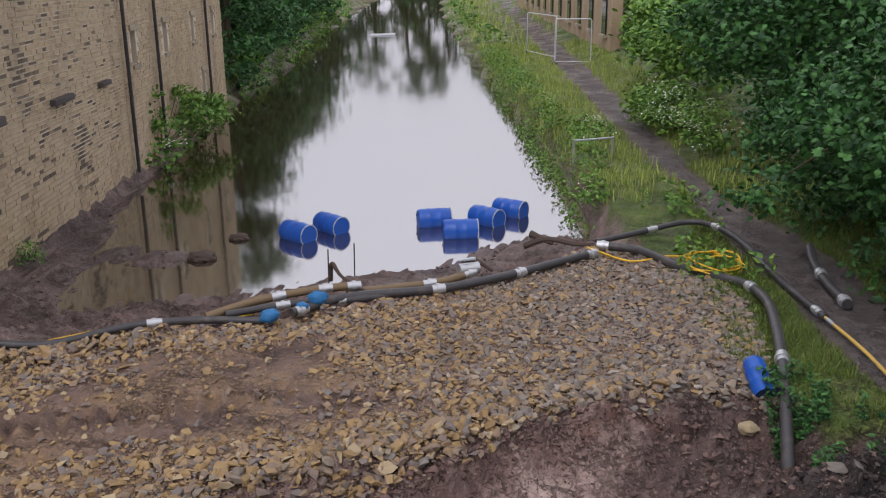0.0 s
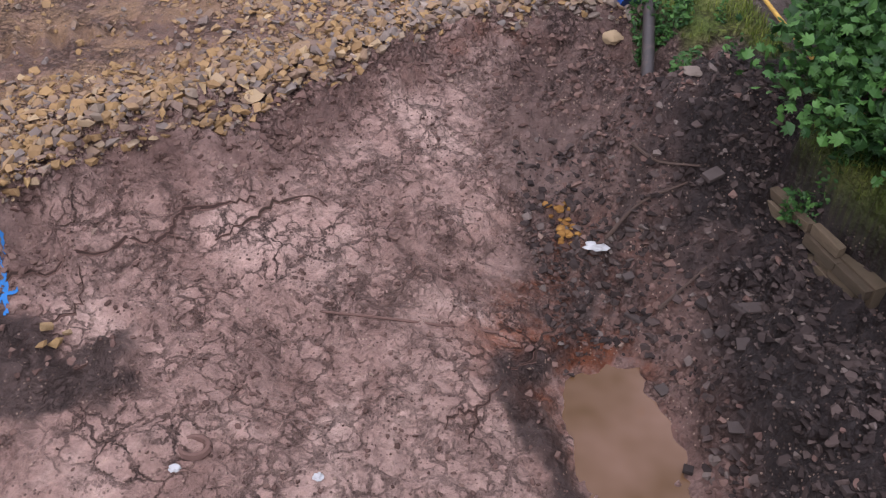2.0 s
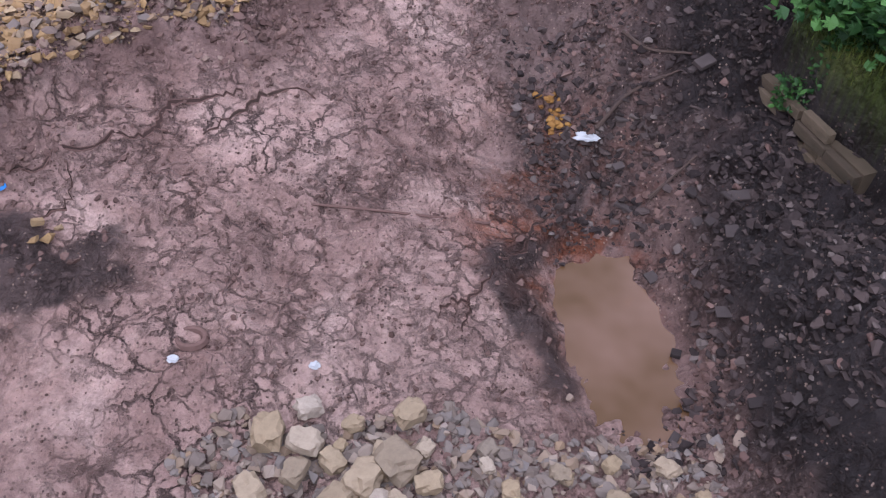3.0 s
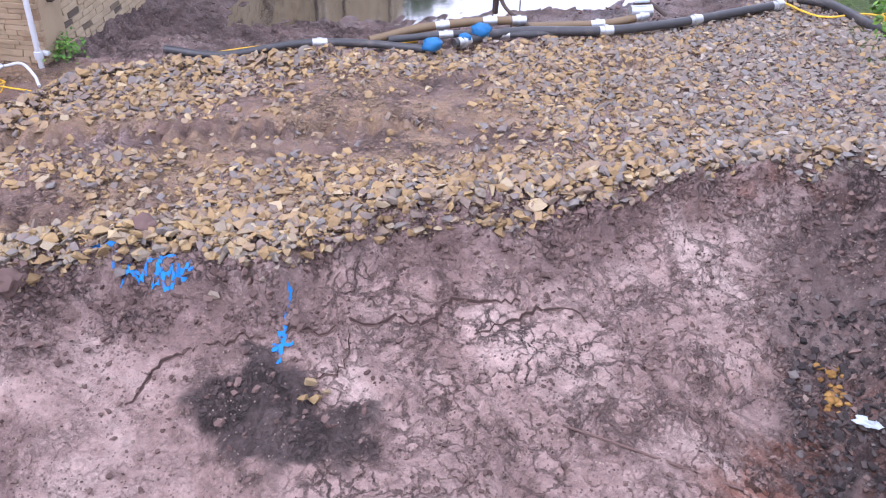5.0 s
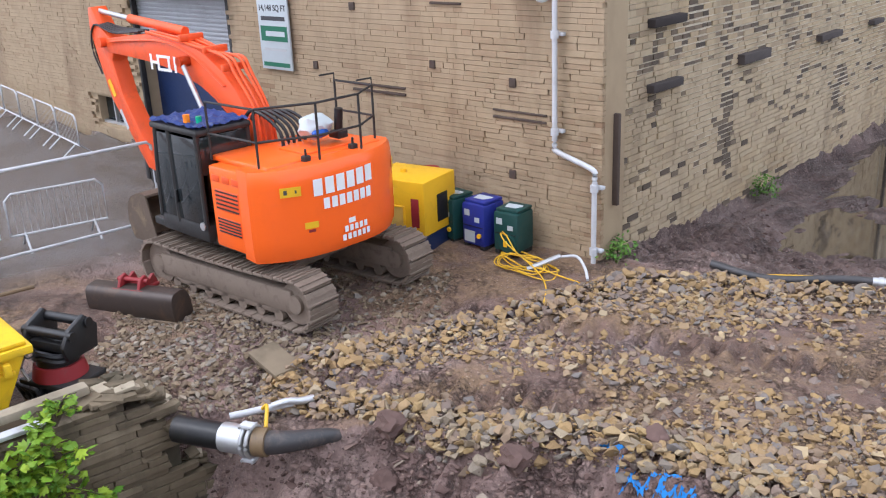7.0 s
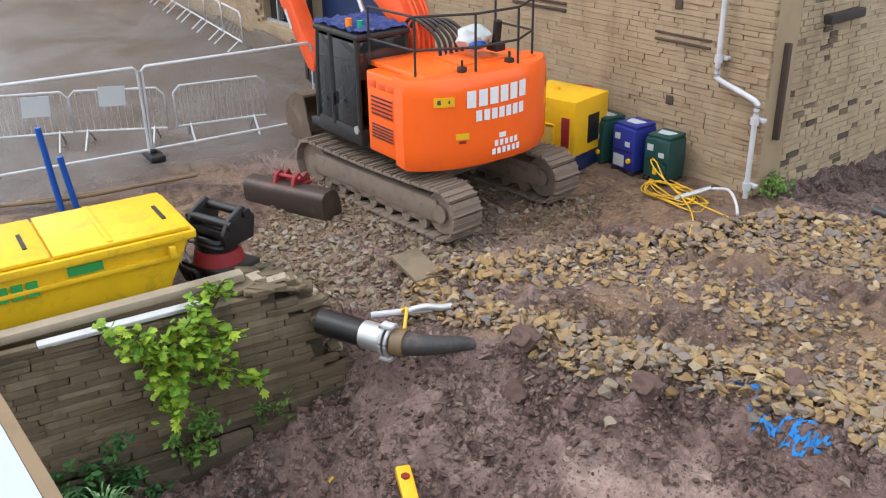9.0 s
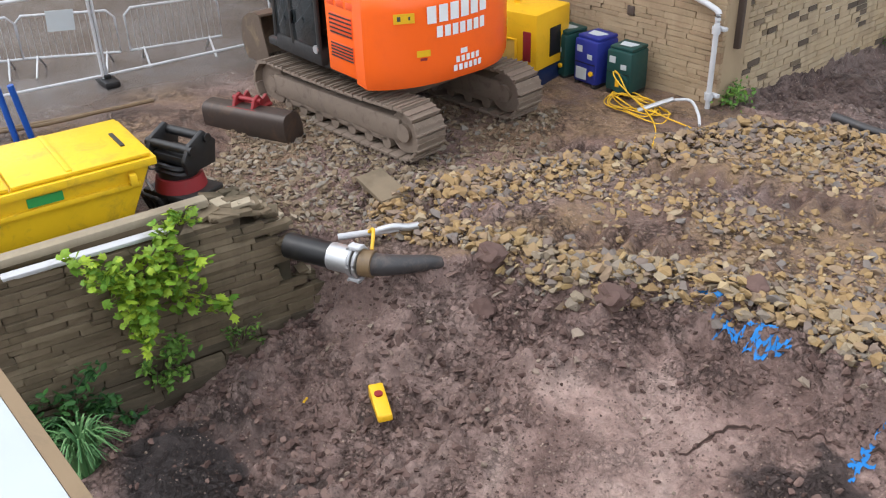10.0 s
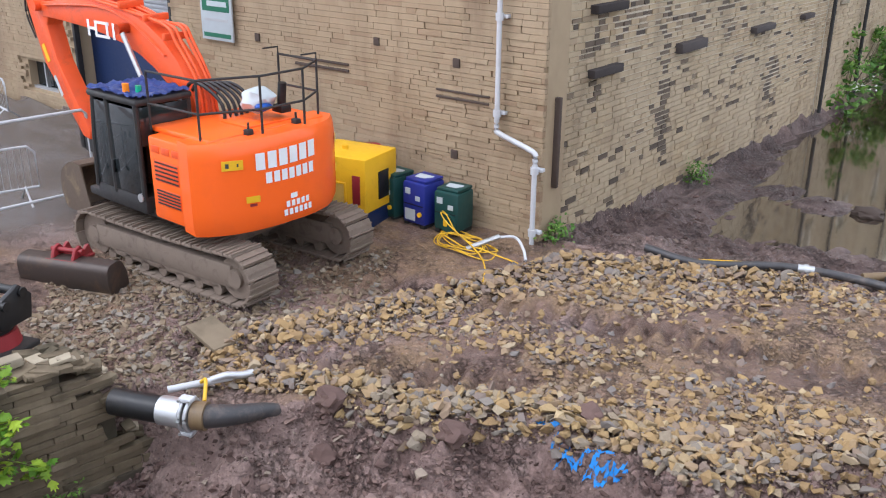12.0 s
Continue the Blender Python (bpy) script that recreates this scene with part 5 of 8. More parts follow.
def breaker():
    """A hydraulic grab standing on the rubble: wide dark hitch block, hose ring, red collar, slotted jaws."""
    ob = thing("excavator_attachment", pose(-9.42, 1.97, 0.17, 0, 0, 30) @ Matrix.Scale(1.08, 4), "black and red hydraulic grab attachment on rubble", "attachment")
    head = part("head", add_box(bm_new(), (0, 0.05, 0.60), (0.44, 0.30, 0.10), bevel=0.03), M_BLACK, ob)
    for x in (-0.24, 0.24):
        part("ear", add_prism(bm_new(), [(-0.16, 0.50), (0.20, 0.50), (0.24, 0.72), (0.10, 0.86), (-0.10, 0.78), (-0.2, 0.64)], pose(x, 0.04, 0, 0, 0, 90), 0.05, 0.012), M_BLACK, head)
    for y, z in ((-0.05, 0.72), (0.16, 0.78)):
        part("pin", add_cyl(bm_new(), (-0.29, y, z), (0.29, y, z), 0.045, seg=14), M_BLACK, head)
    for k in range(2):
        part("hose", add_tube(bm_new(), [((0.19 - 0.02 * k) * math.cos(a), -0.03 + 0.15 * math.sin(a), 0.50 + 0.05 * k + 0.02 * math.sin(3 * a)) for a in [j * 0.42 for j in range(16)]], 0.028, 7, 3), M_RUBBER, head, "black hydraulic hose ring")
    part("hose", add_tube(bm_new(), [(-0.14, -0.17, 0.60), (-0.2, -0.24, 0.45), (-0.16, -0.22, 0.30)], 0.016, 6), M_GALV, head)
    part("collar", add_cyl(bm_new(), (0, 0, 0.30), (0, 0, 0.43), 0.25, 0.22, 26), M_RED, ob, "worn red rotator collar")
    part("turntable", add_cyl(bm_new(), (0, 0, 0.43), (0, 0, 0.50), 0.19, seg=24), M_BLACK, ob)
    part("base_plate", add_box(bm_new(), (0.02, 0, 0.27), (0.62, 0.46, 0.06), bevel=0.02), M_STEEL_DARK, ob)
    for x, y, yaw, lean in ((0.34, -0.10, 62, 30), (-0.16, -0.26, -8, 20), (-0.3, 0.16, -70, 25)):
        jm = pose(x, y, 0.24, 0, 0, yaw) @ pose(0, 0, 0, lean, 0, 0)
        bm = bm_new()
        for k in range(4):
            add_box(bm, (-0.135 + 0.09 * k, 0, -0.20), (0.035, 0.035, 0.46), bevel=0.006)
        for z in (0.0, -0.14, -0.28):
            add_box(bm, (0, 0.004, z), (0.31, 0.03, 0.045), bevel=0.006)
        bm.transform(jm)
        part("jaw", bm, M_STEEL_DARK, ob, "slotted steel jaw")
    part("ram", add_cyl(bm_new(), (-0.1, -0.14, 0.24), (-0.12, -0.3, -0.05), 0.05, seg=12), M_STEEL_DARK, ob)
    part("frame", add_box(add_box(bm_new(), (0, 0.05, 0.08), (0.40, 0.3, 0.34), bevel=0.04), (-0.05, -0.02, -0.10), (0.3, 0.25, 0.25), bevel=0.04), M_STEEL_DARK, ob)
    return ob


breaker()


def spare_bucket():
    ob = thing("spare_bucket", pose(-11.36, 3.30, 0.0, 0, 0, 33) @ Matrix.Diagonal((0.92, 1.0, 0.84, 1.0)), "wide rusty digging bucket with a dark red hitch on rubble", "bucket")
    sc = [(0.03, 0.0), (-0.02, 0.18), (-0.03, 0.38), (0.0, 0.46), (0.06, 0.49), (0.24, 0.48), (0.34, 0.3), (0.37, 0.02)]
    line = [(v.x, v.z) for v in smooth_line([(x, 0, z) for x, z in sc], 4)]
    inner = [(0.18 + (x - 0.18) * 0.88, z * 0.92) for x, z in line]
    R = pose(0, 0, 0, 0, 0, 90)
    part("shell", add_prism(bm_new(), line + inner[::-1], R, 1.36), M_BUCKET_DARK, ob)
    for x in (-0.69, 0.69):
        part("side_plate", add_prism(bm_new(), line, R @ Matrix.Translation((0, x, 0)), 0.03, 0.006), M_BUCKET_DARK, ob)
    part("cutting_edge", add_box(bm_new(), (0, -0.005, 0.03), (1.42, 0.03, 0.07), bevel=0.008), M_BUCKET, ob)
    hitch = part("hitch", add_prism(add_prism(bm_new(), [(0.02, 0.42), (0.10, 0.62), (0.20, 0.66), (0.27, 0.56), (0.36, 0.62), (0.44, 0.42)], R @ Matrix.Translation((0, 0.20, 0)), 0.05, 0.01), [(0.02, 0.42), (0.10, 0.62), (0.20, 0.66), (0.27, 0.56), (0.36, 0.62), (0.44, 0.42)], R @ Matrix.Translation((0, -0.12, 0)), 0.05, 0.01), M_RED, ob, "dark red hitch ears")
    part("pin", add_cyl(bm_new(), (-0.28, 0.17, 0.58), (0.2, 0.17, 0.58), 0.035, seg=10), M_RED, hitch)
    part("plate", add_box(bm_new(), (-0.04, 0.2, 0.46), (0.5, 0.36, 0.05), bevel=0.01), M_RED, hitch)
    return ob


spare_bucket()


def power_unit(name, m, w, d, h, mat, label, sheet=True):
    """A site box: rounded casing on skids, top sheet, plates, handle, cable socket."""
    ob = thing(name, m, label, "pump unit", "pump units by the mill wall")
    body = part("casing", add_box(bm_new(), (0, 0, h / 2 + 0.05), (w, d, h), bevel=0.04), mat, ob)
    part("top_cover", add_box(bm_new(), (0, 0.02, h + 0.07), (w * 0.9, d * 0.9, 0.05), bevel=0.02), mat, body)
    part("paper", add_box(bm_new(), (0.02, 0, h + 0.10), (w * 0.55, d * 0.35, 0.004), pose(0, 0, 0, 3, 4, 12)), M_WHITE, body, "white paper notice")
    part("label_plate", add_box(bm_new(), (-w * 0.24, -d / 2 - 0.004, h * 0.86), (0.10, 0.006, 0.09)), M_WHITE, body)
    part("label_plate", add_box(bm_new(), (w * 0.2, -d / 2 - 0.004, h * 0.72), (0.09, 0.006, 0.07)), M_WHITE, body)
    part("panel_seam", add_box(bm_new(), (0, -d / 2 - 0.003, h * 0.55), (w * 0.86, 0.006, 0.012)), M_BLACK, body)
    for x in (-w * 0.36, w * 0.36):
        part("skid", add_box(bm_new(), (x, 0, 0.03), (0.08, d * 0.95, 0.06), bevel=0.01), M_STEEL_DARK, ob)
    part("socket", add_cyl(bm_new(), (w * 0.3, -d / 2 - 0.03, h * 0.35), (w * 0.3, -d / 2 + 0.02, h * 0.35), 0.035, seg=12), M_YELLOW, body)
    return ob


def at_wall(a, off, z=0.0, turn=0.0):
    """A place before the mill's front wall: metres along it from the corner and out from it."""
    return B @ pose(-a, -off, z, 0, 0, turn)


power_unit("pump_unit", at_wall(2.50, 0.42, 0.0, -6), 0.40, 0.45, 0.62, M_GREEN_GEN, "dark green pump control box beside the mill wall")
u2 = power_unit("pump_unit", at_wall(1.95, 0.42, 0.0, -3), 0.44, 0.45, 0.63, M_BLUE_GEN, "bright blue pump control box with a white plate")
part("notice_plate", add_box(bm_new(), (-0.06, -0.232, 0.19), (0.20, 0.008, 0.17)), M_WHITE, u2)
u3 = power_unit("pump_unit", at_wall(1.42, 0.38, 0.0, 4), 0.42, 0.42, 0.58, M_GREEN_GEN, "dark green pump control box with yellow cables")
part("cable_drum", add_cyl(bm_new(), (0.05, -0.26, 0.19), (0.05, -0.21, 0.19), 0.13, seg=24), M_GREEN_GEN, u3)
part("warning_label", add_box(bm_new(), (0.03, -0.265, 0.19), (0.06, 0.01, 0.09)), M_YELLOW, u3)


def yellow_box():
    ob = thing("generator", at_wall(2.9, 0.95, 0.0, 10) @ Matrix.Diagonal((1.0, 0.9, 0.82, 1)), "square yellow site generator on a dark base", "generator")
    W0, D0, z0, h = 1.05, 0.95, 0.34, 0.98
    bm = add_box(bm_new(), (0, 0, z0 + h / 2), (W0, D0, h), bevel=0.025)
    body = part("housing", bm, M_YELLOW, ob)
    part("base_tank", add_box(bm_new(), (0, 0, 0.17), (W0 - 0.08, D0 - 0.06, 0.34), bevel=0.02), M_BLUE_DARK, ob)
    part("recess", add_box(bm_new(), (-0.10, -D0 / 2 - 0.002, z0 + 0.30), (0.52, 0.02, 0.40)), M_YELLOW_PIPE, body)
    part("recess_frame", add_box(add_box(bm_new(), (-0.10, -D0 / 2 - 0.01, z0 + 0.51), (0.58, 0.03, 0.03), bevel=0.006), (0.18, -D0 / 2 - 0.01, z0 + 0.30), (0.03, 0.03, 0.42), bevel=0.006), M_YELLOW, body)
    part("vent", add_box(bm_new(), (0.37, -D0 / 2 - 0.006, z0 + 0.42), (0.13, 0.02, 0.52), bevel=0.006), M_RED, body)
    part("side_vent", add_box(bm_new(), (W0 / 2 + 0.004, 0.05, z0 + 0.42), (0.02, 0.30, 0.5), bevel=0.006), M_BLACK, body)
    part("lifting_eye", add_cyl(bm_new(), (-0.1, 0, z0 + h), (-0.1, 0, z0 + h + 0.06), 0.05, seg=12), M_YELLOW, body)
    return ob


yellow_box()
bm = bm_new()
add_cyl(bm, (0, 0, 0.0), (0, 0, 1.55), 0.2, seg=20)
tk = solo("gas_bottle", bm, M_RED, "dark red cylinder behind the yellow generator", "cylinder")
tk.matrix_world = at_wall(3.15, 0.25, 0.0) @ Matrix.Diagonal((0.8, 0.8, 0.62, 1))


# cables in loose coils
def cable(name, pts, r, mat, label, group=""):
    return solo(name, add_tube(bm_new(), pts, r, 7, 5), mat, label, "cable", group)


rng = random.Random(5)
for k in range(5):
    o = at_wall(0.85 + rng.uniform(-0.15, 0.15), 0.75 + rng.uniform(-0.1, 0.12), 0.02 + 0.012 * k).translation
    rx, ry, ph = rng.uniform(0.35, 0.6), rng.uniform(0.16, 0.28), rng.uniform(0, 6)
    pts = [(o.x + rx * math.cos(ph + t) + rng.uniform(-0.04, 0.04), o.y + ry * math.sin(ph + t), o.z + 0.03 * math.sin(3 * t)) for t in [j * 0.52 for j in range(15)]]
    cable("cable_coil", pts, 0.009, M_CABLE, "loose loop of yellow cable on the mud", "yellow cables")
a, b = at_wall(1.35, 0.62, 0.32).translation, at_wall(0.55, 0.75, 0.06).translation
cable("cable", [a, a + Vector((0.1, -0.2, 0.1)), (a + b) / 2 + Vector((0, -0.35, 0.18)), b + Vector((0, -0.2, 0)), b + Vector((0.5, -0.5, 0)), b + Vector((0.9, -0.9, 0.03))], 0.010, M_CABLE, "yellow cable running from the pump box")
cable("cable", [at_wall(1.45, 0.6, 0.35).translation, at_wall(1.25, 0.75, 0.36).translation, at_wall(1.0, 0.8, 0.15).translation, at_wall(0.5, 0.85, 0.05).translation, at_wall(-0.1, 0.95, 0.05).translation], 0.010, M_CABLE, "yellow cable arching to the ground")
cable("hose", [at_wall(0.42, 0.62, 0.2).translation, at_wall(0.25, 0.5, 0.2).translation, at_wall(0.05, 0.6, 0.1).translation, at_wall(-0.12, 0.8, 0.05).translation], 0.02, M_WHITE_PIPE, "pale flexible hose curling over the stones")
cable("pipe_offcut", [at_wall(0.75, 0.95, 0.05).translation, at_wall(0.45, 0.6, 0.2).translation], 0.035, M_GALV, "grey pipe leaning over the cables")

# drainpipe with its offset, camera, sign, shutter and low window on the front wall
pipe = thing("drainpipe", at_wall(0.78, 0.0, -0.33), "white painted drainpipe with an offset bend", "pipe")
upx, lox = -0.10, 0.55
p = part("upper_pipe", add_cyl(bm_new(), (upx, -0.13, 2.02), (upx, -0.13, 10), 0.036, seg=14), M_WHITE_PIPE, pipe)
part("offset", add_tube(bm_new(), [(upx, -0.13, 2.06), (upx, -0.13, 1.9), (upx + 0.05, -0.13, 1.82), (lox - 0.05, -0.13, 1.66), (lox, -0.13, 1.56), (lox, -0.13, 1.40)], 0.038, 12, 4), M_WHITE_PIPE, pipe)
part("lower_pipe", add_cyl(bm_new(), (lox, -0.13, 0.33), (lox, -0.13, 1.45), 0.036, seg=14), M_WHITE_PIPE, pipe)
for x, z in ((upx, 2.1), (upx, 3.4), (upx, 4.7), (lox, 1.40), (lox, 0.5)):
    part("collar", add_cyl(add_box(bm_new(), (x, -0.05, z), (0.2, 0.08, 0.05), bevel=0.01), (x, -0.13, z - 0.05), (x, -0.13, z + 0.05), 0.055, seg=14), M_WHITE_PIPE, pipe)
cctv = thing("security_camera", at_wall(1.05, 0.02, 3.62), "white security camera on a wall bracket", "camera")
part("housing", add_box(bm_new(), (-0.28, -0.22, 0.0), (0.42, 0.14, 0.12), pose(0, 0, 0, 0, -12, 0), 0.03), M_WHITE, cctv)
part("bracket", add_tube(bm_new(), [(0, 0, -0.1), (-0.02, -0.15, -0.12), (-0.12, -0.22, -0.05)], 0.025, 8), M_WHITE, cctv)

sign = thing("letting_sign", at_wall(6.86, 0.07, 2.16, 0) @ Matrix.Scale(0.72, 4), "white and green letting board on the mill wall", "sign")
SW, SH = 1.15, 3.3
part("board", add_box(bm_new(), (0, 0, SH / 2), (SW, 0.05, SH), bevel=0.008), M_WHITE, sign)
RT = Matrix.Translation((0, -0.028, 0)) @ pose(0, 0, 0, 90, 0, 0)
for words, z, size, mat in (("TO LET", 2.86, 0.34, M_TEXT_RED), ("INDUSTRIAL", 2.38, 0.17, M_TEXT_DARK), ("PREMISES", 2.18, 0.17, M_TEXT_DARK), ("WITH OFFICES", 1.98, 0.155, M_TEXT_DARK), ("AND CRANEAGE", 1.79, 0.15, M_TEXT_DARK), ("14,148 SQ FT", 1.46, 0.20, M_TEXT_DARK)):
    text_part("lettering", words, size, RT @ Matrix.Translation((0, z, 0)), mat, sign, 0.003, "CENTER", 0.92, 0.003)
part("lettering_bar", add_box(bm_new(), (0, -0.028, 1.22), (0.9, 0.006, 0.10)), M_TEXT_DARK, sign)
part("panel", add_box(bm_new(), (0, -0.028, 0.86), (1.0, 0.006, 0.36)), M_SIGN_GREEN, sign, "green panel with a pale bar")
part("panel_bar", add_box(bm_new(), (0.05, -0.033, 0.86), (0.72, 0.006, 0.12)), M_WHITE, sign)
part("lettering_bar", add_box(bm_new(), (0, -0.028, 0.48), (0.85, 0.006, 0.06)), M_GALV, sign)
part("footer", add_box(bm_new(), (0, -0.028, 0.12), (1.0, 0.006, 0.10)), M_SIGN_GREEN, sign)

sh = thing("shutter_door", FRONT @ Matrix.Translation((SHUTTER[0], 0, SHUTTER[2])) @ Matrix.Diagonal((1, 1, 1, 1)), "grey roller shutter door half raised in the mill wall", "door", kind="structure")
sw, shh = SHUTTER[1] - SHUTTER[0], SHUTTER[3] - SHUTTER[2]
bm = bm_new()
add_box(bm, (sw / 2, 0.15, shh - 0.55), (sw, 0.04, 1.1))
part("curtain", bm, M_SHUTTER, sh)
for k in range(13):
    part("slat", add_box(bm_new(), (sw / 2, 0.12, shh - 1.08 + k * 0.083), (sw, 0.03, 0.055), bevel=0.008), M_SHUTTER, sh)
part("shutter_box", add_box(bm_new(), (sw / 2, -0.22, shh + 0.28), (sw + 0.3, 0.4, 0.55), bevel=0.02), M_SHUTTER, sh)
for x in (0.03, sw - 0.03):
    part("guide", add_box(bm_new(), (x, 0.05, shh / 2), (0.08, 0.12, shh), bevel=0.01), M_STEEL_DARK, sh)
part("inner_door", add_box(bm_new(), (sw / 2, 0.42, shh / 2), (sw, 0.05, shh)), M_BLUE_DARK, sh, "dark teal inner door")
lw = thing("window_30", FRONT @ Matrix.Translation((LOWWIN[0], 0, LOWWIN[2])), "low dark window with bars", "window", kind="structure")
ww, wh = LOWWIN[1] - LOWWIN[0], LOWWIN[3] - LOWWIN[2]
part("pane", add_box(bm_new(), (ww / 2, 0.2, wh / 2), (ww, 0.03, wh)), M_GLASS_DARK, lw)
part("window_frame", add_box(add_box(bm_new(), (ww / 2, 0.1, 0.03), (ww, 0.08, 0.06)), (ww / 2, 0.1, wh / 2), (0.05, 0.08, wh)), M_GALV, lw)
# iron strap, dark lintels and corbels let into the side wall
STRAPS = [(0.21, 1.38, 0.07, 1.28, 0.04), (1.50, 2.20, 0.85, 0.12, 0.05), (4.42, 2.22, 1.0, 0.16, 0.05), (1.50, 3.10, 0.9, 0.12, 0.05), (7.65, 2.17, 1.0, 0.12, 0.05), (10.2, 2.16, 0.6, 0.10, 0.05)]
for a, z, la, lz, out0 in STRAPS:
    bm = bm_new()
    add_box(bm, (0, 0, 0), (la, 0.1 + out0, lz), bevel=0.012)
    ob = solo("lintel_stone" if la > 0.2 else "iron_strap", bm, M_SLATE if la > 0.2 else M_WOOD_DARK, "grey stone lintel set in the mill wall" if la > 0.2 else "rusty upright iron strap on the mill wall", "lintel" if la > 0.2 else "strap", kind="structure")
    ob.matrix_world = SIDE @ Matrix.Translation((a, -0.07, z))
for a, z, la, lz in ((1.57, 1.84, 0.95, 0.035), (1.57, 1.94, 0.95, 0.03), (4.4, 1.98, 1.2, 0.04), (4.4, 2.08, 1.2, 0.035), (1.68, 3.57, 0.12, 0.13), (1.68, 2.35, 0.12, 0.13), (1.70, 1.02, 0.12, 0.13), (3.2, 2.5, 0.11, 0.12), (5.9, 2.3, 0.11, 0.13), (4.9, 3.3, 0.12, 0.12), (2.9, 3.4, 0.6, 0.035)):
    bm = bm_new()
    add_box(bm, (0, 0, 0), (la, 0.06, lz), bevel=0.008)
    ob = solo("dark_stone", bm, M_WOOD_DARK, "small dark stone let into the mill wall", "stone", kind="structure")
    ob.matrix_world = FRONT @ Matrix.Translation((a, -0.065, z))


# ---- fences and barriers in the yard
def mesh_panel(m, w, h, label, name="site_fence", group="site fences"):
    ob = thing(name, m, label, "fence", group)
    tube = add_tube(bm_new(), [(0, 0, 0.05), (0, 0, h - 0.06), (0.06, 0, h), (w - 0.06, 0, h), (w, 0, h - 0.06), (w, 0, 0.05)], 0.024, 8, 0)
    fr = part("frame", tube, M_WHITE_PIPE, ob)
    for z in (0.14,):
        part("bottom_rail", add_cyl(bm_new(), (0, 0, z), (w, 0, z), 0.022, seg=8), M_WHITE_PIPE, fr)
    bm = bm_new()
    for k in range(1, int(w / 0.09)):
        add_cyl(bm, (k * 0.09, 0, 0.14), (k * 0.09, 0, h), 0.0006, seg=3, caps=False)
    for k in range(1, int(h / 0.3)):
        add_cyl(bm, (0, 0, 0.14 + k * 0.3), (w, 0, 0.14 + k * 0.3), 0.0010, seg=3, caps=False)
    tagged(part("wire_mesh", bm, M_HOSE, ob), kind="stuff")
    part("foot", add_box(add_box(bm_new(), (0, 0, 0.05), (0.22, 0.5, 0.10), bevel=0.03), (0, 0, 0.12), (0.1, 0.12, 0.06), bevel=0.015), M_BLACK, ob, "black rubber block foot")
    return ob


FZ = 0.20
f0, f1, f2 = Vector((-13.95, 2.14, FZ)), Vector((-14.22, 4.82, FZ)), Vector((-13.82, -0.54, FZ))
for a, b in ((f0, f1), (f2, f0)):
    d = b - a
    mesh_panel(Matrix.Translation(a + d.normalized() * 0.03) @ pose(0, 0, 0, 0, 0, math.degrees(math.atan2(d.y, d.x))), d.length - 0.05, 1.36, "galvanised mesh site fence panel on rubber feet")
for t, mat in ((0.30, M_WHITE), (0.82, M_WHITE)):
    q = f2.lerp(f0, 0.25 + 0.72 * t)
    bm = add_box(bm_new(), (0, 0, 0), (0.36, 0.012, 0.28))
    ob = solo("site_notice", bm, mat, "white notice sheet tied to the site fence", "notice", "fence notices")
    ob.matrix_world = Matrix.Translation(q + Vector((0.05, 0, 1.02))) @ pose(0, 0, 0, 0, 4, 89)


def barrier(m, w=1.4):
    ob = thing("crowd_barrier", m, "galvanised pedestrian barrier standing on the wet yard", "barrier", "pedestrian barriers")
    h = 0.85
    fr = part("frame", add_tube(bm_new(), [(0, 0, 0.22), (0, 0, h - 0.1), (0.1, 0, h), (w - 0.1, 0, h), (w, 0, h - 0.1), (w, 0, 0.22), (0, 0, 0.22)], 0.019, 8, 0), M_WHITE_PIPE, ob)
    for k in range(1, 14):
        part("bar", add_cyl(bm_new(), (w * k / 14, 0, 0.22), (w * k / 14, 0, h), 0.0035, seg=5), M_GALV, fr)
    for x in (0.2, w - 0.2):
        part("foot", add_tube(bm_new(), [(x, -0.3, 0.0), (x, 0, 0.24), (x, 0.3, 0.0)], 0.017, 6, 0), M_GALV, ob)
    return ob


b0 = barrier(pose(-15.17, 1.25, 0.2, 0, 0, 69))
for x, y, r in ((-14.66, 2.70, 87), (-15.5, -0.12, 76)):
    copy_thing(b0, pose(x, y, 0.2, 0, 0, r))
for k in range(6):
    copy_thing(b0, pose(-20.1 - 1.45 * k, 5.30 - 0.04 * k, 0.2, 0, 0, 181.5))
for x, y, h in ((-12.56, 0.72, 1.10), (-12.47, 0.90, 0.72)):
    z = 0.2
    solo("post", add_cyl(bm_new(), (x, y, z - 0.1), (x + 0.05, y - 0.1, z + h), 0.04, seg=12), M_BLUE, "upright blue plastic pipe standing in the yard", "post", "blue posts")
for k in range(2):
    y = -0.4 + 0.5 * k
    solo("pipe_length", add_tube(bm_new(), [(-12.9 + 0.1 * k, y, 0.28), (-12.6 - 0.05 * k, y + 1.3, 0.29), (-12.7, y + 2.4, 0.28)], 0.028, 8), M_HOSE_BROWN, "muddy pipe lying in the yard", "pipe", "pipes in the yard")

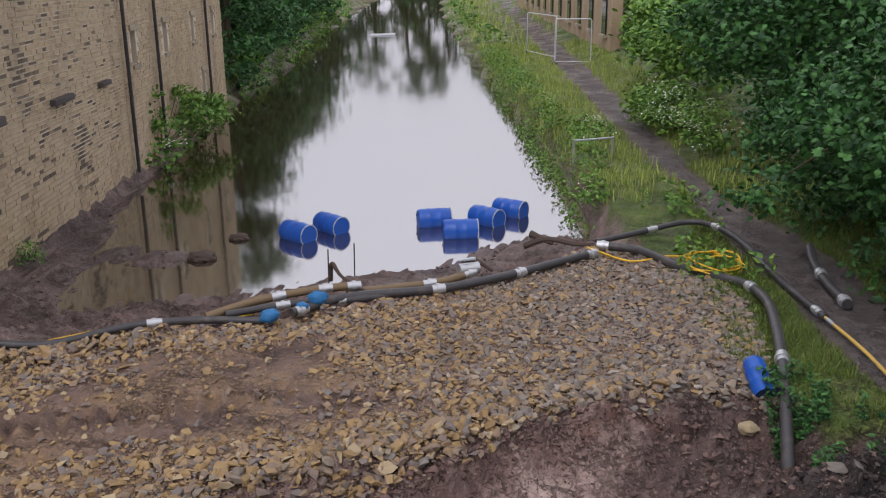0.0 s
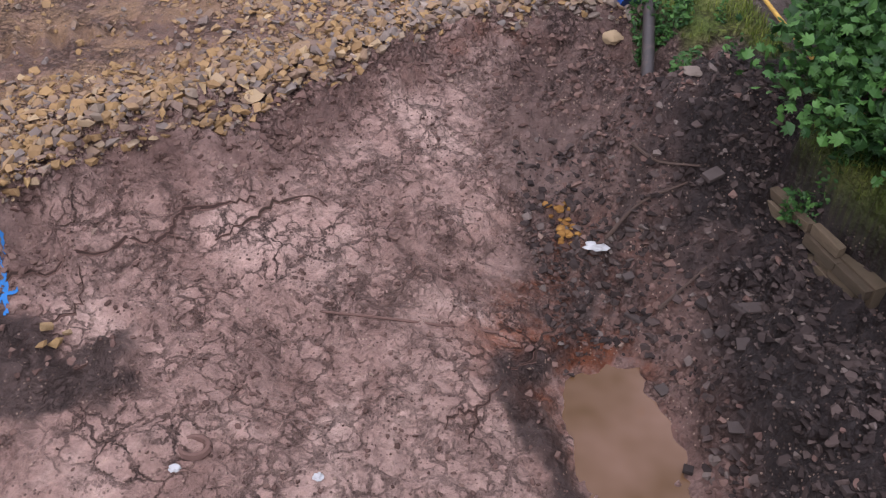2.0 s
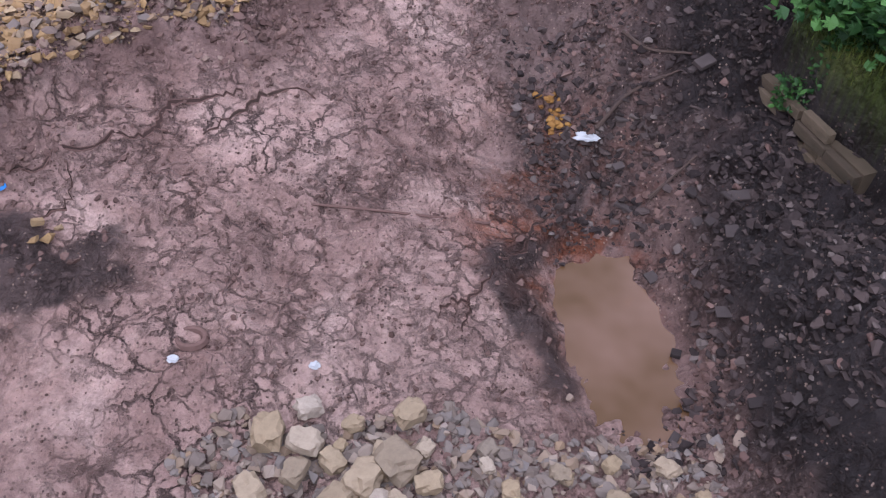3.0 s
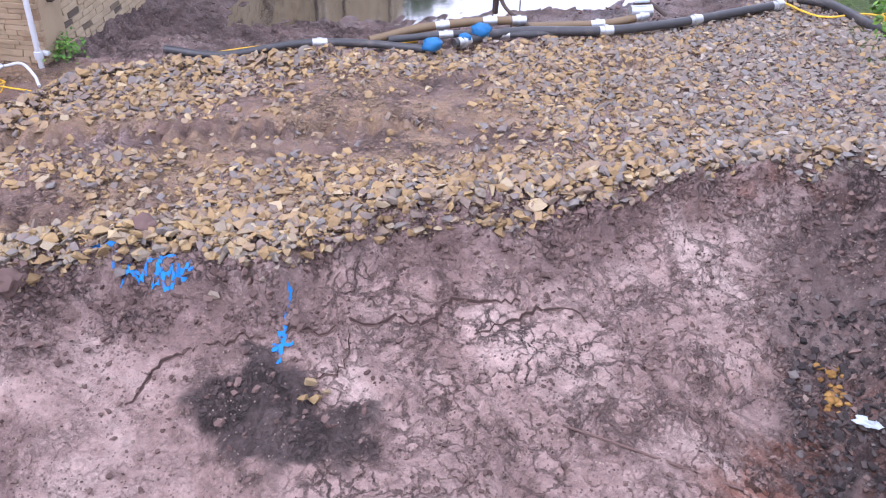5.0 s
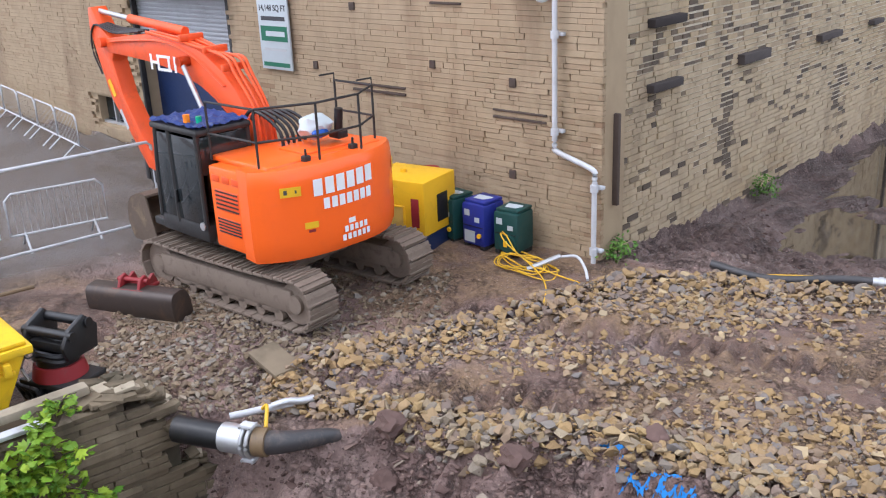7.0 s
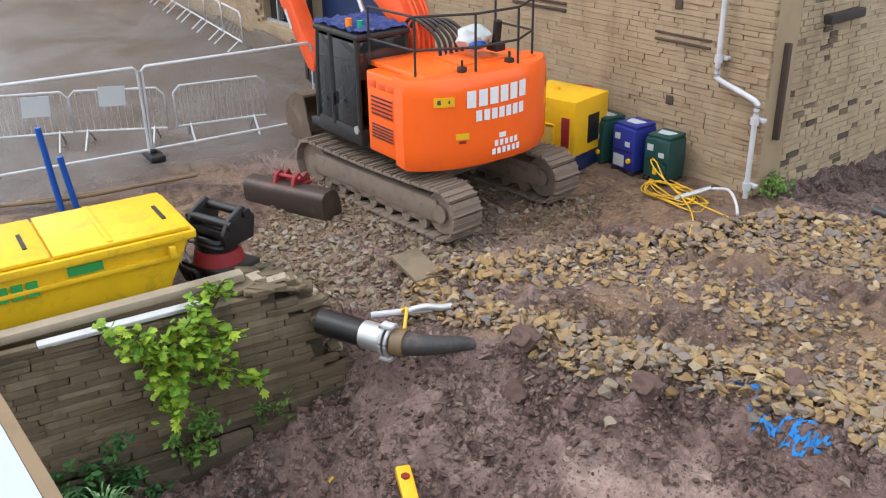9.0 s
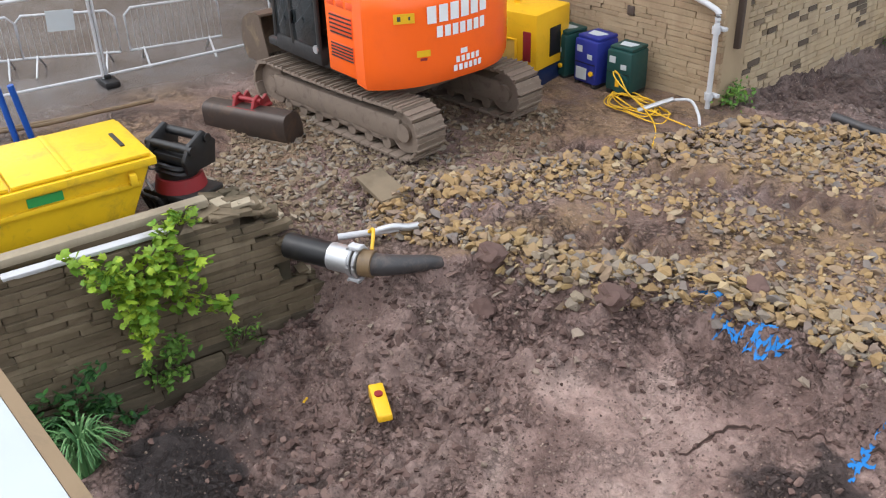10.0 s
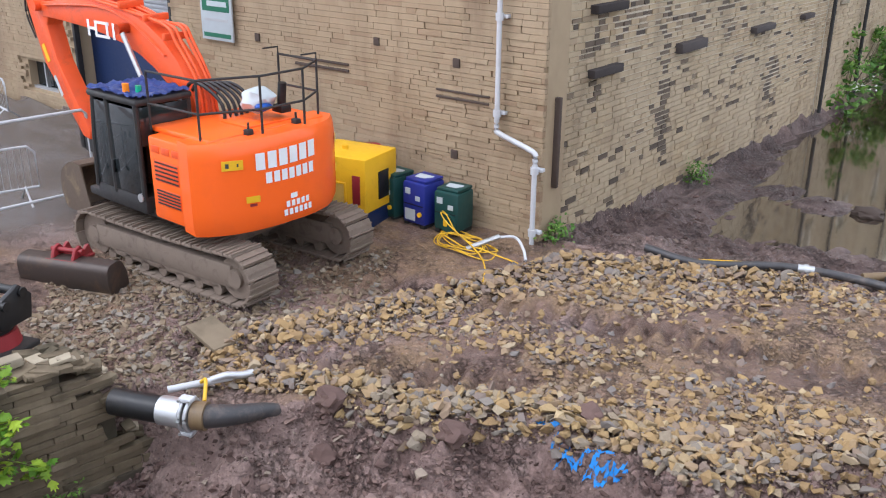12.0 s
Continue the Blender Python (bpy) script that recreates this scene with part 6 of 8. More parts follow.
# large black pipe with its clamp, and the small pale pipe beside it
bp = thing("outlet_pipe", pose(-7.70, 3.12, 0.06, 0, 0, 34) @ Matrix.Scale(0.8, 4), "large black outlet pipe with a bolted steel coupling", "pipe")
part("pipe", add_cyl(bm_new(), (-0.95, -0.03, 0.03), (-0.2, 0, 0.0), 0.165, seg=28), M_BLACK, bp)
part("pipe_tail", add_tube(bm_new(), [(0.14, 0.0, 0.0), (0.36, 0.09, -0.02), (0.58, 0.26, -0.05), (0.78, 0.48, -0.10), (0.90, 0.68, -0.20)], lambda t: 0.155 - 0.075 * t, 20), M_HOSE, bp, "grey-black tapered hose tail")
cl = part("coupling", add_cyl(bm_new(), (-0.32, 0, 0.0), (0.02, 0, 0.0), 0.176, seg=28), M_GALV, bp, "galvanised coupling sleeve")
part("sleeve", add_cyl(bm_new(), (0.10, 0, 0.0), (0.26, 0.02, 0.0), 0.17, seg=28), M_HOSE_BROWN, cl, "mud-stained sleeve")
for x in (0.0, 0.08):
    part("clamp_ring", add_tube(bm_new(), [(x, 0.185 * math.cos(a), 0.185 * math.sin(a)) for a in [k * math.pi / 12 for k in range(25)]], 0.026, 8, 0), M_GALV, cl)
for y, z in ((-0.02, 0.215), (-0.06, -0.205)):
    part("clamp_lug", add_box(bm_new(), (0.04, y, z), (0.17, 0.12, 0.06), bevel=0.02), M_WHITE_PIPE, cl)
    for x in (-0.03, 0.11):
        part("bolt", add_cyl(bm_new(), (x, y - 0.08, z), (x, y + 0.08, z), 0.018, seg=8), M_GALV, cl)
# flat dark disc on the closed end, for the darkness inside the pipe
bm = bm_new()
bmesh.ops.create_circle(bm, cap_ends=True, segments=24, radius=0.145, matrix=Matrix.Translation((-0.953, -0.03, 0.03)) @ Matrix.Rotation(radians(90), 4, "Y"))
part("bore", bm, M_RUBBER, bp)
pale = thing("pale_pipe", pose(-8.28, 3.20, 0.03), "pale plastic pipe lying beside the outlet pipe", "pipe")
part("pipe", add_cyl(bm_new(), (0, 0, 0), (0.2, 0.6, 0.02), 0.036, seg=12), M_WHITE_PIPE, pale)
part("pipe_end", add_tube(bm_new(), [(0.13, 0.40, 0.02), (0.19, 0.55, 0.05), (0.24, 0.68, 0.03), (0.27, 0.80, 0.03)], 0.041, 10), M_GALV, pale)
cable("strap", [(-8.16, 3.5, 0.06), (-8.1, 3.52, 0.11), (-8.02, 3.48, 0.08), (-7.9, 3.4, 0.0)], 0.02, M_CABLE, "yellow strap round the pale pipe")
bm = add_box(bm_new(), (0, 0, 0), (0.60, 0.34, 0.06), bevel=0.012)
sl = solo("stone_slab", bm, M_RETWALL, "flat tan stone slab lying on the rubble", "slab")
sl.matrix_world = pose(-9.02, 4.08, 0.08, 5, 7, 3)
# the yellow wedge of plastic in the mud
tooth = thing("yellow_tool", pose(-6.62, 2.80, ground_z(-6.62, 2.80) + 0.06, 0, 0, -14) @ Matrix.Scale(0.74, 4), "yellow plastic tooth cover with a round red mark in the mud", "tool")
part("shell", add_prism(bm_new(), [(-0.30, 0.0), (0.30, 0.0), (0.28, 0.09), (-0.26, 0.18), (-0.30, 0.14)], Matrix.Identity(4), 0.19, 0.02), M_YELLOW, tooth)
part("round_mark", add_cyl(bm_new(), (-0.08, 0, 0.14), (-0.08, 0, 0.166), 0.055, seg=16), M_RED, tooth)
cable("yellow_stick", [(-7.35, 2.35, ground_z(-7.35, 2.35) + 0.05), (-7.25, 2.28, ground_z(-7.25, 2.28) + 0.06)], 0.012, M_CABLE, "short yellow stick in the mud")
# ---- hoses and pumps along the mud bank
def hose(name, pts, r, mat, label, joints=(), lift=0.02):
    """A hose laid on the ground through (x, y[, z]) points, with metal couplings at some of them."""
    p3 = [Vector((q[0], q[1], q[2] if len(q) > 2 else max(ground_z(q[0], q[1]), WATER_Z) + r + lift)) for q in pts]
    ob = thing(name, Matrix.Translation(p3[0]), label, "hose", "pump hoses")
    line = smooth_line(p3, 6)
    part("tube", _local(add_tube(bm_new(), p3, r, 10), p3[0]), mat, ob)
    for j in joints:
        i = max(1, min(len(line) - 2, int(j * (len(line) - 1))))
        d = (line[i + 1] - line[i - 1]).normalized()
        bm = add_cyl(bm_new(), line[i] - d * 0.10, line[i] + d * 0.10, r * 1.07, seg=14)
        add_cyl(bm, line[i] - d * 0.03, line[i] + d * 0.025, r * 1.3, seg=14)
        part("coupling", _local(bm, p3[0]), M_GALV, ob, "galvanised hose coupling")
    return ob


def _local(bm, o):
    bm.transform(Matrix.Translation(-Vector(o)))
    return bm


hose("suction_hose", [(-7.6, 9.75), (-6.9, 10.0), (-6.09, 10.62), (-5.33, 11.05), (-4.5, 11.25)], 0.055, M_HOSE, "black suction hose on the mud bank", (0.62,))
hose("suction_hose", [(-4.1, 11.35, 0.14), (-3.5, 12.1, 0.13), (-2.3, 12.65, 0.12), (-1.34, 13.42, 0.12), (-0.5, 14.3, 0.12), (-0.05, 14.75, 0.12)], 0.065, M_HOSE, "thick grey hose along the edge of the stone causeway", (0.02, 0.42, 0.66, 0.98))
hose("suction_hose", [(-5.25, 11.12, 0.10), (-4.7, 11.7, 0.16), (-3.98, 12.15, 0.2), (-3.4, 12.42, 0.2)], 0.06, M_HOSE_BROWN, "mud-stained hose leading to a pump", (0.45, 0.75, 0.97))
hose("suction_hose", [(-3.6, 12.35, 0.10), (-2.9, 12.75, 0.08), (-2.3, 13.05, 0.10), (-1.85, 13.35, 0.18)], 0.06, M_HOSE_BROWN, "mud-stained hose beside the thick hose", (0.6, 0.95))
hose("suction_hose", [(-5.0, 11.2, 0.12), (-4.2, 11.75, 0.12), (-3.3, 12.15, 0.1), (-2.2, 12.85, 0.1)], 0.05, M_HOSE, "narrow grey hose between the others", (0.3, 0.6))
hose("delivery_hose", [(-0.05, 15.1, 0.15), (0.64, 14.86, 0.16), (1.22, 14.08, 0.17), (1.76, 13.58, 0.2), (2.12, 13.2, 0.22), (2.27, 12.4, 0.28), (2.25, 11.5, 0.26), (2.18, 10.6, 0.22), (2.10, 9.8, 0.04), (2.03, 9.1, -0.22), (1.98, 8.55, -0.50)], 0.07, M_HOSE, "thick dark hose curving down the bank into the drained bed", (0.0, 0.42, 0.70, 0.985))
hose("delivery_hose", [(-0.05, 15.2, 0.17), (0.76, 15.86, 0.2), (1.45, 16.25, 0.28), (1.9, 16.05, 0.30), (2.3, 15.2, 0.26), (2.62, 13.5, 0.22), (2.97, 12.1, 0.2)], 0.05, M_HOSE, "dark hose crossing the grass to the towpath", (0.22, 0.55, 0.98))
hose("yellow_hose", [(2.97, 12.1, 0.2), (3.17, 11.2, 0.2), (3.27, 10.55, 0.2), (3.4, 9.3, 0.2), (3.65, 7.6, 0.2), (3.95, 6.2, 0.2)], 0.024, M_YELLOW_PIPE, "pale yellow hose along the towpath", (0.02,))
hose("spare_hose", [(3.30, 14.9, 0.32), (3.24, 14.2, 0.26), (3.28, 13.4, 0.22), (3.36, 12.6, 0.22)], 0.07, M_HOSE, "loose grey hose end lying on the towpath", (0.96, 0.5))
for k, pts in enumerate([[(-7.2, 9.9), (-6.2, 10.7), (-5.4, 11.2), (-4.7, 11.5)], [(-6.6, 10.3), (-5.9, 10.75), (-5.2, 11.3), (-4.6, 12.0)], [(-0.2, 15.0), (0.5, 14.5), (1.1, 14.55), (1.6, 14.2)], [(-4.2, 12.0), (-3.0, 12.7), (-1.9, 13.3)]]):
    cable("cable", [(x, y, ground_z(x, y) + 0.05 + 0.02 * k) for x, y in pts], 0.016, M_CABLE, "yellow cable beside the hoses", "yellow cables")
rng = random.Random(8)
for k in range(4):
    pts = [(1.75 + 0.42 * math.cos(t + k) + rng.uniform(-0.06, 0.06), 14.1 + 0.45 * math.sin(t + k) + rng.uniform(-0.06, 0.06), 0.22 + 0.03 * k + 0.03 * math.sin(2 * t)) for t in [j * 0.6 for j in range(12)]]
    cable("cable_coil", pts, 0.014, M_CABLE, "tangle of yellow cable on the grass", "yellow cables")


def layflat(x, y, z, r, label):
    bm = blob_bm((0, 0, 0), (r, r * 0.8, r * 0.75), int(x * 7), 0.25)
    ob = solo("pump_sleeve", bm, M_BLUE_LAYFLAT, label, "pump", "blue pump ends")
    ob.matrix_world = pose(x, y, z, 0, 0, 35)


layflat(-4.32, 11.1, 0.18, 0.13, "blue fabric sleeve over a hose end")
layflat(-3.85, 11.75, 0.22, 0.14, "blue fabric sleeve over a hose coupling")
layflat(-4.0, 11.5, 0.18, 0.09, "small blue fabric sleeve over a valve")
pump = thing("valve", pose(-1.95, 13.35, 0.12, 0, 0, 30), "white and grey hose valve on the mud", "valve")
part("body", add_cyl(bm_new(), (-0.16, 0, 0.1), (0.16, 0, 0.1), 0.09, seg=14), M_GALV, pump)
part("handle", add_box(bm_new(), (0, 0, 0.25), (0.22, 0.05, 0.04), bevel=0.01), M_WHITE, pump)
for pts, r in (([(-3.95, 12.7, 0.15), (-3.88, 12.6, 0.45), (-3.7, 12.5, 0.28), (-3.2, 12.3, 0.1)], 0.04), ([(-2.1, 13.75, 0.15), (-1.9, 13.6, 0.28), (-1.6, 13.5, 0.15)], 0.05), ([(-1.3, 15.65, -0.1), (-0.9, 15.6, 0.06), (-0.4, 15.5, 0.02), (0.0, 15.3, 0.1)], 0.06), ([(-1.2, 15.75, 0.1), (-0.8, 15.55, 0.0)], 0.07)):
    solo("driftwood", add_tube(bm_new(), pts, lambda t, r=r: r * (1 - 0.5 * t), 7), M_WOOD_DARK, "dark broken branch on the muddy shore", "branch", "driftwood")
for x, y, r in ((-7.2, 15.3, 0.22), (-7.0, 16.6, 0.16)):
    bm = blob_bm((x, y, WATER_Z + 0.02), (r * 1.3, r, r * 0.5), 4, 0.4)
    solo("lump", bm, M_WOOD_DARK, "dark lump showing above the water", "debris", "lumps in the water")
for x, y in ((-4.55, 14.5), (-4.2, 14.9)):
    solo("stake", add_cyl(bm_new(), (x, y, -1.0), (x + 0.02, y, 0.05), 0.012, seg=6), M_STEEL_DARK, "thin upright stake in the water", "stake", "stakes")


# blue drums
def drum(m, label, open_end=False):
    ob = thing("plastic_drum", m, label, "drum", "floating blue drums")
    r, L = 0.285, 0.88
    prof = [(-L / 2, 0.0), (-L / 2, r * 0.88), (-L / 2 + 0.04, r * 0.97), (-L / 2 + 0.10, r), (-0.18, r), (-0.16, r * 1.035), (-0.12, r * 1.035), (-0.10, r), (0.10, r), (0.12, r * 1.035), (0.16, r * 1.035), (0.18, r), (L / 2 - 0.12, r), (L / 2 - 0.06, r * 0.96), (L / 2, r * 0.93)]
    bm = bm_new()
    rings = []
    for x, rr in prof:
        rings.append([bm.verts.new((x, max(rr, 0.001) * math.cos(a), max(rr, 0.001) * math.sin(a))) for a in [k * math.pi / 14 for k in range(28)]])
    for a, b in zip(rings, rings[1:]):
        for k in range(28):
            bm.faces.new((a[k], a[(k + 1) % 28], b[(k + 1) % 28], b[k]))
    bmesh.ops.recalc_face_normals(bm, faces=bm.faces)
    body = part("body", bm, M_BLUE, ob)
    if open_end:
        # the open end is a solid plug; darker blue gives the inside its shade
        part("lining", add_cyl(bm_new(), (0.0, 0, 0), (L / 2 - 0.01, 0, 0), r * 0.9, seg=28), M_BLUE_DARK, ob)
    else:
        part("lid", add_cyl(bm_new(), (L / 2 - 0.02, 0, 0), (L / 2 + 0.012, 0, 0), r * 0.90, seg=28), M_BLUE, body)
        part("clamp_ring", add_tube(bm_new(), [((L / 2), r * 0.97 * math.cos(a), r * 0.97 * math.sin(a)) for a in [k * math.pi / 10 for k in range(21)]], 0.016, 6, 0), M_GALV, body, "pale clamping ring")
    part("bung", add_cyl(bm_new(), (-L / 2 - 0.02, 0.14, 0.1), (-L / 2 + 0.01, 0.14, 0.1), 0.035, seg=10), M_BLUE_DARK, body)
    return ob


for x, y, turn, tip in ((-5.84, 16.75, -30, 0), (-5.36, 17.42, -34, 0), (-3.37, 18.13, 20, 0), (-2.71, 17.4, 14, 0), (-2.33, 18.42, -32, 0), (-1.91, 19.11, -24, 0)):
    drum(pose(x, y, WATER_Z + 0.13, 0, tip, turn) @ Matrix.Scale(1 / SITE, 4), "blue plastic drum floating on its side in the canal")
b = drum(pose(1.87, 10.18, 0.13, 0, 16, -82) @ Matrix.Diagonal((0.66, 0.46, 0.46, 1)), "blue plastic tub lying at the end of the stones", True)
tagged(b, group="")
b.name = "plastic_tub"
bm = blob_bm((0, 0, 0), (0.11, 0.09, 0.075), 6, 0.3)
ob = solo("boulder", bm, M_ROCK, "single pale yellow boulder below the blue tub", "rock")
ob.matrix_world = pose(1.72, 9.72, ground_z(1.72, 9.72) + 0.07)

# blue spray marks on the mud: short strokes lying on the surface
def stroke(pts, w, seed):
    bm = bm_new()
    rg = random.Random(seed)
    line = smooth_line([(x, y, 0) for x, y in pts], 8)
    last = None
    for i, p in enumerate(line):
        d = (line[min(i + 1, len(line) - 1)] - line[max(i - 1, 0)]).normalized()
        sd = Vector((-d.y, d.x, 0)) * w * rg.uniform(0.15, 1.2)
        pr = []
        for q in (p + sd, p - sd):
            q = q + Vector((rg.uniform(-0.012, 0.012), rg.uniform(-0.012, 0.012), 0))
            pr.append(bm.verts.new((q.x, q.y, ground_z(q.x, q.y) + 0.016)))
        if last:
            bm.faces.new((last[0], last[1], pr[1], pr[0]))
        last = pr
    return bm


marks = [[(-3.74, 5.98), (-3.70, 5.84), (-3.64, 5.66), (-3.60, 5.52), (-3.57, 5.37)], [(-3.68, 5.50), (-3.60, 5.54), (-3.53, 5.60)], [(-3.66, 5.44), (-3.6, 5.53), (-3.66, 5.60)]]
rg = random.Random(71)
for x0, x1, y0, n in ((-5.52, -5.08, 5.66, 7), (-4.99, -4.56, 5.70, 7)):
    for k in range(n):   # loops and dabs sprayed close together
        cx, cy, a = rg.uniform(x0, x1), y0 + rg.uniform(-0.07, 0.09), rg.uniform(0, 3.1)
        marks.append([(cx + 0.10 * math.cos(a + t) * rg.uniform(0.6, 1.2), cy + 0.06 * math.sin(a + 1.4 * t) * rg.uniform(0.6, 1.2)) for t in (0.0, 0.9, 1.9, 2.8)])
for k, pts in enumerate(marks):
    solo("spray_mark", stroke(pts, 0.018, k), M_BLUESPRAY, "rough blue spray-painted mark on the mud", "paint mark", "blue spray marks", smooth=False)


# long cracks in the silt: a raised lip, the cleft's shadow laid as a dark strip
def cleft(pts, w, seed):
    bm = bm_new()
    rg = random.Random(seed)
    line = smooth_line([(x, y, 0) for x, y in pts], 6)
    rows = []
    for i, p in enumerate(line):
        d = (line[min(i + 1, len(line) - 1)] - line[max(i - 1, 0)]).normalized()
        sd = Vector((-d.y, d.x, 0))
        t = i / (len(line) - 1)
        ww = w * 0.7 * (0.3 + math.sin(math.pi * t)) * rg.uniform(0.2, 1.25)
        j = sd * rg.uniform(-0.028, 0.028)
        rows.append([bm.verts.new((q.x, q.y, ground_z(q.x, q.y) + dz)) for q, dz in ((p + j + sd * ww * 1.9, -0.012), (p + j + sd * ww, 0.018), (p + j + sd * ww * 0.85, 0.010), (p + j - sd * ww * 0.8, 0.010), (p + j - sd * ww * 1.3, -0.006))])
    for a, b in zip(rows, rows[1:]):
        for k in range(4):
            f = bm.faces.new((a[k], a[k + 1], b[k + 1], b[k]))
            # the third strip carries the crack's shadow as dark colour
            f.material_index = 1 if k in (2,) else 0
    me = bpy.data.meshes.new("mud_crack")
    bm.to_mesh(me)
    bm.free()
    me.materials.append(M_MUDLIP)
    me.materials.append(M_CRACK_SHADE)
    return tagged(new("mud_crack", me), "long crack in the drying silt, its shadow a dark strip", "crack", "cracks in the silt", "structure")


M_CRACK_SHADE = stone_mat("cleft_shade", [(0, (0.035, 0.022, 0.018)), (1, (0.05, 0.03, 0.026))], False)
M_MUDLIP = stone_mat("mud_lip", [(0, (0.15, 0.098, 0.086)), (1, (0.19, 0.125, 0.11))], False, 0.4, 0.2)
for k, (pts, w) in enumerate([([(-4.57, 4.56), (-4.52, 4.9), (-4.39, 5.15), (-4.3, 5.22)], 0.020), ([(-4.22, 5.24), (-4.02, 5.42), (-3.77, 5.54)], 0.012), ([(-3.7, 5.58), (-3.32, 5.86), (-2.84, 6.29), (-2.6, 6.40), (-2.49, 6.54), (-2.40, 6.74), (-2.1, 6.86), (-1.85, 7.0)], 0.026), ([(-2.13, 6.5), (-1.85, 6.8), (-1.63, 6.99), (-1.2, 7.1)], 0.016), ([(-0.03, 4.84), (0.08, 5.0), (0.22, 5.06), (0.45, 5.35)], 0.018), ([(0.2, 4.75), (0.24, 5.0), (0.22, 5.06)], 0.014), ([(0.55, 5.6), (0.75, 5.75), (0.85, 6.1), (1.05, 6.3)], 0.02), ([(-3.1, 5.9), (-3.05, 5.6), (-3.2, 5.35)], 0.012)]):
    cleft(pts, w, k)

# litter in the bed
for x, y, c, nm, lab in ((1.40, 7.15, (0.12, 0.055, 0.04), "plastic_bag", "crumpled white plastic bag in the mud"), (-2.0, 4.27, (0.045, 0.04, 0.02), "white_litter", "torn scrap of white litter"), (-0.95, 4.32, (0.04, 0.035, 0.025), "white_litter", "pale pink stone in the mud")):
    ob = solo(nm, blob_bm((0, 0, 0), c, int(x * 9), 0.5), M_WHITE, lab, "litter")
    ob.matrix_world = pose(x, y, ground_z(x, y) + c[2] * 0.5)
ob = solo("flat_stone", blob_bm((0, 0, 0), (0.11, 0.08, 0.03), 12, 0.35), M_STONE_PIECE, "flat pale yellow stone on the dark mud", "stone")
ob.matrix_world = pose(2.29, 8.21, ground_z(2.29, 8.21) + 0.03, 8, 6, 20)
solo("buried_rod", add_tube(bm_new(), [(x, y, ground_z(x, y) + 0.012) for x, y in ((-1.11, 5.86), (-0.6, 5.90), (-0.1, 5.95), (0.44, 6.02))], 0.013, 7), M_MUDLIP, "mud-coated rod half buried in the cracked silt", "rod")
bm = bm_new()
for k in range(2):
    add_tube(bm, [(0.11 * math.cos(a), 0.09 * math.sin(a), 0.02 * k) for a in [j * math.pi / 8 for j in range(17)]], 0.03 - 0.008 * k, 8, 0)
ob = solo("ring", bm, M_MUDLIP, "mud-covered ring half sunk in the silt", "ring")
ob.matrix_world = pose(-1.90, 4.47, ground_z(-1.90, 4.47) + 0.015)
M_OCHRE = stone_mat("ochre_clay", [(0, (0.20, 0.10, 0.03)), (1, (0.36, 0.21, 0.06))], True, 0.4, 0.3)
rng = random.Random(30)
for k in range(26):
    x, y, r = 1.12 + rng.gauss(0, 0.06), 7.52 + rng.gauss(0, 0.14), rng.uniform(0.02, 0.05)
    ob = solo("ochre_lump", blob_bm((0, 0, 0), (r, r * 0.8, r * 0.7), k, 0.4, 2), M_OCHRE, "small lump of ochre clay on the mud", "clay", "lumps of ochre clay")
    ob.matrix_world = pose(x, y, ground_z(x, y) + r * 0.4)
rng = random.Random(31)
for k in range(70):
    x, y = 3.35 - 1.9 * rng.random() ** 1.6, rng.uniform(3.4, 8.0)
    if (x - CORNER.x) * ACROSS[0] + (y - CORNER.y) * ACROSS[1] > 10.6:
        continue
    bm = add_box(bm_new(), (0, 0, 0), (rng.uniform(0.06, 0.19), rng.uniform(0.05, 0.12), rng.uniform(0.02, 0.05)), bevel=0.006)
    ob = solo("slate", bm, M_SLATE, "broken grey slate in the dark mud", "slate", "broken slates")
    ob.matrix_world = pose(x, y, ground_z(x, y) + 0.02, rng.uniform(-14, 14), rng.uniform(-14, 14), rng.uniform(0, 180))
for pts in ([(1.5, 7.2), (1.8, 7.35), (2.2, 7.3)], [(1.75, 7.9), (1.95, 7.6), (2.3, 7.35)], [(1.9, 6.3), (2.3, 6.5)]):
    solo("branch", add_tube(bm_new(), [(x, y, ground_z(x, y) + 0.06) for x, y in pts], lambda t: 0.022 - 0.012 * t, 6), M_WOOD_DARK, "thin dead branch in the mud", "branch", "dead branches")


# ---- loose stone
def chunk_shapes(n, seed, flat=0.62):
    """A few angular stones: convex hulls of scattered points."""
    rg, res = random.Random(seed), []
    for _ in range(n):
        bm = bm_new()
        for _ in range(11):
            v = Vector((rg.gauss(0, 1), rg.gauss(0, 1), rg.gauss(0, 1))).normalized() * rg.uniform(0.8, 1.0)
            bm.verts.new((v.x, v.y * rg.uniform(0.7, 0.95), v.z * flat))
        bmesh.ops.convex_hull(bm, input=list(bm.verts))
        bmesh.ops.delete(bm, geom=[v for v in bm.verts if not v.link_faces], context="VERTS")
        bmesh.ops.triangulate(bm, faces=list(bm.faces))
        bm.verts.index_update()
        res.append((np.array([v.co[:] for v in bm.verts]), np.array([[v.index for v in f.verts] for f in bm.faces])))
        bm.free()
    return res


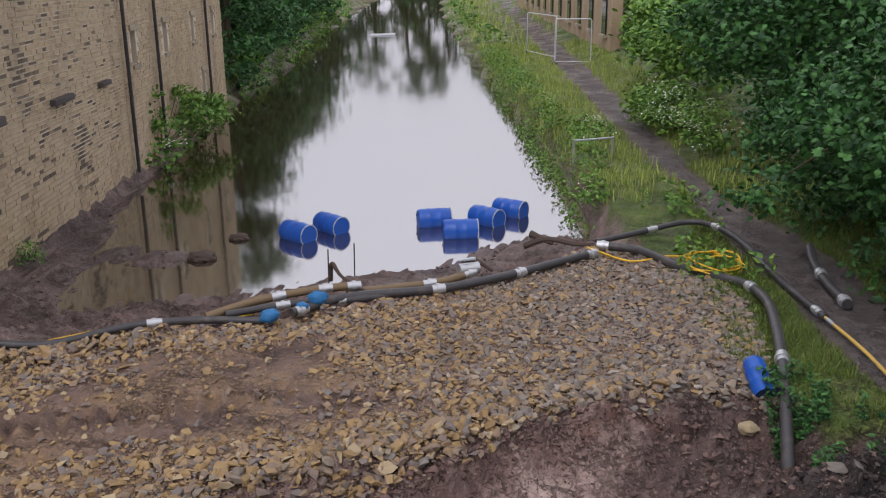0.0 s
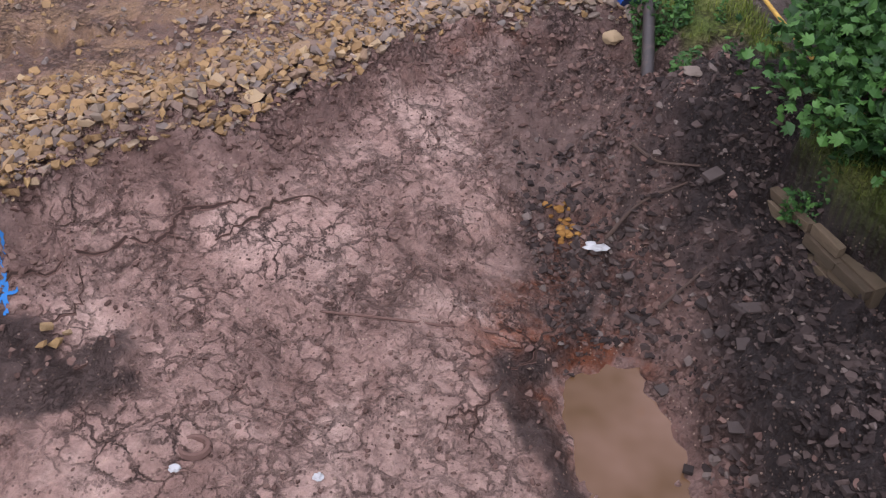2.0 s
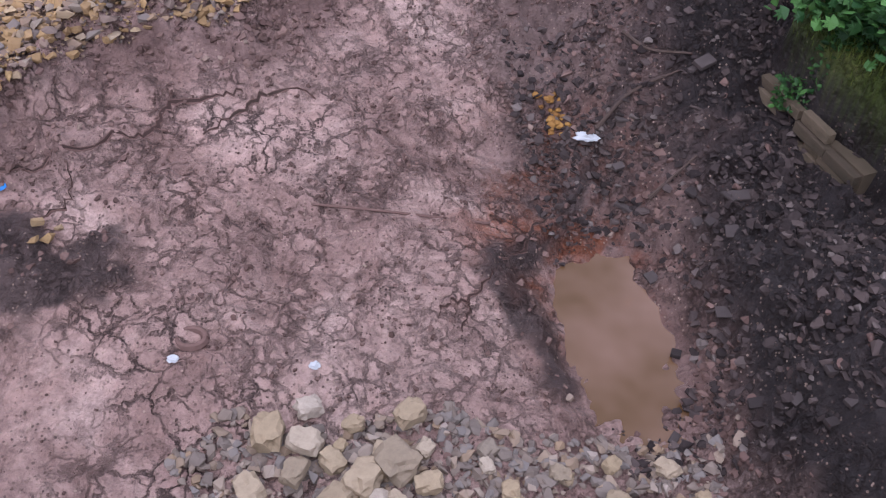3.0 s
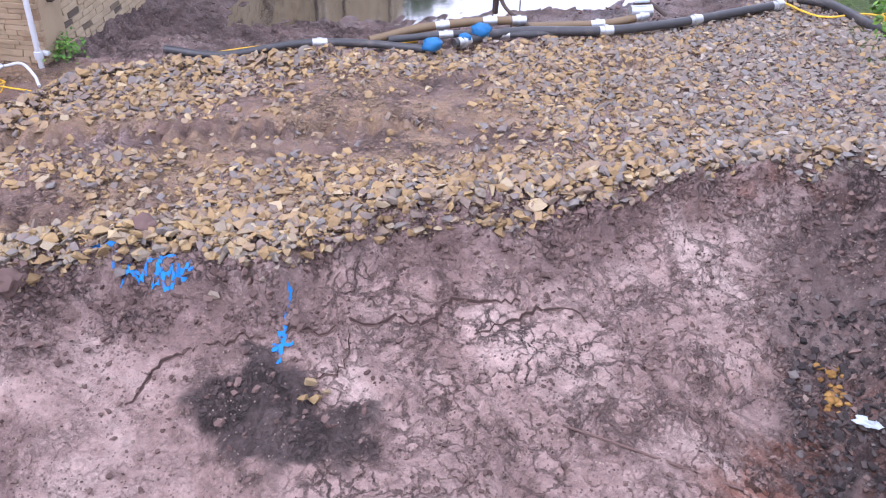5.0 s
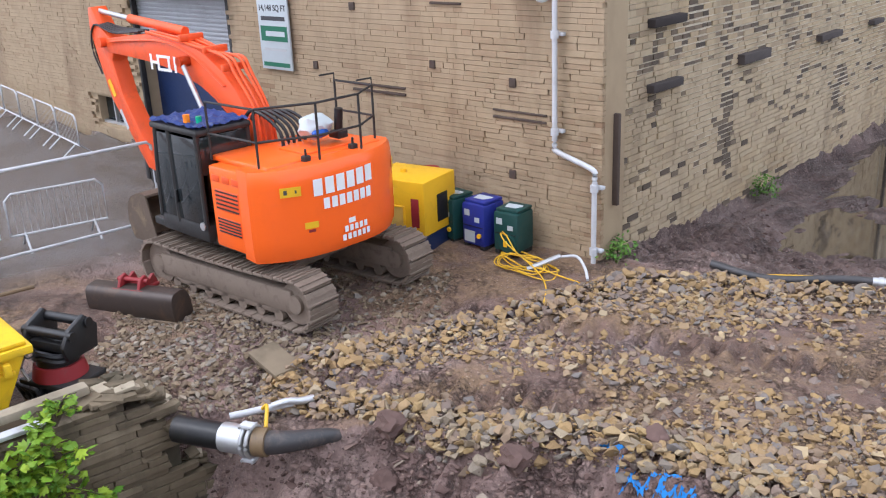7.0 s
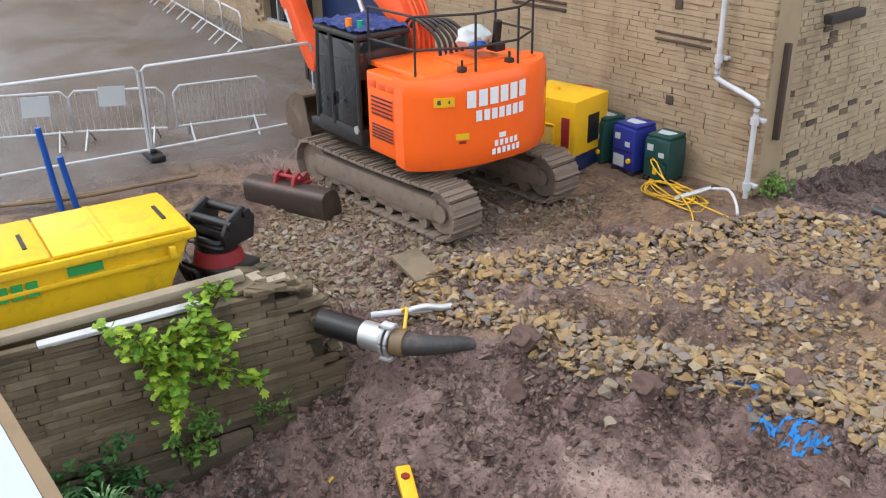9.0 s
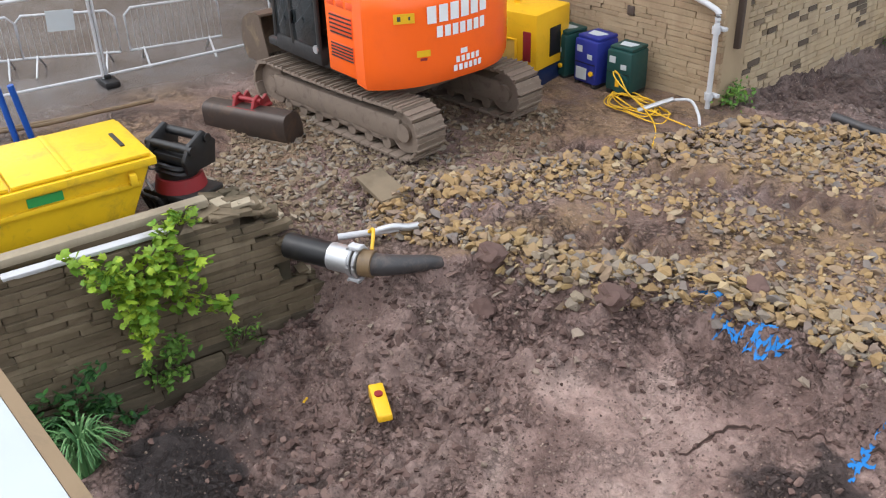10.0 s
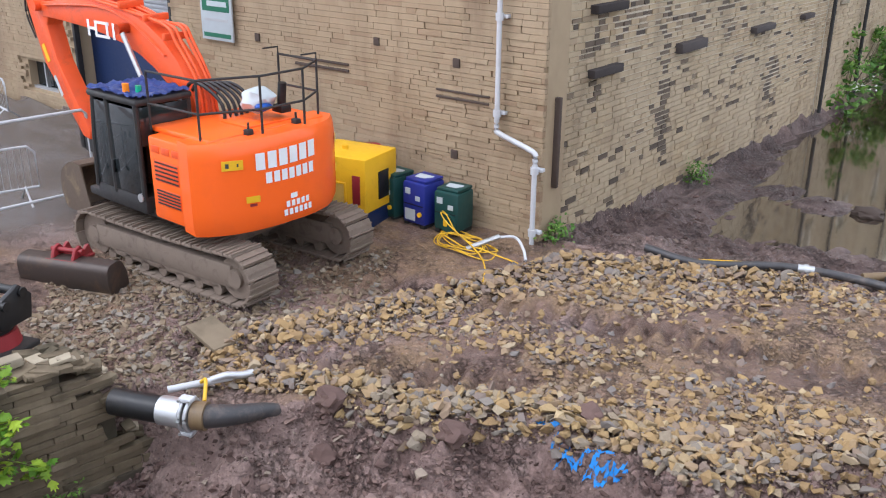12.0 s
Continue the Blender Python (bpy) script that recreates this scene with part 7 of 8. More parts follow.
def scatter_mesh(name, spots, shapes, seed):
    """spots: x, y, z, size. All stones joined into one mesh."""
    rg = np.random.RandomState(seed)
    V, F, at = [], [], 0
    for x, y, z, r in spots:
        v, f = shapes[rg.randint(len(shapes))]
        e = Euler((rg.uniform(-0.5, 0.5), rg.uniform(-0.5, 0.5), rg.uniform(0, 6.28))).to_matrix()
        sc = np.array([r * rg.uniform(0.8, 1.3), r * rg.uniform(0.8, 1.2), r * rg.uniform(0.8, 1.1)])
        V.append((v * sc) @ np.array(e).T + (x, y, z))
        F.append(f + at)
        at += len(v)
    me = bpy.data.meshes.new(name)
    me.from_pydata(np.concatenate(V), [], np.concatenate(F))
    return me


def stones_in(poly_test, box, n, seed, lo, hi, power=2.0):
    rg = np.random.RandomState(seed)
    x, y = rg.uniform(box[0], box[1], n), rg.uniform(box[2], box[3], n)
    keep = poly_test(x, y, rg)
    x, y = x[keep], y[keep]
    z = sheet_z(x, y)
    r = lo + (hi - lo) * rg.rand(len(x)) ** power
    return np.stack([x, y, z + r * 0.22, r], 1)


def on_causeway(x, y, rg):
    d = outside(GRAVEL, x, y) + 0.12 * fbm(x, y, 2.0)
    bare = fbm(x, y, 0.55) + 0.15 * fbm(x, y, 2.2)
    rim = np.exp(-((d + 0.15) / 0.45) ** 2)
    track = np.exp(-(((x + 8) * 0.42 - (y - 6.9)) / 0.8) ** 2) * (x < -3.2)
    right = np.clip((x + 3.5) / 4.0, 0, 1)
    ruts = np.exp(-((y - 7.43 - 0.49 * (x + 7.25)) / 0.36) ** 2) * step(-9.6, -8.6, x) * step(-4.4, -5.2, x) + 0.9 * np.exp(-((y - 5.24 - 0.68 * (x + 7.28)) / 0.42) ** 2) * step(-9.4, -8.6, x) * step(-5.9, -6.5, x)
    dens = np.clip(0.80 + 0.3 * right + 0.9 * rim - 0.70 * step(0.02, 0.30, bare) * (1 - 0.45 * right) - 0.25 * track - 0.95 * ruts, 0.07, 1)
    return (d < 0.16) & (rg.rand(len(x)) < dens)


shapes = chunk_shapes(24, 3)
spots = stones_in(on_causeway, (-9.2, 2.3, 3.4, 15.3), 96000, 11, 0.014, 0.085, 3.2)
grey = (spots[:, 0] + 0.45 * (spots[:, 1] - 11) > -1.2 + 1.2 * np.random.RandomState(2).randn(len(spots))) & (np.random.RandomState(3).rand(len(spots)) < 0.75)
rim_d = outside(np.array(GRAVEL), spots[:, 0], spots[:, 1])
heap = np.exp(-((rim_d + 0.12) / 0.3) ** 2) * (spots[:, 1] < 10.5)
spots[:, 3] *= 1 + 0.30 * heap
spots[:, 2] += 0.09 * heap * np.random.RandomState(5).rand(len(spots))
bed = thing("gravel_causeway", Matrix.Identity(4), "causeway of crushed yellow and grey stone across the canal", "gravel", kind="stuff")
near_rim = (rim_d > -0.35) & (spots[:, 1] < 6.4) & (spots[:, 0] > -7.6) & (spots[:, 3] > 0.05)
pick = np.where(near_rim)[0][:280]
chosen = np.zeros(len(spots), bool)
chosen[pick] = True
for nm, mask, mat in (("yellow_stones", ~grey & ~chosen, M_STONE), ("grey_stones", grey & ~chosen, M_STONE_GREY)):
    me = scatter_mesh(nm, spots[mask], shapes, 6)
    me.materials.append(mat)
    ob = new(nm, me)
    ob.parent = bed
    tagged(ob, kind="stuff")
piece_meshes = []
for v, f in shapes:
    me = bpy.data.meshes.new("stone")
    me.from_pydata(v, [], f)
    me.materials.append(M_STONE_PIECE)
    piece_meshes.append(me)
rng = random.Random(12)
for i in pick:
    x, y, z, r = spots[i]
    ob = new("stone", piece_meshes[i % len(piece_meshes)])
    ob.parent = bed
    ob.matrix_basis = pose(x, y, z, rng.uniform(-25, 25), rng.uniform(-25, 25), rng.uniform(0, 360)) @ Matrix.Diagonal((r * 1.15, r, r, 1))

# grey rubble under and before the excavator
def on_rubble(x, y, rg):
    d = np.hypot((x + 10.0) / 1.7, (y - 3.6) / 1.5) + 0.5 * fbm(x, y, 1.2)
    d2 = np.hypot((x + 9.9) / 1.9, (y - 5.6) / 1.6) + 0.6 * fbm(x, y, 1.2)
    return (outside(CAUSEWAY, x, y) < -0.02) & ((d < 0.9) | ((d2 < 0.8) & (rg.rand(len(x)) < 0.4))) & (y < 8.3)


me = scatter_mesh("rubble", stones_in(on_rubble, (-12.3, -7.8, 2.0, 8.0), 13000, 14, 0.016, 0.07, 2.4), shapes, 7)
me.materials.append(M_RUBBLE)
tagged(new("rubble", me), "grey-brown crushed rubble round the excavator tracks", "rubble", kind="stuff")


# scattered small stones and clods on the mud, and pebbles along the shore
def on_mud(x, y, rg):
    z, kinds, w, s, d, near, bank = land(x, y, False)
    loose = 1 - kinds["smooth"]
    return near & (np.hypot((x - 1.52) / 0.7, (y - 5.05) / 1.1) > 0.9) & (d > 0.1) & (bank < 0.2) & (rg.rand(len(x)) < (0.07 + 0.56 * loose) * (1 - 0.96 * kinds["dark"]))


def on_shore(x, y, rg):
    z, kinds, w, s, d, near, bank = land(x, y, False)
    return (~near) & (d > 0.0) & (z > WATER_Z - 0.03) & (bank < 0.2) & (w > 0.05) & (rg.rand(len(x)) < 0.35)


M_CLOD = stone_mat("mud_clod", [(0, (0.085, 0.054, 0.047)), (0.6, (0.155, 0.102, 0.09)), (0.95, (0.21, 0.145, 0.125)), (1.0, (0.30, 0.25, 0.20))], True, 0.6, 0.3)
for nm, test, box, n, seed, lo, hi, lab in (("clods", on_mud, (-9.2, 3.9, 0.5, 9.8), 72000, 15, 0.008, 0.07, "loose clods of purple-brown mud in the drained bed"), ("shore_stones", on_shore, (-11.5, 1.5, 9.4, 20), 7000, 16, 0.015, 0.06, "small muddy stones along the shore")):
    sp = stones_in(test, box, n, seed, lo, hi, 3.0)
    sp[:, 3] *= 1 - 0.62 * land(sp[:, 0], sp[:, 1], False)[1]["smooth"]
    me = scatter_mesh(nm, sp, shapes, 8)
    me.materials.append(M_CLOD)
    tagged(new(nm, me), lab, "clods" if nm == "clods" else "stones", kind="stuff")


def on_dark(x, y, rg):
    z, kinds, w, s, d, near, bank = land(x, y, False)
    return near & (d > 0.1) & (bank < 0.35) & (w > 8.9) & (np.hypot((x - 1.52) / 0.6, (y - 5.05) / 1.0) > 1.0) & (rg.rand(len(x)) < 0.35 + 0.6 * step(-0.1, 0.2, fbm(x, y, 1.4)))


M_DARK_RUBBLE = stone_mat("dark_wet_rubble", [(0, (0.025, 0.02, 0.02)), (0.5, (0.05, 0.04, 0.039)), (0.9, (0.09, 0.072, 0.068)), (1.0, (0.17, 0.15, 0.14))], True, 0.6, 0.2)
me = scatter_mesh("dark_rubble", stones_in(on_dark, (0.6, 3.6, 3.6, 8.4), 12000, 21, 0.012, 0.075, 2.6), shapes, 12)
me.materials.append(M_DARK_RUBBLE)
tagged(new("dark_rubble", me), "dark wet rubble and clods at the foot of the bank", "rubble", kind="stuff")


# the pile of rocks on the near side
def on_pile(x, y, rg):
    e = 3.95 + 0.2 * fbm(x, y, 1.5) - 0.1 * (x < -0.6)
    return (y < e) & (x > -1.75 + 0.5 * fbm(x, y, 2)) & (x < 2.15)


sp = stones_in(on_pile, (-2.2, 2.3, 2.3, 4.2), 2600, 18, 0.035, 0.085, 2.0)
me = scatter_mesh("rock_pile", sp, shapes, 9)
me.materials.append(M_STONE_GREY)
tagged(new("rock_pile", me), "heap of grey and yellow broken stone on the near side", "rocks", kind="stuff")
rng = random.Random(23)
rock_meshes = []
for k in range(5):
    bm = blob_bm((0, 0, 0), (1, 0.8, 0.62), 50 + k, 0.45, 3)
    for v in bm.verts:
        q = v.co.copy()
        v.co = Vector((max(-0.85, min(0.85, q.x)), max(-0.66, min(0.66, q.y)), max(-0.5, min(0.5, q.z))))
    me = bpy.data.meshes.new("rock")
    bm.to_mesh(me)
    bm.free()
    me.materials.append(M_ROCK)
    rock_meshes.append(me)
big = [(-1.22, 3.72, 0.17), (-0.95, 3.66, 0.15), (-0.75, 3.55, 0.12), (-0.28, 3.5, 0.2), (-0.5, 3.38, 0.18), (-0.2, 3.9, 0.14), (-1.0, 3.45, 0.13), (-0.05, 3.35, 0.12), (-0.95, 3.95, 0.12), (-0.62, 3.85, 0.1), (-0.7, 3.2, 0.17), (-1.3, 3.3, 0.14)]
for k in range(40):
    big.append((rng.uniform(-1.6, 2.0), rng.uniform(2.5, 3.75), rng.uniform(0.06, 0.12)))
for k, (x, y, r) in enumerate(big):
    ob = new("rock", rock_meshes[k % 5])
    ob.matrix_world = pose(x, y, ground_z(x, y) + r * 0.45, rng.uniform(-20, 20), rng.uniform(-20, 20), rng.uniform(0, 360)) @ Matrix.Diagonal((r, r, r, 1))
    tagged(ob, "pale broken sandstone rock in the heap", "rock", "rocks of the near heap")
for k, (x, y, r) in enumerate(((-3.22, 5.30, 0.08), (-3.12, 5.20, 0.09), (-3.08, 5.32, 0.06), (-3.2, 5.12, 0.06))):
    ob = new("rock", piece_meshes[k])
    ob.matrix_world = pose(x, y, ground_z(x, y) + r * 0.5, 10 * k, 20, 70 * k) @ Matrix.Diagonal((r, r, r, 1))
    tagged(ob, "yellow stone lying on the silt", "rock", "yellow stones on the silt")
for x, y, r in ((-6.02, 4.95, 0.16), (-7.15, 4.35, 0.16), (-6.9, 4.1, 0.14), (-5.3, 6.05, 0.13)):
    ob = solo("clod", blob_bm((0, 0, 0), (r, r * 0.9, r * 0.75), int(r * 90), 0.35), M_CLOD, "large dark clod of mud below the stones", "clod", "large clods")
    ob.matrix_world = pose(x, y, ground_z(x, y) + r * 0.4)
# ---- planting
def leaf_shapes(kind):
    if kind == "lobed":
        o = [(0, -0.5), (0.28, -0.32), (0.5, -0.05), (0.27, 0.05), (0.33, 0.36), (0.1, 0.24), (0, 0.55), (-0.1, 0.24), (-0.33, 0.36), (-0.27, 0.05), (-0.5, -0.05), (-0.28, -0.32)]
    elif kind == "oval":
        o = [(0, -0.5), (0.24, -0.15), (0.2, 0.22), (0, 0.5), (-0.2, 0.22), (-0.24, -0.15)]
    else:
        o = [(0, -0.5), (0.05, -0.2), (0.04, 0.3), (0, 0.5), (-0.04, 0.3), (-0.05, -0.2)]
    v = np.array([(0, 0, 0.06)] + [(x, y, -0.10 * abs(x) - 0.05 * y * y) for x, y in o])
    n = len(o)
    f = np.array([(0, 1 + i, 1 + (i + 1) % n) for i in range(n)])
    return v, f


def leaves_mesh(name, pos, size, kind, mat, seed, tilt=0.7, up=None):
    rg = np.random.RandomState(seed)
    v, f = leaf_shapes(kind)
    n = len(pos)
    a, b, c = rg.uniform(0, 2 * np.pi, n), rg.normal(0, tilt, n), rg.normal(0, tilt, n)
    ca, sa, cb, sb, cc, sc = np.cos(a), np.sin(a), np.cos(b), np.sin(b), np.cos(c), np.sin(c)
    R = np.stack([np.stack([ca * cb, ca * sb * sc - sa * cc, ca * sb * cc + sa * sc], -1), np.stack([sa * cb, sa * sb * sc + ca * cc, sa * sb * cc - ca * sc], -1), np.stack([-sb, cb * sc, cb * cc], -1)], 1)
    sz = size * rg.uniform(0.6, 1.25, n)
    V = np.einsum("nij,kj->nki", R, v) * sz[:, None, None] + np.asarray(pos)[:, None]
    F = f[None] + (np.arange(n) * len(v))[:, None, None]
    me = bpy.data.meshes.new(name)
    me.from_pydata(V.reshape(-1, 3), [], F.reshape(-1, 3))
    me.materials.append(mat)
    return me


def clumps(centres, count, rg, inner=0.35):
    """Points in many small uneven clumps inside ellipsoids (x, y, z, rx, ry, rz)."""
    out = []
    vol = np.array([c[3] * c[4] * c[5] for c in centres])
    for c, share in zip(centres, vol / vol.sum()):
        k = max(5, int(count * share / 46))
        d = rg.normal(size=(k, 3))
        d /= np.linalg.norm(d, axis=1)[:, None]
        rad = rg.uniform(inner, 1.0, k) ** 0.5
        hub = d * rad[:, None] * np.array(c[3:6]) + np.array(c[:3])
        m = 46
        spread = 0.14 * (c[3] + c[4] + c[5]) / 3 + 0.09
        out.append((hub[:, None] + rg.normal(size=(k, m, 3)) * spread * np.array([1, 1, 0.55])).reshape(-1, 3))
    return np.concatenate(out)


def tree(name, foot, limbs, centres, count, size, kind, mat, label, seed, trunk_r=0.18, category="tree", floor=None):
    rg = np.random.RandomState(seed)
    ob = thing(name, Matrix.Translation(foot), label, category)
    o = Vector(foot)
    bm = bm_new()
    for pts, r in limbs:
        add_tube(bm, [Vector(p) - o for p in pts], lambda t, r=r: r * (1 - 0.75 * t), 8, 5)
    for c in centres:
        base = Vector(limbs[0][0][-1]) - o
        tip = Vector(c[:3]) - o
        add_tube(bm, [base * 0.8, (base + tip) / 2 + Vector((0, 0, 0.1)), tip], lambda t: trunk_r * 0.32 * (1 - 0.8 * t), 6, 4)
    part("trunk", bm, M_BARK, ob)
    pos = clumps(centres, count, rg) - np.array(foot)
    if floor is not None:
        pos = pos[pos[:, 2] + foot[2] > floor]
    me = leaves_mesh("crown", pos, size, kind, mat, seed)
    cr = new("crown", me)
    cr.parent = ob
    tagged(cr, kind="stuff")
    return ob


# sycamores over the towpath: a near one that hangs into view and larger ones behind
tree("tree", (6.2, 7.4, 0.6), [([(6.2, 7.4, 0.4), (6.0, 7.5, 1.6), (5.4, 7.6, 2.6)], 0.2)], [(3.55, 7.3, 0.75, 0.75, 0.8, 0.42), (3.3, 6.6, 0.85, 0.5, 0.55, 0.35), (4.3, 8.3, 0.9, 0.9, 0.9, 0.6), (4.4, 6.6, 1.0, 0.9, 0.9, 0.6), (5.0, 7.5, 2.4, 1.2, 1.5, 0.9), (3.9, 5.6, 0.8, 0.6, 0.7, 0.4), (3.95, 8.2, 0.75, 0.6, 0.8, 0.45), (4.2, 7.4, 0.9, 0.7, 0.8, 0.5)], 15000, 0.115, "lobed", M_LEAF, "dark green sycamore leaning over the towpath", 51)
tree("tree", (6.3, 14.5, 0.7), [([(6.3, 14.5, 0.4), (6.1, 14.4, 2.0), (5.6, 14.2, 3.4)], 0.24)], [(3.7, 13.6, 2.3, 1.0, 1.1, 0.9), (4.6, 12.6, 2.2, 1.1, 1.1, 0.9), (4.3, 15.5, 2.5, 1.3, 1.5, 1.0), (5.3, 13.5, 3.6, 1.5, 1.8, 1.1), (3.4, 16.5, 1.9, 0.8, 1.0, 0.8), (5.6, 11.2, 2.3, 1.2, 1.2, 1.1), (2.55, 15.0, 1.25, 0.6, 0.6, 0.5), (4.9, 16.5, 1.0, 1.2, 1.4, 0.8), (5.2, 12.4, 1.0, 1.1, 1.3, 0.8)], 19000, 0.125, "lobed", M_LEAF, "tall dark green sycamore beside the towpath", 52)
tree("tree", (6.0, 21.0, 1.0), [([(6.0, 21.0, 0.6), (5.8, 21, 2.5), (5.2, 21, 4.0)], 0.25)], [(3.8, 20.0, 3.2, 1.6, 1.8, 1.4), (3.0, 23.5, 3.0, 1.4, 1.8, 1.3), (5.0, 22.5, 4.4, 2.0, 2.2, 1.6), (5.0, 18.5, 3.6, 1.6, 1.6, 1.4), (4.2, 26.0, 3.2, 1.8, 2.0, 1.6), (4.3, 20.5, 1.4, 1.2, 1.6, 1.0)], 20000, 0.15, "lobed", M_LEAF, "large green tree on the slope above the towpath", 53)
tree("tree", (3.5, 32.0, 1.0), [([(3.5, 32.0, 0.6), (3.4, 32, 2.0), (3.0, 32, 3.2)], 0.2)], [(2.6, 30.5, 2.0, 1.3, 1.8, 1.4), (1.9, 34.0, 2.0, 1.4, 2.0, 1.3), (3.6, 36.0, 2.6, 1.8, 2.4, 1.8)], 6000, 0.26, "oval", M_LEAF_MID, "light green hawthorn tree by the towpath", 54)


def shrub(name, centres, count, size, kind, mat, label, seed, flowers=0, category="shrub"):
    rg = np.random.RandomState(seed)
    c0 = centres[0]
    z0 = min(c[2] - c[5] for c in centres)
    foot = (c0[0], c0[1], z0)
    ob = thing(name, Matrix.Translation(foot), label, category)
    o = Vector(foot)
    bm = bm_new()
    for c in centres:
        for k in range(3):
            add_tube(bm, [(0.05 * k, 0.03, 0), (Vector(c[:3]) - o) * 0.5 + Vector((0.1 * k - 0.1, 0.08, 0)), Vector(c[:3]) - o + Vector((0.1 * k, 0, c[5] * 0.5))], lambda t: 0.018 * (1 - 0.7 * t), 5, 4)
    part("stems", bm, M_BARK, ob)
    pos = clumps(centres, count, rg) - np.array(foot)
    lv = new("foliage", leaves_mesh("foliage", pos, size, kind, mat, seed))
    lv.parent = ob
    tagged(lv, kind="stuff")
    if flowers:
        pos = clumps(centres, flowers, rg, 0.8) - np.array(foot)
        fl = new("blossom", leaves_mesh("blossom", pos[:flowers], size * 0.45, "oval", M_BLOSSOM, seed + 1, 0.4))
        fl.parent = ob
        tagged(fl, kind="stuff")
    return ob


shrub("cow_parsley", [(1.75, 25.6, 0.9, 0.7, 1.3, 0.6), (1.2, 27.0, 0.8, 0.6, 1.3, 0.5), (2.35, 22.9, 0.9, 0.6, 0.9, 0.55)], 3600, 0.14, "oval", M_LEAF_MID, "white flowering cow parsley beside the towpath", 61, 900)
shrub("cow_parsley", [(-0.35, 25.2, 0.35, 0.5, 1.2, 0.25), (-0.15, 18.9, 0.2, 0.35, 0.6, 0.25)], 900, 0.12, "oval", M_LEAF_MID, "white flowering cow parsley on the canal bank", 67, 260)
shrub("shrub", [(-11.75, 22.9, 0.45, 0.42, 0.8, 0.55), (-12.1, 24.8, 0.75, 0.5, 0.9, 0.65), (-12.0, 26.4, 0.35, 0.7, 1.1, 0.5), (-11.9, 22.6, 1.25, 0.3, 0.45, 0.5)], 2600, 0.17, "oval", M_LEAF_MID, "green shrub with white flowers at the foot of the mill", 62, 150)
tree("tree", (-15.3, 36.5, 0.2), [([(-15.3, 36.5, -0.4), (-15.2, 36.5, 2.5), (-15, 36.5, 4.5)], 0.25)], [(-15.0, 35.5, 1.6, 1.3, 2.0, 1.9), (-15.6, 37.5, 4.0, 1.8, 2.2, 2.2), (-16.6, 41.0, 3.0, 2.0, 2.6, 2.6), (-15.4, 37.0, 6.6, 1.8, 2.0, 1.8), (-17.2, 45.0, 2.2, 1.9, 2.4, 2.0)], 12000, 0.30, "oval", M_LEAF, "tall bushy tree at the end of the mill", 63, floor=-0.45)
tree("tree", (-20, 53, 0.2), [([(-20, 53, -0.4), (-20, 53, 2), (-19.8, 53, 4)], 0.3)], [(-18.8, 50, 2.0, 2.0, 3.0, 2.4), (-20.2, 56, 3.0, 2.4, 3.5, 3.0), (-21.8, 63, 3.0, 2.6, 4.0, 3.2), (-23.5, 72, 3.5, 3.0, 5.0, 3.8)], 9000, 0.42, "oval", M_LEAF, "overgrown trees along the far canal bank", 64, floor=-0.45)
# bushes and low trees along the mill side of the canal
for k, (w, s, h, r) in enumerate(((-1.7, 33, 1.0, 0.8), (-2.0, 46, 1.3, 1.1), (-2.8, 70, 2.0, 1.9))):
    p = B @ Vector((w, s, 0))
    rgk = random.Random(140 + k)
    cs = [(p.x + rgk.uniform(-0.2, 0.4) * r, p.y + rgk.uniform(-0.9, 0.9) * r, h * f - 0.2, r * 0.9, r * 1.3, h * 0.22) for f in (0.12, 0.3, 0.5, 0.7, 0.9)]
    tree("tree", (p.x, p.y, 0.2), [([(p.x, p.y, -0.3), (p.x, p.y, h * 0.4), (p.x + 0.2, p.y, h * 0.7)], 0.12)], cs, 3600, 0.15 + 0.006 * s, "oval", M_LEAF if k % 2 else M_LEAF_MID, "leafy bush overhanging the canal below the mills", 140 + k, floor=-0.45)
# the wood at the far bend and along both sides
for k, (w, s, h) in enumerate(((5, 128, 14), (-5, 122, 12), (16, 118, 12), (24, 108, 12), (-14, 112, 13), (32, 92, 12), (11, 136, 15), (0, 138, 15), (-11, 98, 10))):
    p = B @ Vector((w, s, 0))
    rgk = random.Random(70 + k)
    cs = [(p.x + rgk.uniform(-3, 3), p.y + rgk.uniform(-2, 2), h * f, 4.5 - 2 * f, 4.5 - 2 * f, 3.0) for f in (0.12, 0.35, 0.6, 0.82)]
    tree("tree", (p.x, p.y, 0.2), [([(p.x, p.y, -0.3), (p.x, p.y, h * 0.4), (p.x + 0.5, p.y, h * 0.7)], 0.4)], cs, 2600, 0.85, "oval", M_LEAF, "dark leafy tree at the far bend of the canal", 70 + k)
tree("tree", (-1.2, 36.5, 0.3), [([(3, 45.5, 0.4), (3.0, 45.5, 2), (2.8, 45.5, 3.5)], 0.2)], [(2.0, 44.0, 1.8, 1.4, 2.5, 1.5), (2.2, 48.5, 2.2, 1.6, 2.5, 1.8)], 3600, 0.3, "oval", M_LEAF_MID, "light green bushes before the far mill wall", 81)


# grass and weeds on the bank
def on_bank(x, y, rg, w_lo, w_hi):
    z, kinds, w, s, d, near, bank = land(x, y, False)
    return (kinds["grass"] > 0.5) & (w > w_lo) & (w < w_hi)


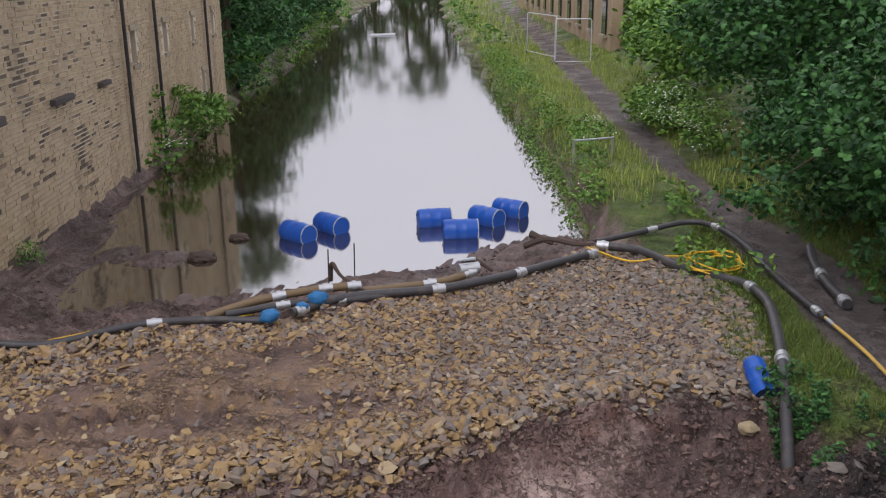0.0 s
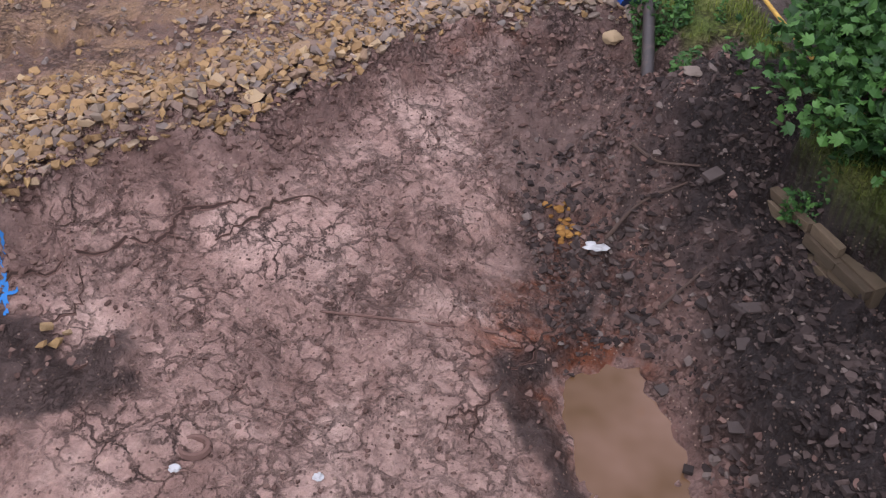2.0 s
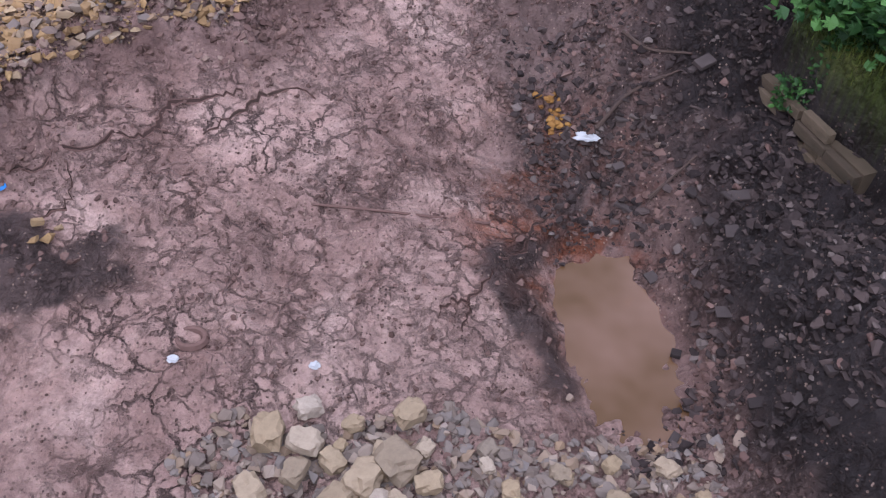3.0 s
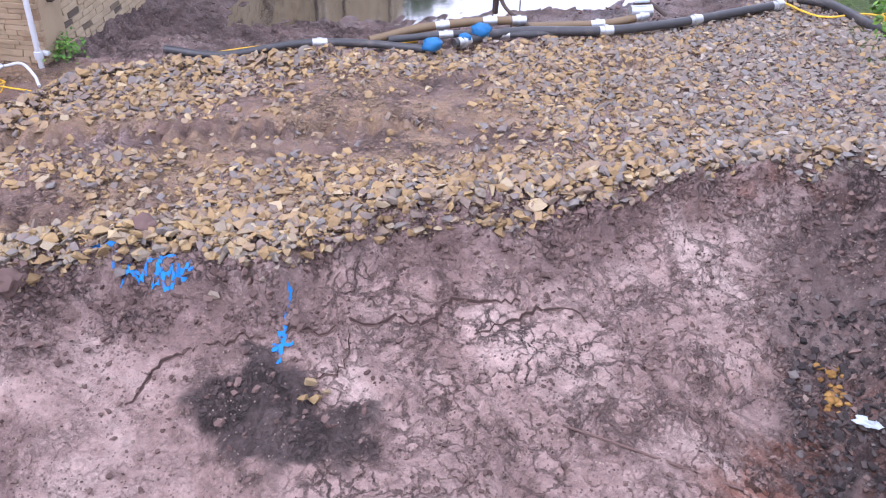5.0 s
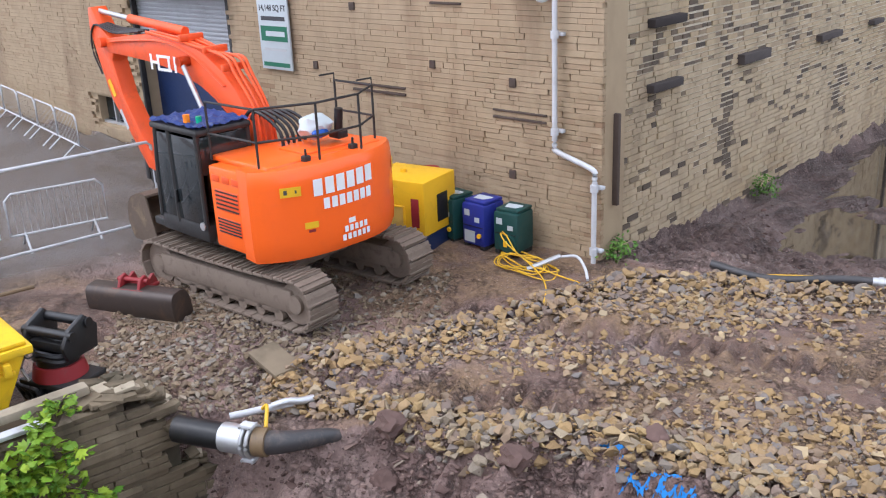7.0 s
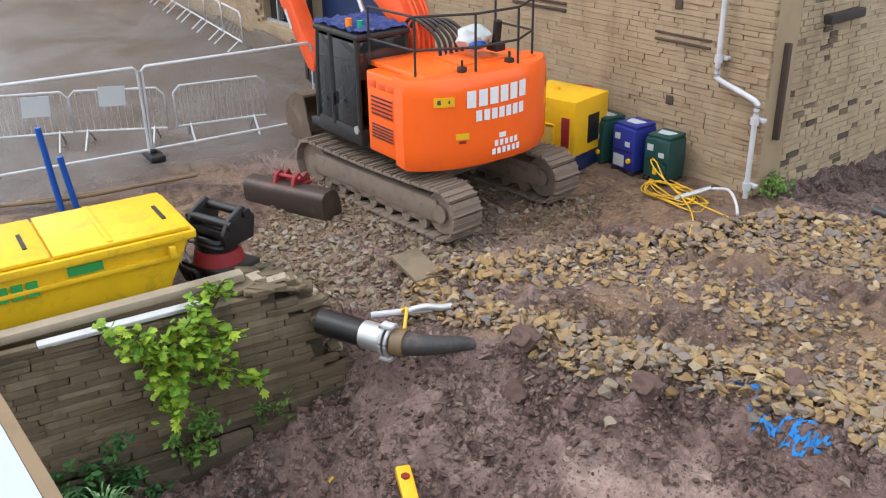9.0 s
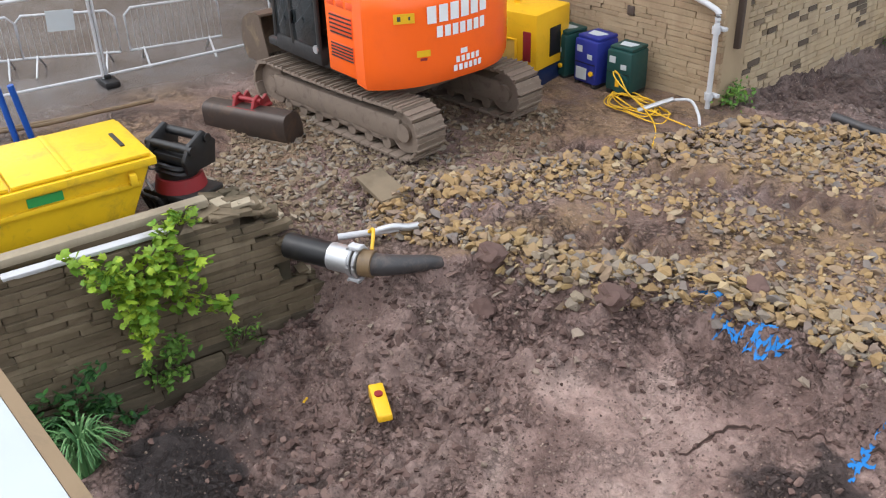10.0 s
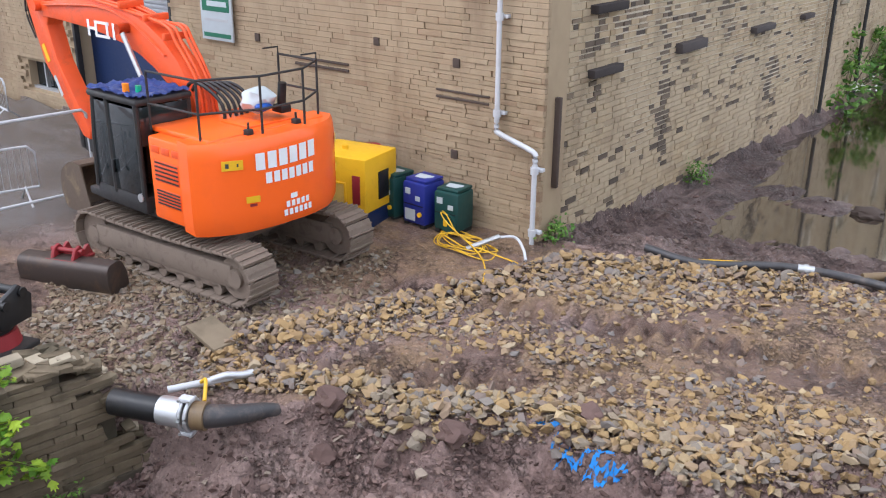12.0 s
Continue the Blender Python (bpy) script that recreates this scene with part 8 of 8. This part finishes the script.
def grass_patch(name, box, n, length, mat, label, seed, w_lo=9.8, w_hi=15.5, kind="blade", lift=0.35):
    rg = np.random.RandomState(seed)
    x, y = rg.uniform(box[0], box[1], n), rg.uniform(box[2], box[3], n)
    keep = on_bank(x, y, rg, w_lo, w_hi) & (fbm(x, y, 1.5) + 0.3 * rg.rand(n) > -0.12)
    x, y = x[keep], y[keep]
    z = sheet_z(x, y)
    n = len(x)
    a, lean = rg.uniform(0, 2 * np.pi, n), rg.uniform(0.15, 0.8, n)
    L = length * rg.uniform(0.5, 1.3, n)
    wd = 0.003 + 0.035 * length * rg.rand(n)
    dx, dy = np.cos(a), np.sin(a)
    b0 = np.stack([x - dy * wd, y + dx * wd, z - 0.02], 1)
    b1 = np.stack([x + dy * wd, y - dx * wd, z - 0.02], 1)
    m0 = np.stack([x + dx * L * lean * 0.4 - dy * wd * 0.7, y + dy * L * lean * 0.4 + dx * wd * 0.7, z + L * 0.6], 1)
    m1 = np.stack([x + dx * L * lean * 0.4 + dy * wd * 0.7, y + dy * L * lean * 0.4 - dx * wd * 0.7, z + L * 0.6], 1)
    tp = np.stack([x + dx * L * lean, y + dy * L * lean, z + L * (1 - 0.35 * lean)], 1)
    V = np.stack([b0, b1, m1, m0, tp], 1).reshape(-1, 3)
    i = np.arange(n)[:, None] * 5
    F = np.concatenate([i + [0, 1, 2], i + [0, 2, 3], i + [3, 2, 4]])
    me = bpy.data.meshes.new(name)
    me.from_pydata(V, [], F)
    me.materials.append(mat)
    return tagged(new(name, me), label, "grass", kind="stuff")


grass_patch("grass", (1.6, 5.5, 4, 20), 80000, 0.085, M_TURF, "rough yellow-green grass on the canal bank", 91)
grass_patch("grass", (-8, 5, 18, 52), 70000, 0.24, M_GRASS, "tall rough grass along the towpath", 92)
grass_patch("grass", (-22, -3, 50, 110), 9000, 0.7, M_GRASS, "tall grass along the far towpath", 93)


def weeds(name, n, box, wlo, whi, size, mat, label, seed, h):
    rg = np.random.RandomState(seed)
    x, y = rg.uniform(box[0], box[1], n), rg.uniform(box[2], box[3], n)
    z, kinds, w, s, d, near, bank = land(x, y, False)
    k = (w > wlo) & (w < whi) & (fbm(x, y, 0.9) > -0.05)
    pos = np.stack([x[k], y[k], np.maximum(z[k], WATER_Z) + rg.rand(k.sum()) ** 1.5 * h], 1)
    ob = new(name, leaves_mesh(name, pos, size, "oval", mat, seed))
    return tagged(ob, label, "weeds", kind="stuff")


weeds("bank_weeds", 60000, (-7, 1.8, 17, 50), 9.75, 11.0, 0.10, M_LEAF_MID, "leafy weeds overhanging the water's edge", 95, 0.55)
weeds("bank_weeds", 6000, (-20, -4, 50, 100), 9.3, 11.4, 0.35, M_LEAF_MID, "leafy weeds along the far bank", 96, 0.9)
weeds("ivy", 30000, (1.8, 4.6, 6.7, 10.2), 10.55, 11.75, 0.07, M_LEAF, "low dark green ivy on the bank above the drained bed", 97, 0.30)
weeds("bank_weeds", 3500, (1.2, 3.6, 13.5, 19), 10.0, 12.0, 0.12, M_LEAF_MID, "green weeds at the corner of the bank", 98, 0.45)
weeds("bank_weeds", 5000, (3.2, 6.5, 8, 22), 12.9, 15.5, 0.15, M_LEAF, "dark undergrowth beside the towpath", 99, 0.7)

weeds("bank_weeds", 90000, (-30, -9, 21, 95), -1.5, 0.1, 0.24, M_LEAF_MID, "green weeds along the mill side of the canal", 94, 0.6)

# sapling and reeds on the retaining wall
def wall_plant(a, z, r, n, size, mat, kind, seed, label, name="sapling"):
    c = RET @ Vector((a, -0.12, z))
    rg = np.random.RandomState(seed)
    ob = thing(name, Matrix.Translation(c), label, "plant")
    bm = bm_new()
    pos = []
    for k in range(9):
        t = k / 8
        d = Vector((rg.uniform(-0.9, 1.0) * r, -rg.uniform(0.15, 0.45) * r, rg.uniform(-0.7, 1.0) * r))
        d = RET.to_3x3() @ d
        add_tube(bm, [(0, 0, -0.1), d * 0.5 + Vector((0, 0, 0.06)), d], lambda t: 0.012 * (1 - 0.7 * t), 5, 4)
        m = n // 9
        f = rg.uniform(0.35, 1.05, m)[:, None]
        pos.append(np.array(d)[None] * f + rg.normal(size=(m, 3)) * 0.09 * r)
    part("stems", bm, M_BARK, ob)
    lv = new("foliage", leaves_mesh("foliage", np.concatenate(pos), size, kind, mat, seed, 0.5))
    lv.parent = ob
    tagged(lv, kind="stuff")


wall_plant(4.15, 0.1, 0.78, 720, 0.11, M_LEAF_BRIGHT, "lobed", 111, "bright yellow-green sycamore sapling growing from the wall")
wall_plant(4.62, 0.62, 0.24, 70, 0.085, M_LEAF_BRIGHT, "lobed", 112, "small bright sapling shoot at the wall top")
wall_plant(4.2, -0.88, 0.40, 260, 0.085, M_LEAF_MID, "oval", 113, "green plant at the foot of the retaining wall", "plant")
wall_plant(5.05, -0.80, 0.24, 110, 0.05, M_LEAF_MID, "oval", 114, "small green weeds on the wall face", "plant")
wall_plant(3.3, -0.98, 0.55, 420, 0.10, M_LEAF, "oval", 115, "dark green plant in the shade of the wall", "plant")
wall_plant(2.8, -0.9, 0.4, 260, 0.09, M_LEAF, "oval", 116, "dark green leaves by the wall foot", "plant")


def reeds(x, y, n, L, seed):
    rg = random.Random(seed)
    z = ground_z(x, y)
    bm = bm_new()
    for _ in range(n):
        a, r, l = rg.uniform(0, 6.28), rg.uniform(0.25, 0.75), L * rg.uniform(0.6, 1.2)
        p = [Vector((0.12 * math.cos(a * 3), 0.12 * math.sin(a * 2), 0)), Vector((math.cos(a) * r * l * 0.45, math.sin(a) * r * l * 0.45, l * 0.7)), Vector((math.cos(a) * r * l, math.sin(a) * r * l, l * 0.55))]
        line, sd, last = smooth_line(p, 4), Vector((-math.sin(a), math.cos(a), 0)), None
        for i, q in enumerate(line):
            w = 0.012 * (1 - i / len(line)) + 0.002
            pr = (bm.verts.new(q + sd * w), bm.verts.new(q - sd * w))
            if last:
                bm.faces.new((last[0], last[1], pr[1], pr[0]))
            last = pr
    ob = solo("reeds", bm, M_REED, "tuft of long green reed blades below the wall", "plant", "reed tufts")
    ob.matrix_world = pose(x, y, z)


reeds(-7.62, 0.30, 130, 0.62, 3)
reeds(-7.95, -0.1, 70, 0.5, 4)
for a, s in ((0.1, 0), (4.9, 1)):
    p = SIDE @ Vector((a, -0.15, -0.25 if s else 0.0))
    shrub("weed", [(p.x, p.y, p.z + 0.15, 0.16, 0.16, 0.15)], 160, 0.07, "oval", M_LEAF_MID, "small green weed at the foot of the mill wall", 120 + s, category="weed")
bm = bm_new()
for x in (0, 1.05):
    add_cyl(bm, (x, 0, 0), (x, 0, 0.55), 0.03, seg=8)
add_cyl(bm, (0, 0, 0.52), (1.05, 0, 0.52), 0.03, seg=8)
rl = solo("rail", bm, M_GALV, "low grey metal rail on the canal bank", "rail")
rl.matrix_world = pose(-0.7, 21.9, 0.08, 0, 0, 30)
p = B @ Vector((12.3, 31.4, 0.12))
mesh_panel(pose(-4.0, 47.5, 0.1, 0, 0, -62), 3.4, 2.0, "galvanised mesh fence panel beside the far towpath")
mesh_panel(pose(-2.35, 42.6, 0.1, 0, 0, 4), 1.6, 2.0, "galvanised mesh fence panel across the far towpath")
solo("boom_float", add_cyl(bm_new(), (-16.5, 65.2, WATER_Z), (-14.9, 65.9, WATER_Z), 0.12, seg=10), M_WHITE, "white float lying on the far water", "float")

# ---- the near bridge behind the viewpoint, and its white hoarding panels
bm = bm_new()
add_box(bm, (-0.6, -2.0, 1.6), (9.0, 1.0, 6.0))
tagged(link_mesh("wall_bridge", bm, M_MORTAR_TAN), "plain stone bridge wall behind the viewpoint", "wall", kind="structure")


def hoarding(x0, x1, edge, slope, depth, top, foot, label):
    m = Matrix.Translation((x0, edge + slope * x0, 0)) @ pose(0, 0, 0, 0, 0, math.degrees(math.atan(slope)))
    ob = thing("white_hoarding", m, label, "hoarding", "white hoardings")
    w = (x1 - x0) / math.cos(math.atan(slope))
    part("cap_board", add_box(bm_new(), (w / 2, -depth / 2, top - 0.012), (w, depth, 0.024), bevel=0.004), M_WHITE, ob)
    part("panel", add_box(bm_new(), (w / 2, -depth / 2, (top + foot) / 2 - 0.02), (w - 0.02, depth - 0.02, top - foot - 0.03)), M_WHITE, ob)
    part("edge_strip", add_box(bm_new(), (w / 2, 0.018, top - 0.03), (w, 0.034, 0.05), bevel=0.003), M_TIMBER, ob, "brown timber edge strip")


hoarding(-4.2, -1.45, 0.405, 0.18, 0.6, 3.4, -1.4, "white-topped hoarding with a brown timber edge strip")
ledge = thing("white_ledge", pose(-0.385, 0.094, 4.49, 0, 0, 3.4), "narrow white ledge bracketed out from the bridge", "ledge")
part("board", add_box(bm_new(), (0, 0.0, 0), (0.17, 0.15, 0.02), bevel=0.004), M_WHITE, ledge)
part("bracket", add_box(add_box(bm_new(), (-0.03, -0.03, -0.26), (0.04, 0.04, 0.5)), (-0.03, -0.82, -0.5), (0.04, 1.62, 0.04)), M_WHITE, ledge)

# ---- stones of the walls
rng = random.Random(77)
# fields of darker stones on the canal side: along, height, half widths, share
DARK_FIELDS = [(3.55, 3.1, 0.16, 0.6, 1.0), (3.60, 1.9, 0.15, 0.6, 0.9), (3.72, 0.9, 0.28, 0.6, 0.75), (0.12, 2.75, 0.16, 0.40, 0.9), (2.45, 2.95, 0.5, 0.32, 0.8), (2.6, 2.5, 0.3, 0.3, 0.5), (5.7, 2.75, 1.2, 0.5, 0.6), (8.6, 1.1, 0.45, 0.9, 0.6), (2.6, 0.9, 0.7, 0.4, 0.35), (6.6, 1.7, 0.9, 0.3, 0.3), (1.3, 2.7, 0.4, 0.3, 0.5)]


def is_dark(q, rg):
    share = max(p * math.exp(-((q[0] - a) / ra) ** 2 - ((q[1] - z) / rz) ** 2) for a, z, ra, rz, p in DARK_FIELDS)
    return rg.random() < max(1.5 * share - 0.12, 0.07 + 0.12 * value_noise(q[0] * 0.8, q[1] * 0.9) if q[1] > 0.7 else 0.03)


st = courses(SIDE_L, -0.9, 6.4, rng, 0.072, 0.105, 0.13, 0.34)
rg = random.Random(33)
dark_ones = [q for q in st if is_dark(q, rg)]
kept = set(dark_ones)
st = [q for q in st if q not in kept]
nearest = lambda q: q[0] < 1.7 and -0.1 < q[1] < 2.4
rest = stone_pieces(wall_side, st, side_at, M_BLOCK_SIDE, 270, nearest, 0.010)
dark_ones = stone_pieces(wall_side, dark_ones, side_at, M_BLOCK_DARK_PIECE, 30, nearest, 0.016)
for group, mat, gap in ((rest, M_BLOCK_REST, 0.009), (dark_ones, M_BLOCK_DARK, 0.022)):
    ob = boxes_mesh("stone_courses", [((a, 0.028 - rg.uniform(-0.008, 0.008), z), (w - gap, 0.09, h - gap - (0.012 if a > 1.8 + 1.2 * value_noise(a * 1.1, z * 1.7) and z > 0.5 + 1.6 * value_noise(a * 0.7 + 9, 3.0) else 0.0))) for a, z, w, h in group], SIDE, mat)
    ob.parent = wall_side
    tagged(ob, kind="stuff")
st = courses(SIDE2_L, -0.7, 6.0, rng, 0.08, 0.12, 0.16, 0.4, holes2)
ob = boxes_mesh("stone_courses", [((a, 0.028 - rg.uniform(-0.008, 0.008), z), (w - 0.012, 0.09, h - 0.012)) for a, z, w, h in st], SIDE2, M_BLOCK_REST)
ob.parent = wall_second
tagged(ob, kind="stuff")
st = courses(22, -0.3, 5.2, rng, 0.06, 0.095, 0.15, 0.5, [SHUTTER, LOWWIN], SETBACK)
rest = stone_pieces(wall_front, st, front_at, M_BLOCK_FRONT_PIECE, 300, lambda q: q[0] < 2.4 and 0 < q[1] < 3.0, 0.004)
ob = boxes_mesh("stone_courses", [((a, -0.02 - rg.uniform(-0.006, 0.008), z), (w - 0.004, 0.09, h - 0.004)) for a, z, w, h in rest], FRONT, M_BLOCK_FRONT)
ob.parent = wall_front
tagged(ob, kind="stuff")


def ret_at(a, z, o):
    return RET @ Matrix.Translation((a, 0.02 - o * 2 - (0.10 if z < -0.88 else 0.0), z))


st = courses(RET_L + 1.0, -0.85, RET_TOP, rng, 0.05, 0.085, 0.2, 0.62) + courses(RET_L + 1.05, -1.6, -0.88, rng, 0.10, 0.16, 0.3, 0.8)
st = [q for q in st if q[0] > 2.2 and q[1] + q[3] / 2 < ret_top(q[0] + q[2] * 0.3) + rng.uniform(-0.03, 0.04)]
stone_pieces(ret_wall, [q for q in st if q[1] > -0.86], ret_at, M_RETWALL, 300, lambda q: True, 0.005)
stone_pieces(ret_wall, [q for q in st if q[1] <= -0.86], ret_at, M_DARKWALL, 120, lambda q: True, 0.006)
# flat coping stones on the low ledge, and loose broken masonry up the wall's end
rg = random.Random(14)
for k in range(70):
    a = RET_L - 0.5 + 1.45 * rg.random()
    z = ret_top(a) + rg.uniform(-0.03, 0.05) + (0.03 if a > RET_L + 0.4 else 0)
    bm = add_box(bm_new(), (0, 0, 0), (rg.uniform(0.10, 0.30), rg.uniform(0.08, 0.18), rg.uniform(0.03, 0.055)), bevel=0.008)
    ob = solo("loose_stone", bm, M_COPING if rg.random() < 0.2 else M_RETWALL, "loose broken stone at the end of the retaining wall", "stone", "broken wall stones")
    ob.matrix_world = RET @ pose(a, rg.uniform(0.02, 0.48), z, rg.uniform(-8, 8), rg.uniform(-14, 14), rg.uniform(-30, 30))
st = [q for q in courses(1.4, -1.1, -0.52, rng, 0.07, 0.12, 0.18, 0.45) if rng.random() < 0.8]


def tow_at(a, z, o):
    return TOW @ Matrix.Translation((a, 0.0 - o * 3, z))


stone_pieces(tow_wall, st, tow_at, M_DARKWALL, 300, lambda q: True, 0.012)

# the plan's units become metres
bpy.context.view_layer.update()
for ob in list(scene.objects):
    if ob.parent is None and ob.type in ("MESH", "EMPTY"):
        ob.matrix_world = Matrix.Scale(SITE, 4) @ ob.matrix_world
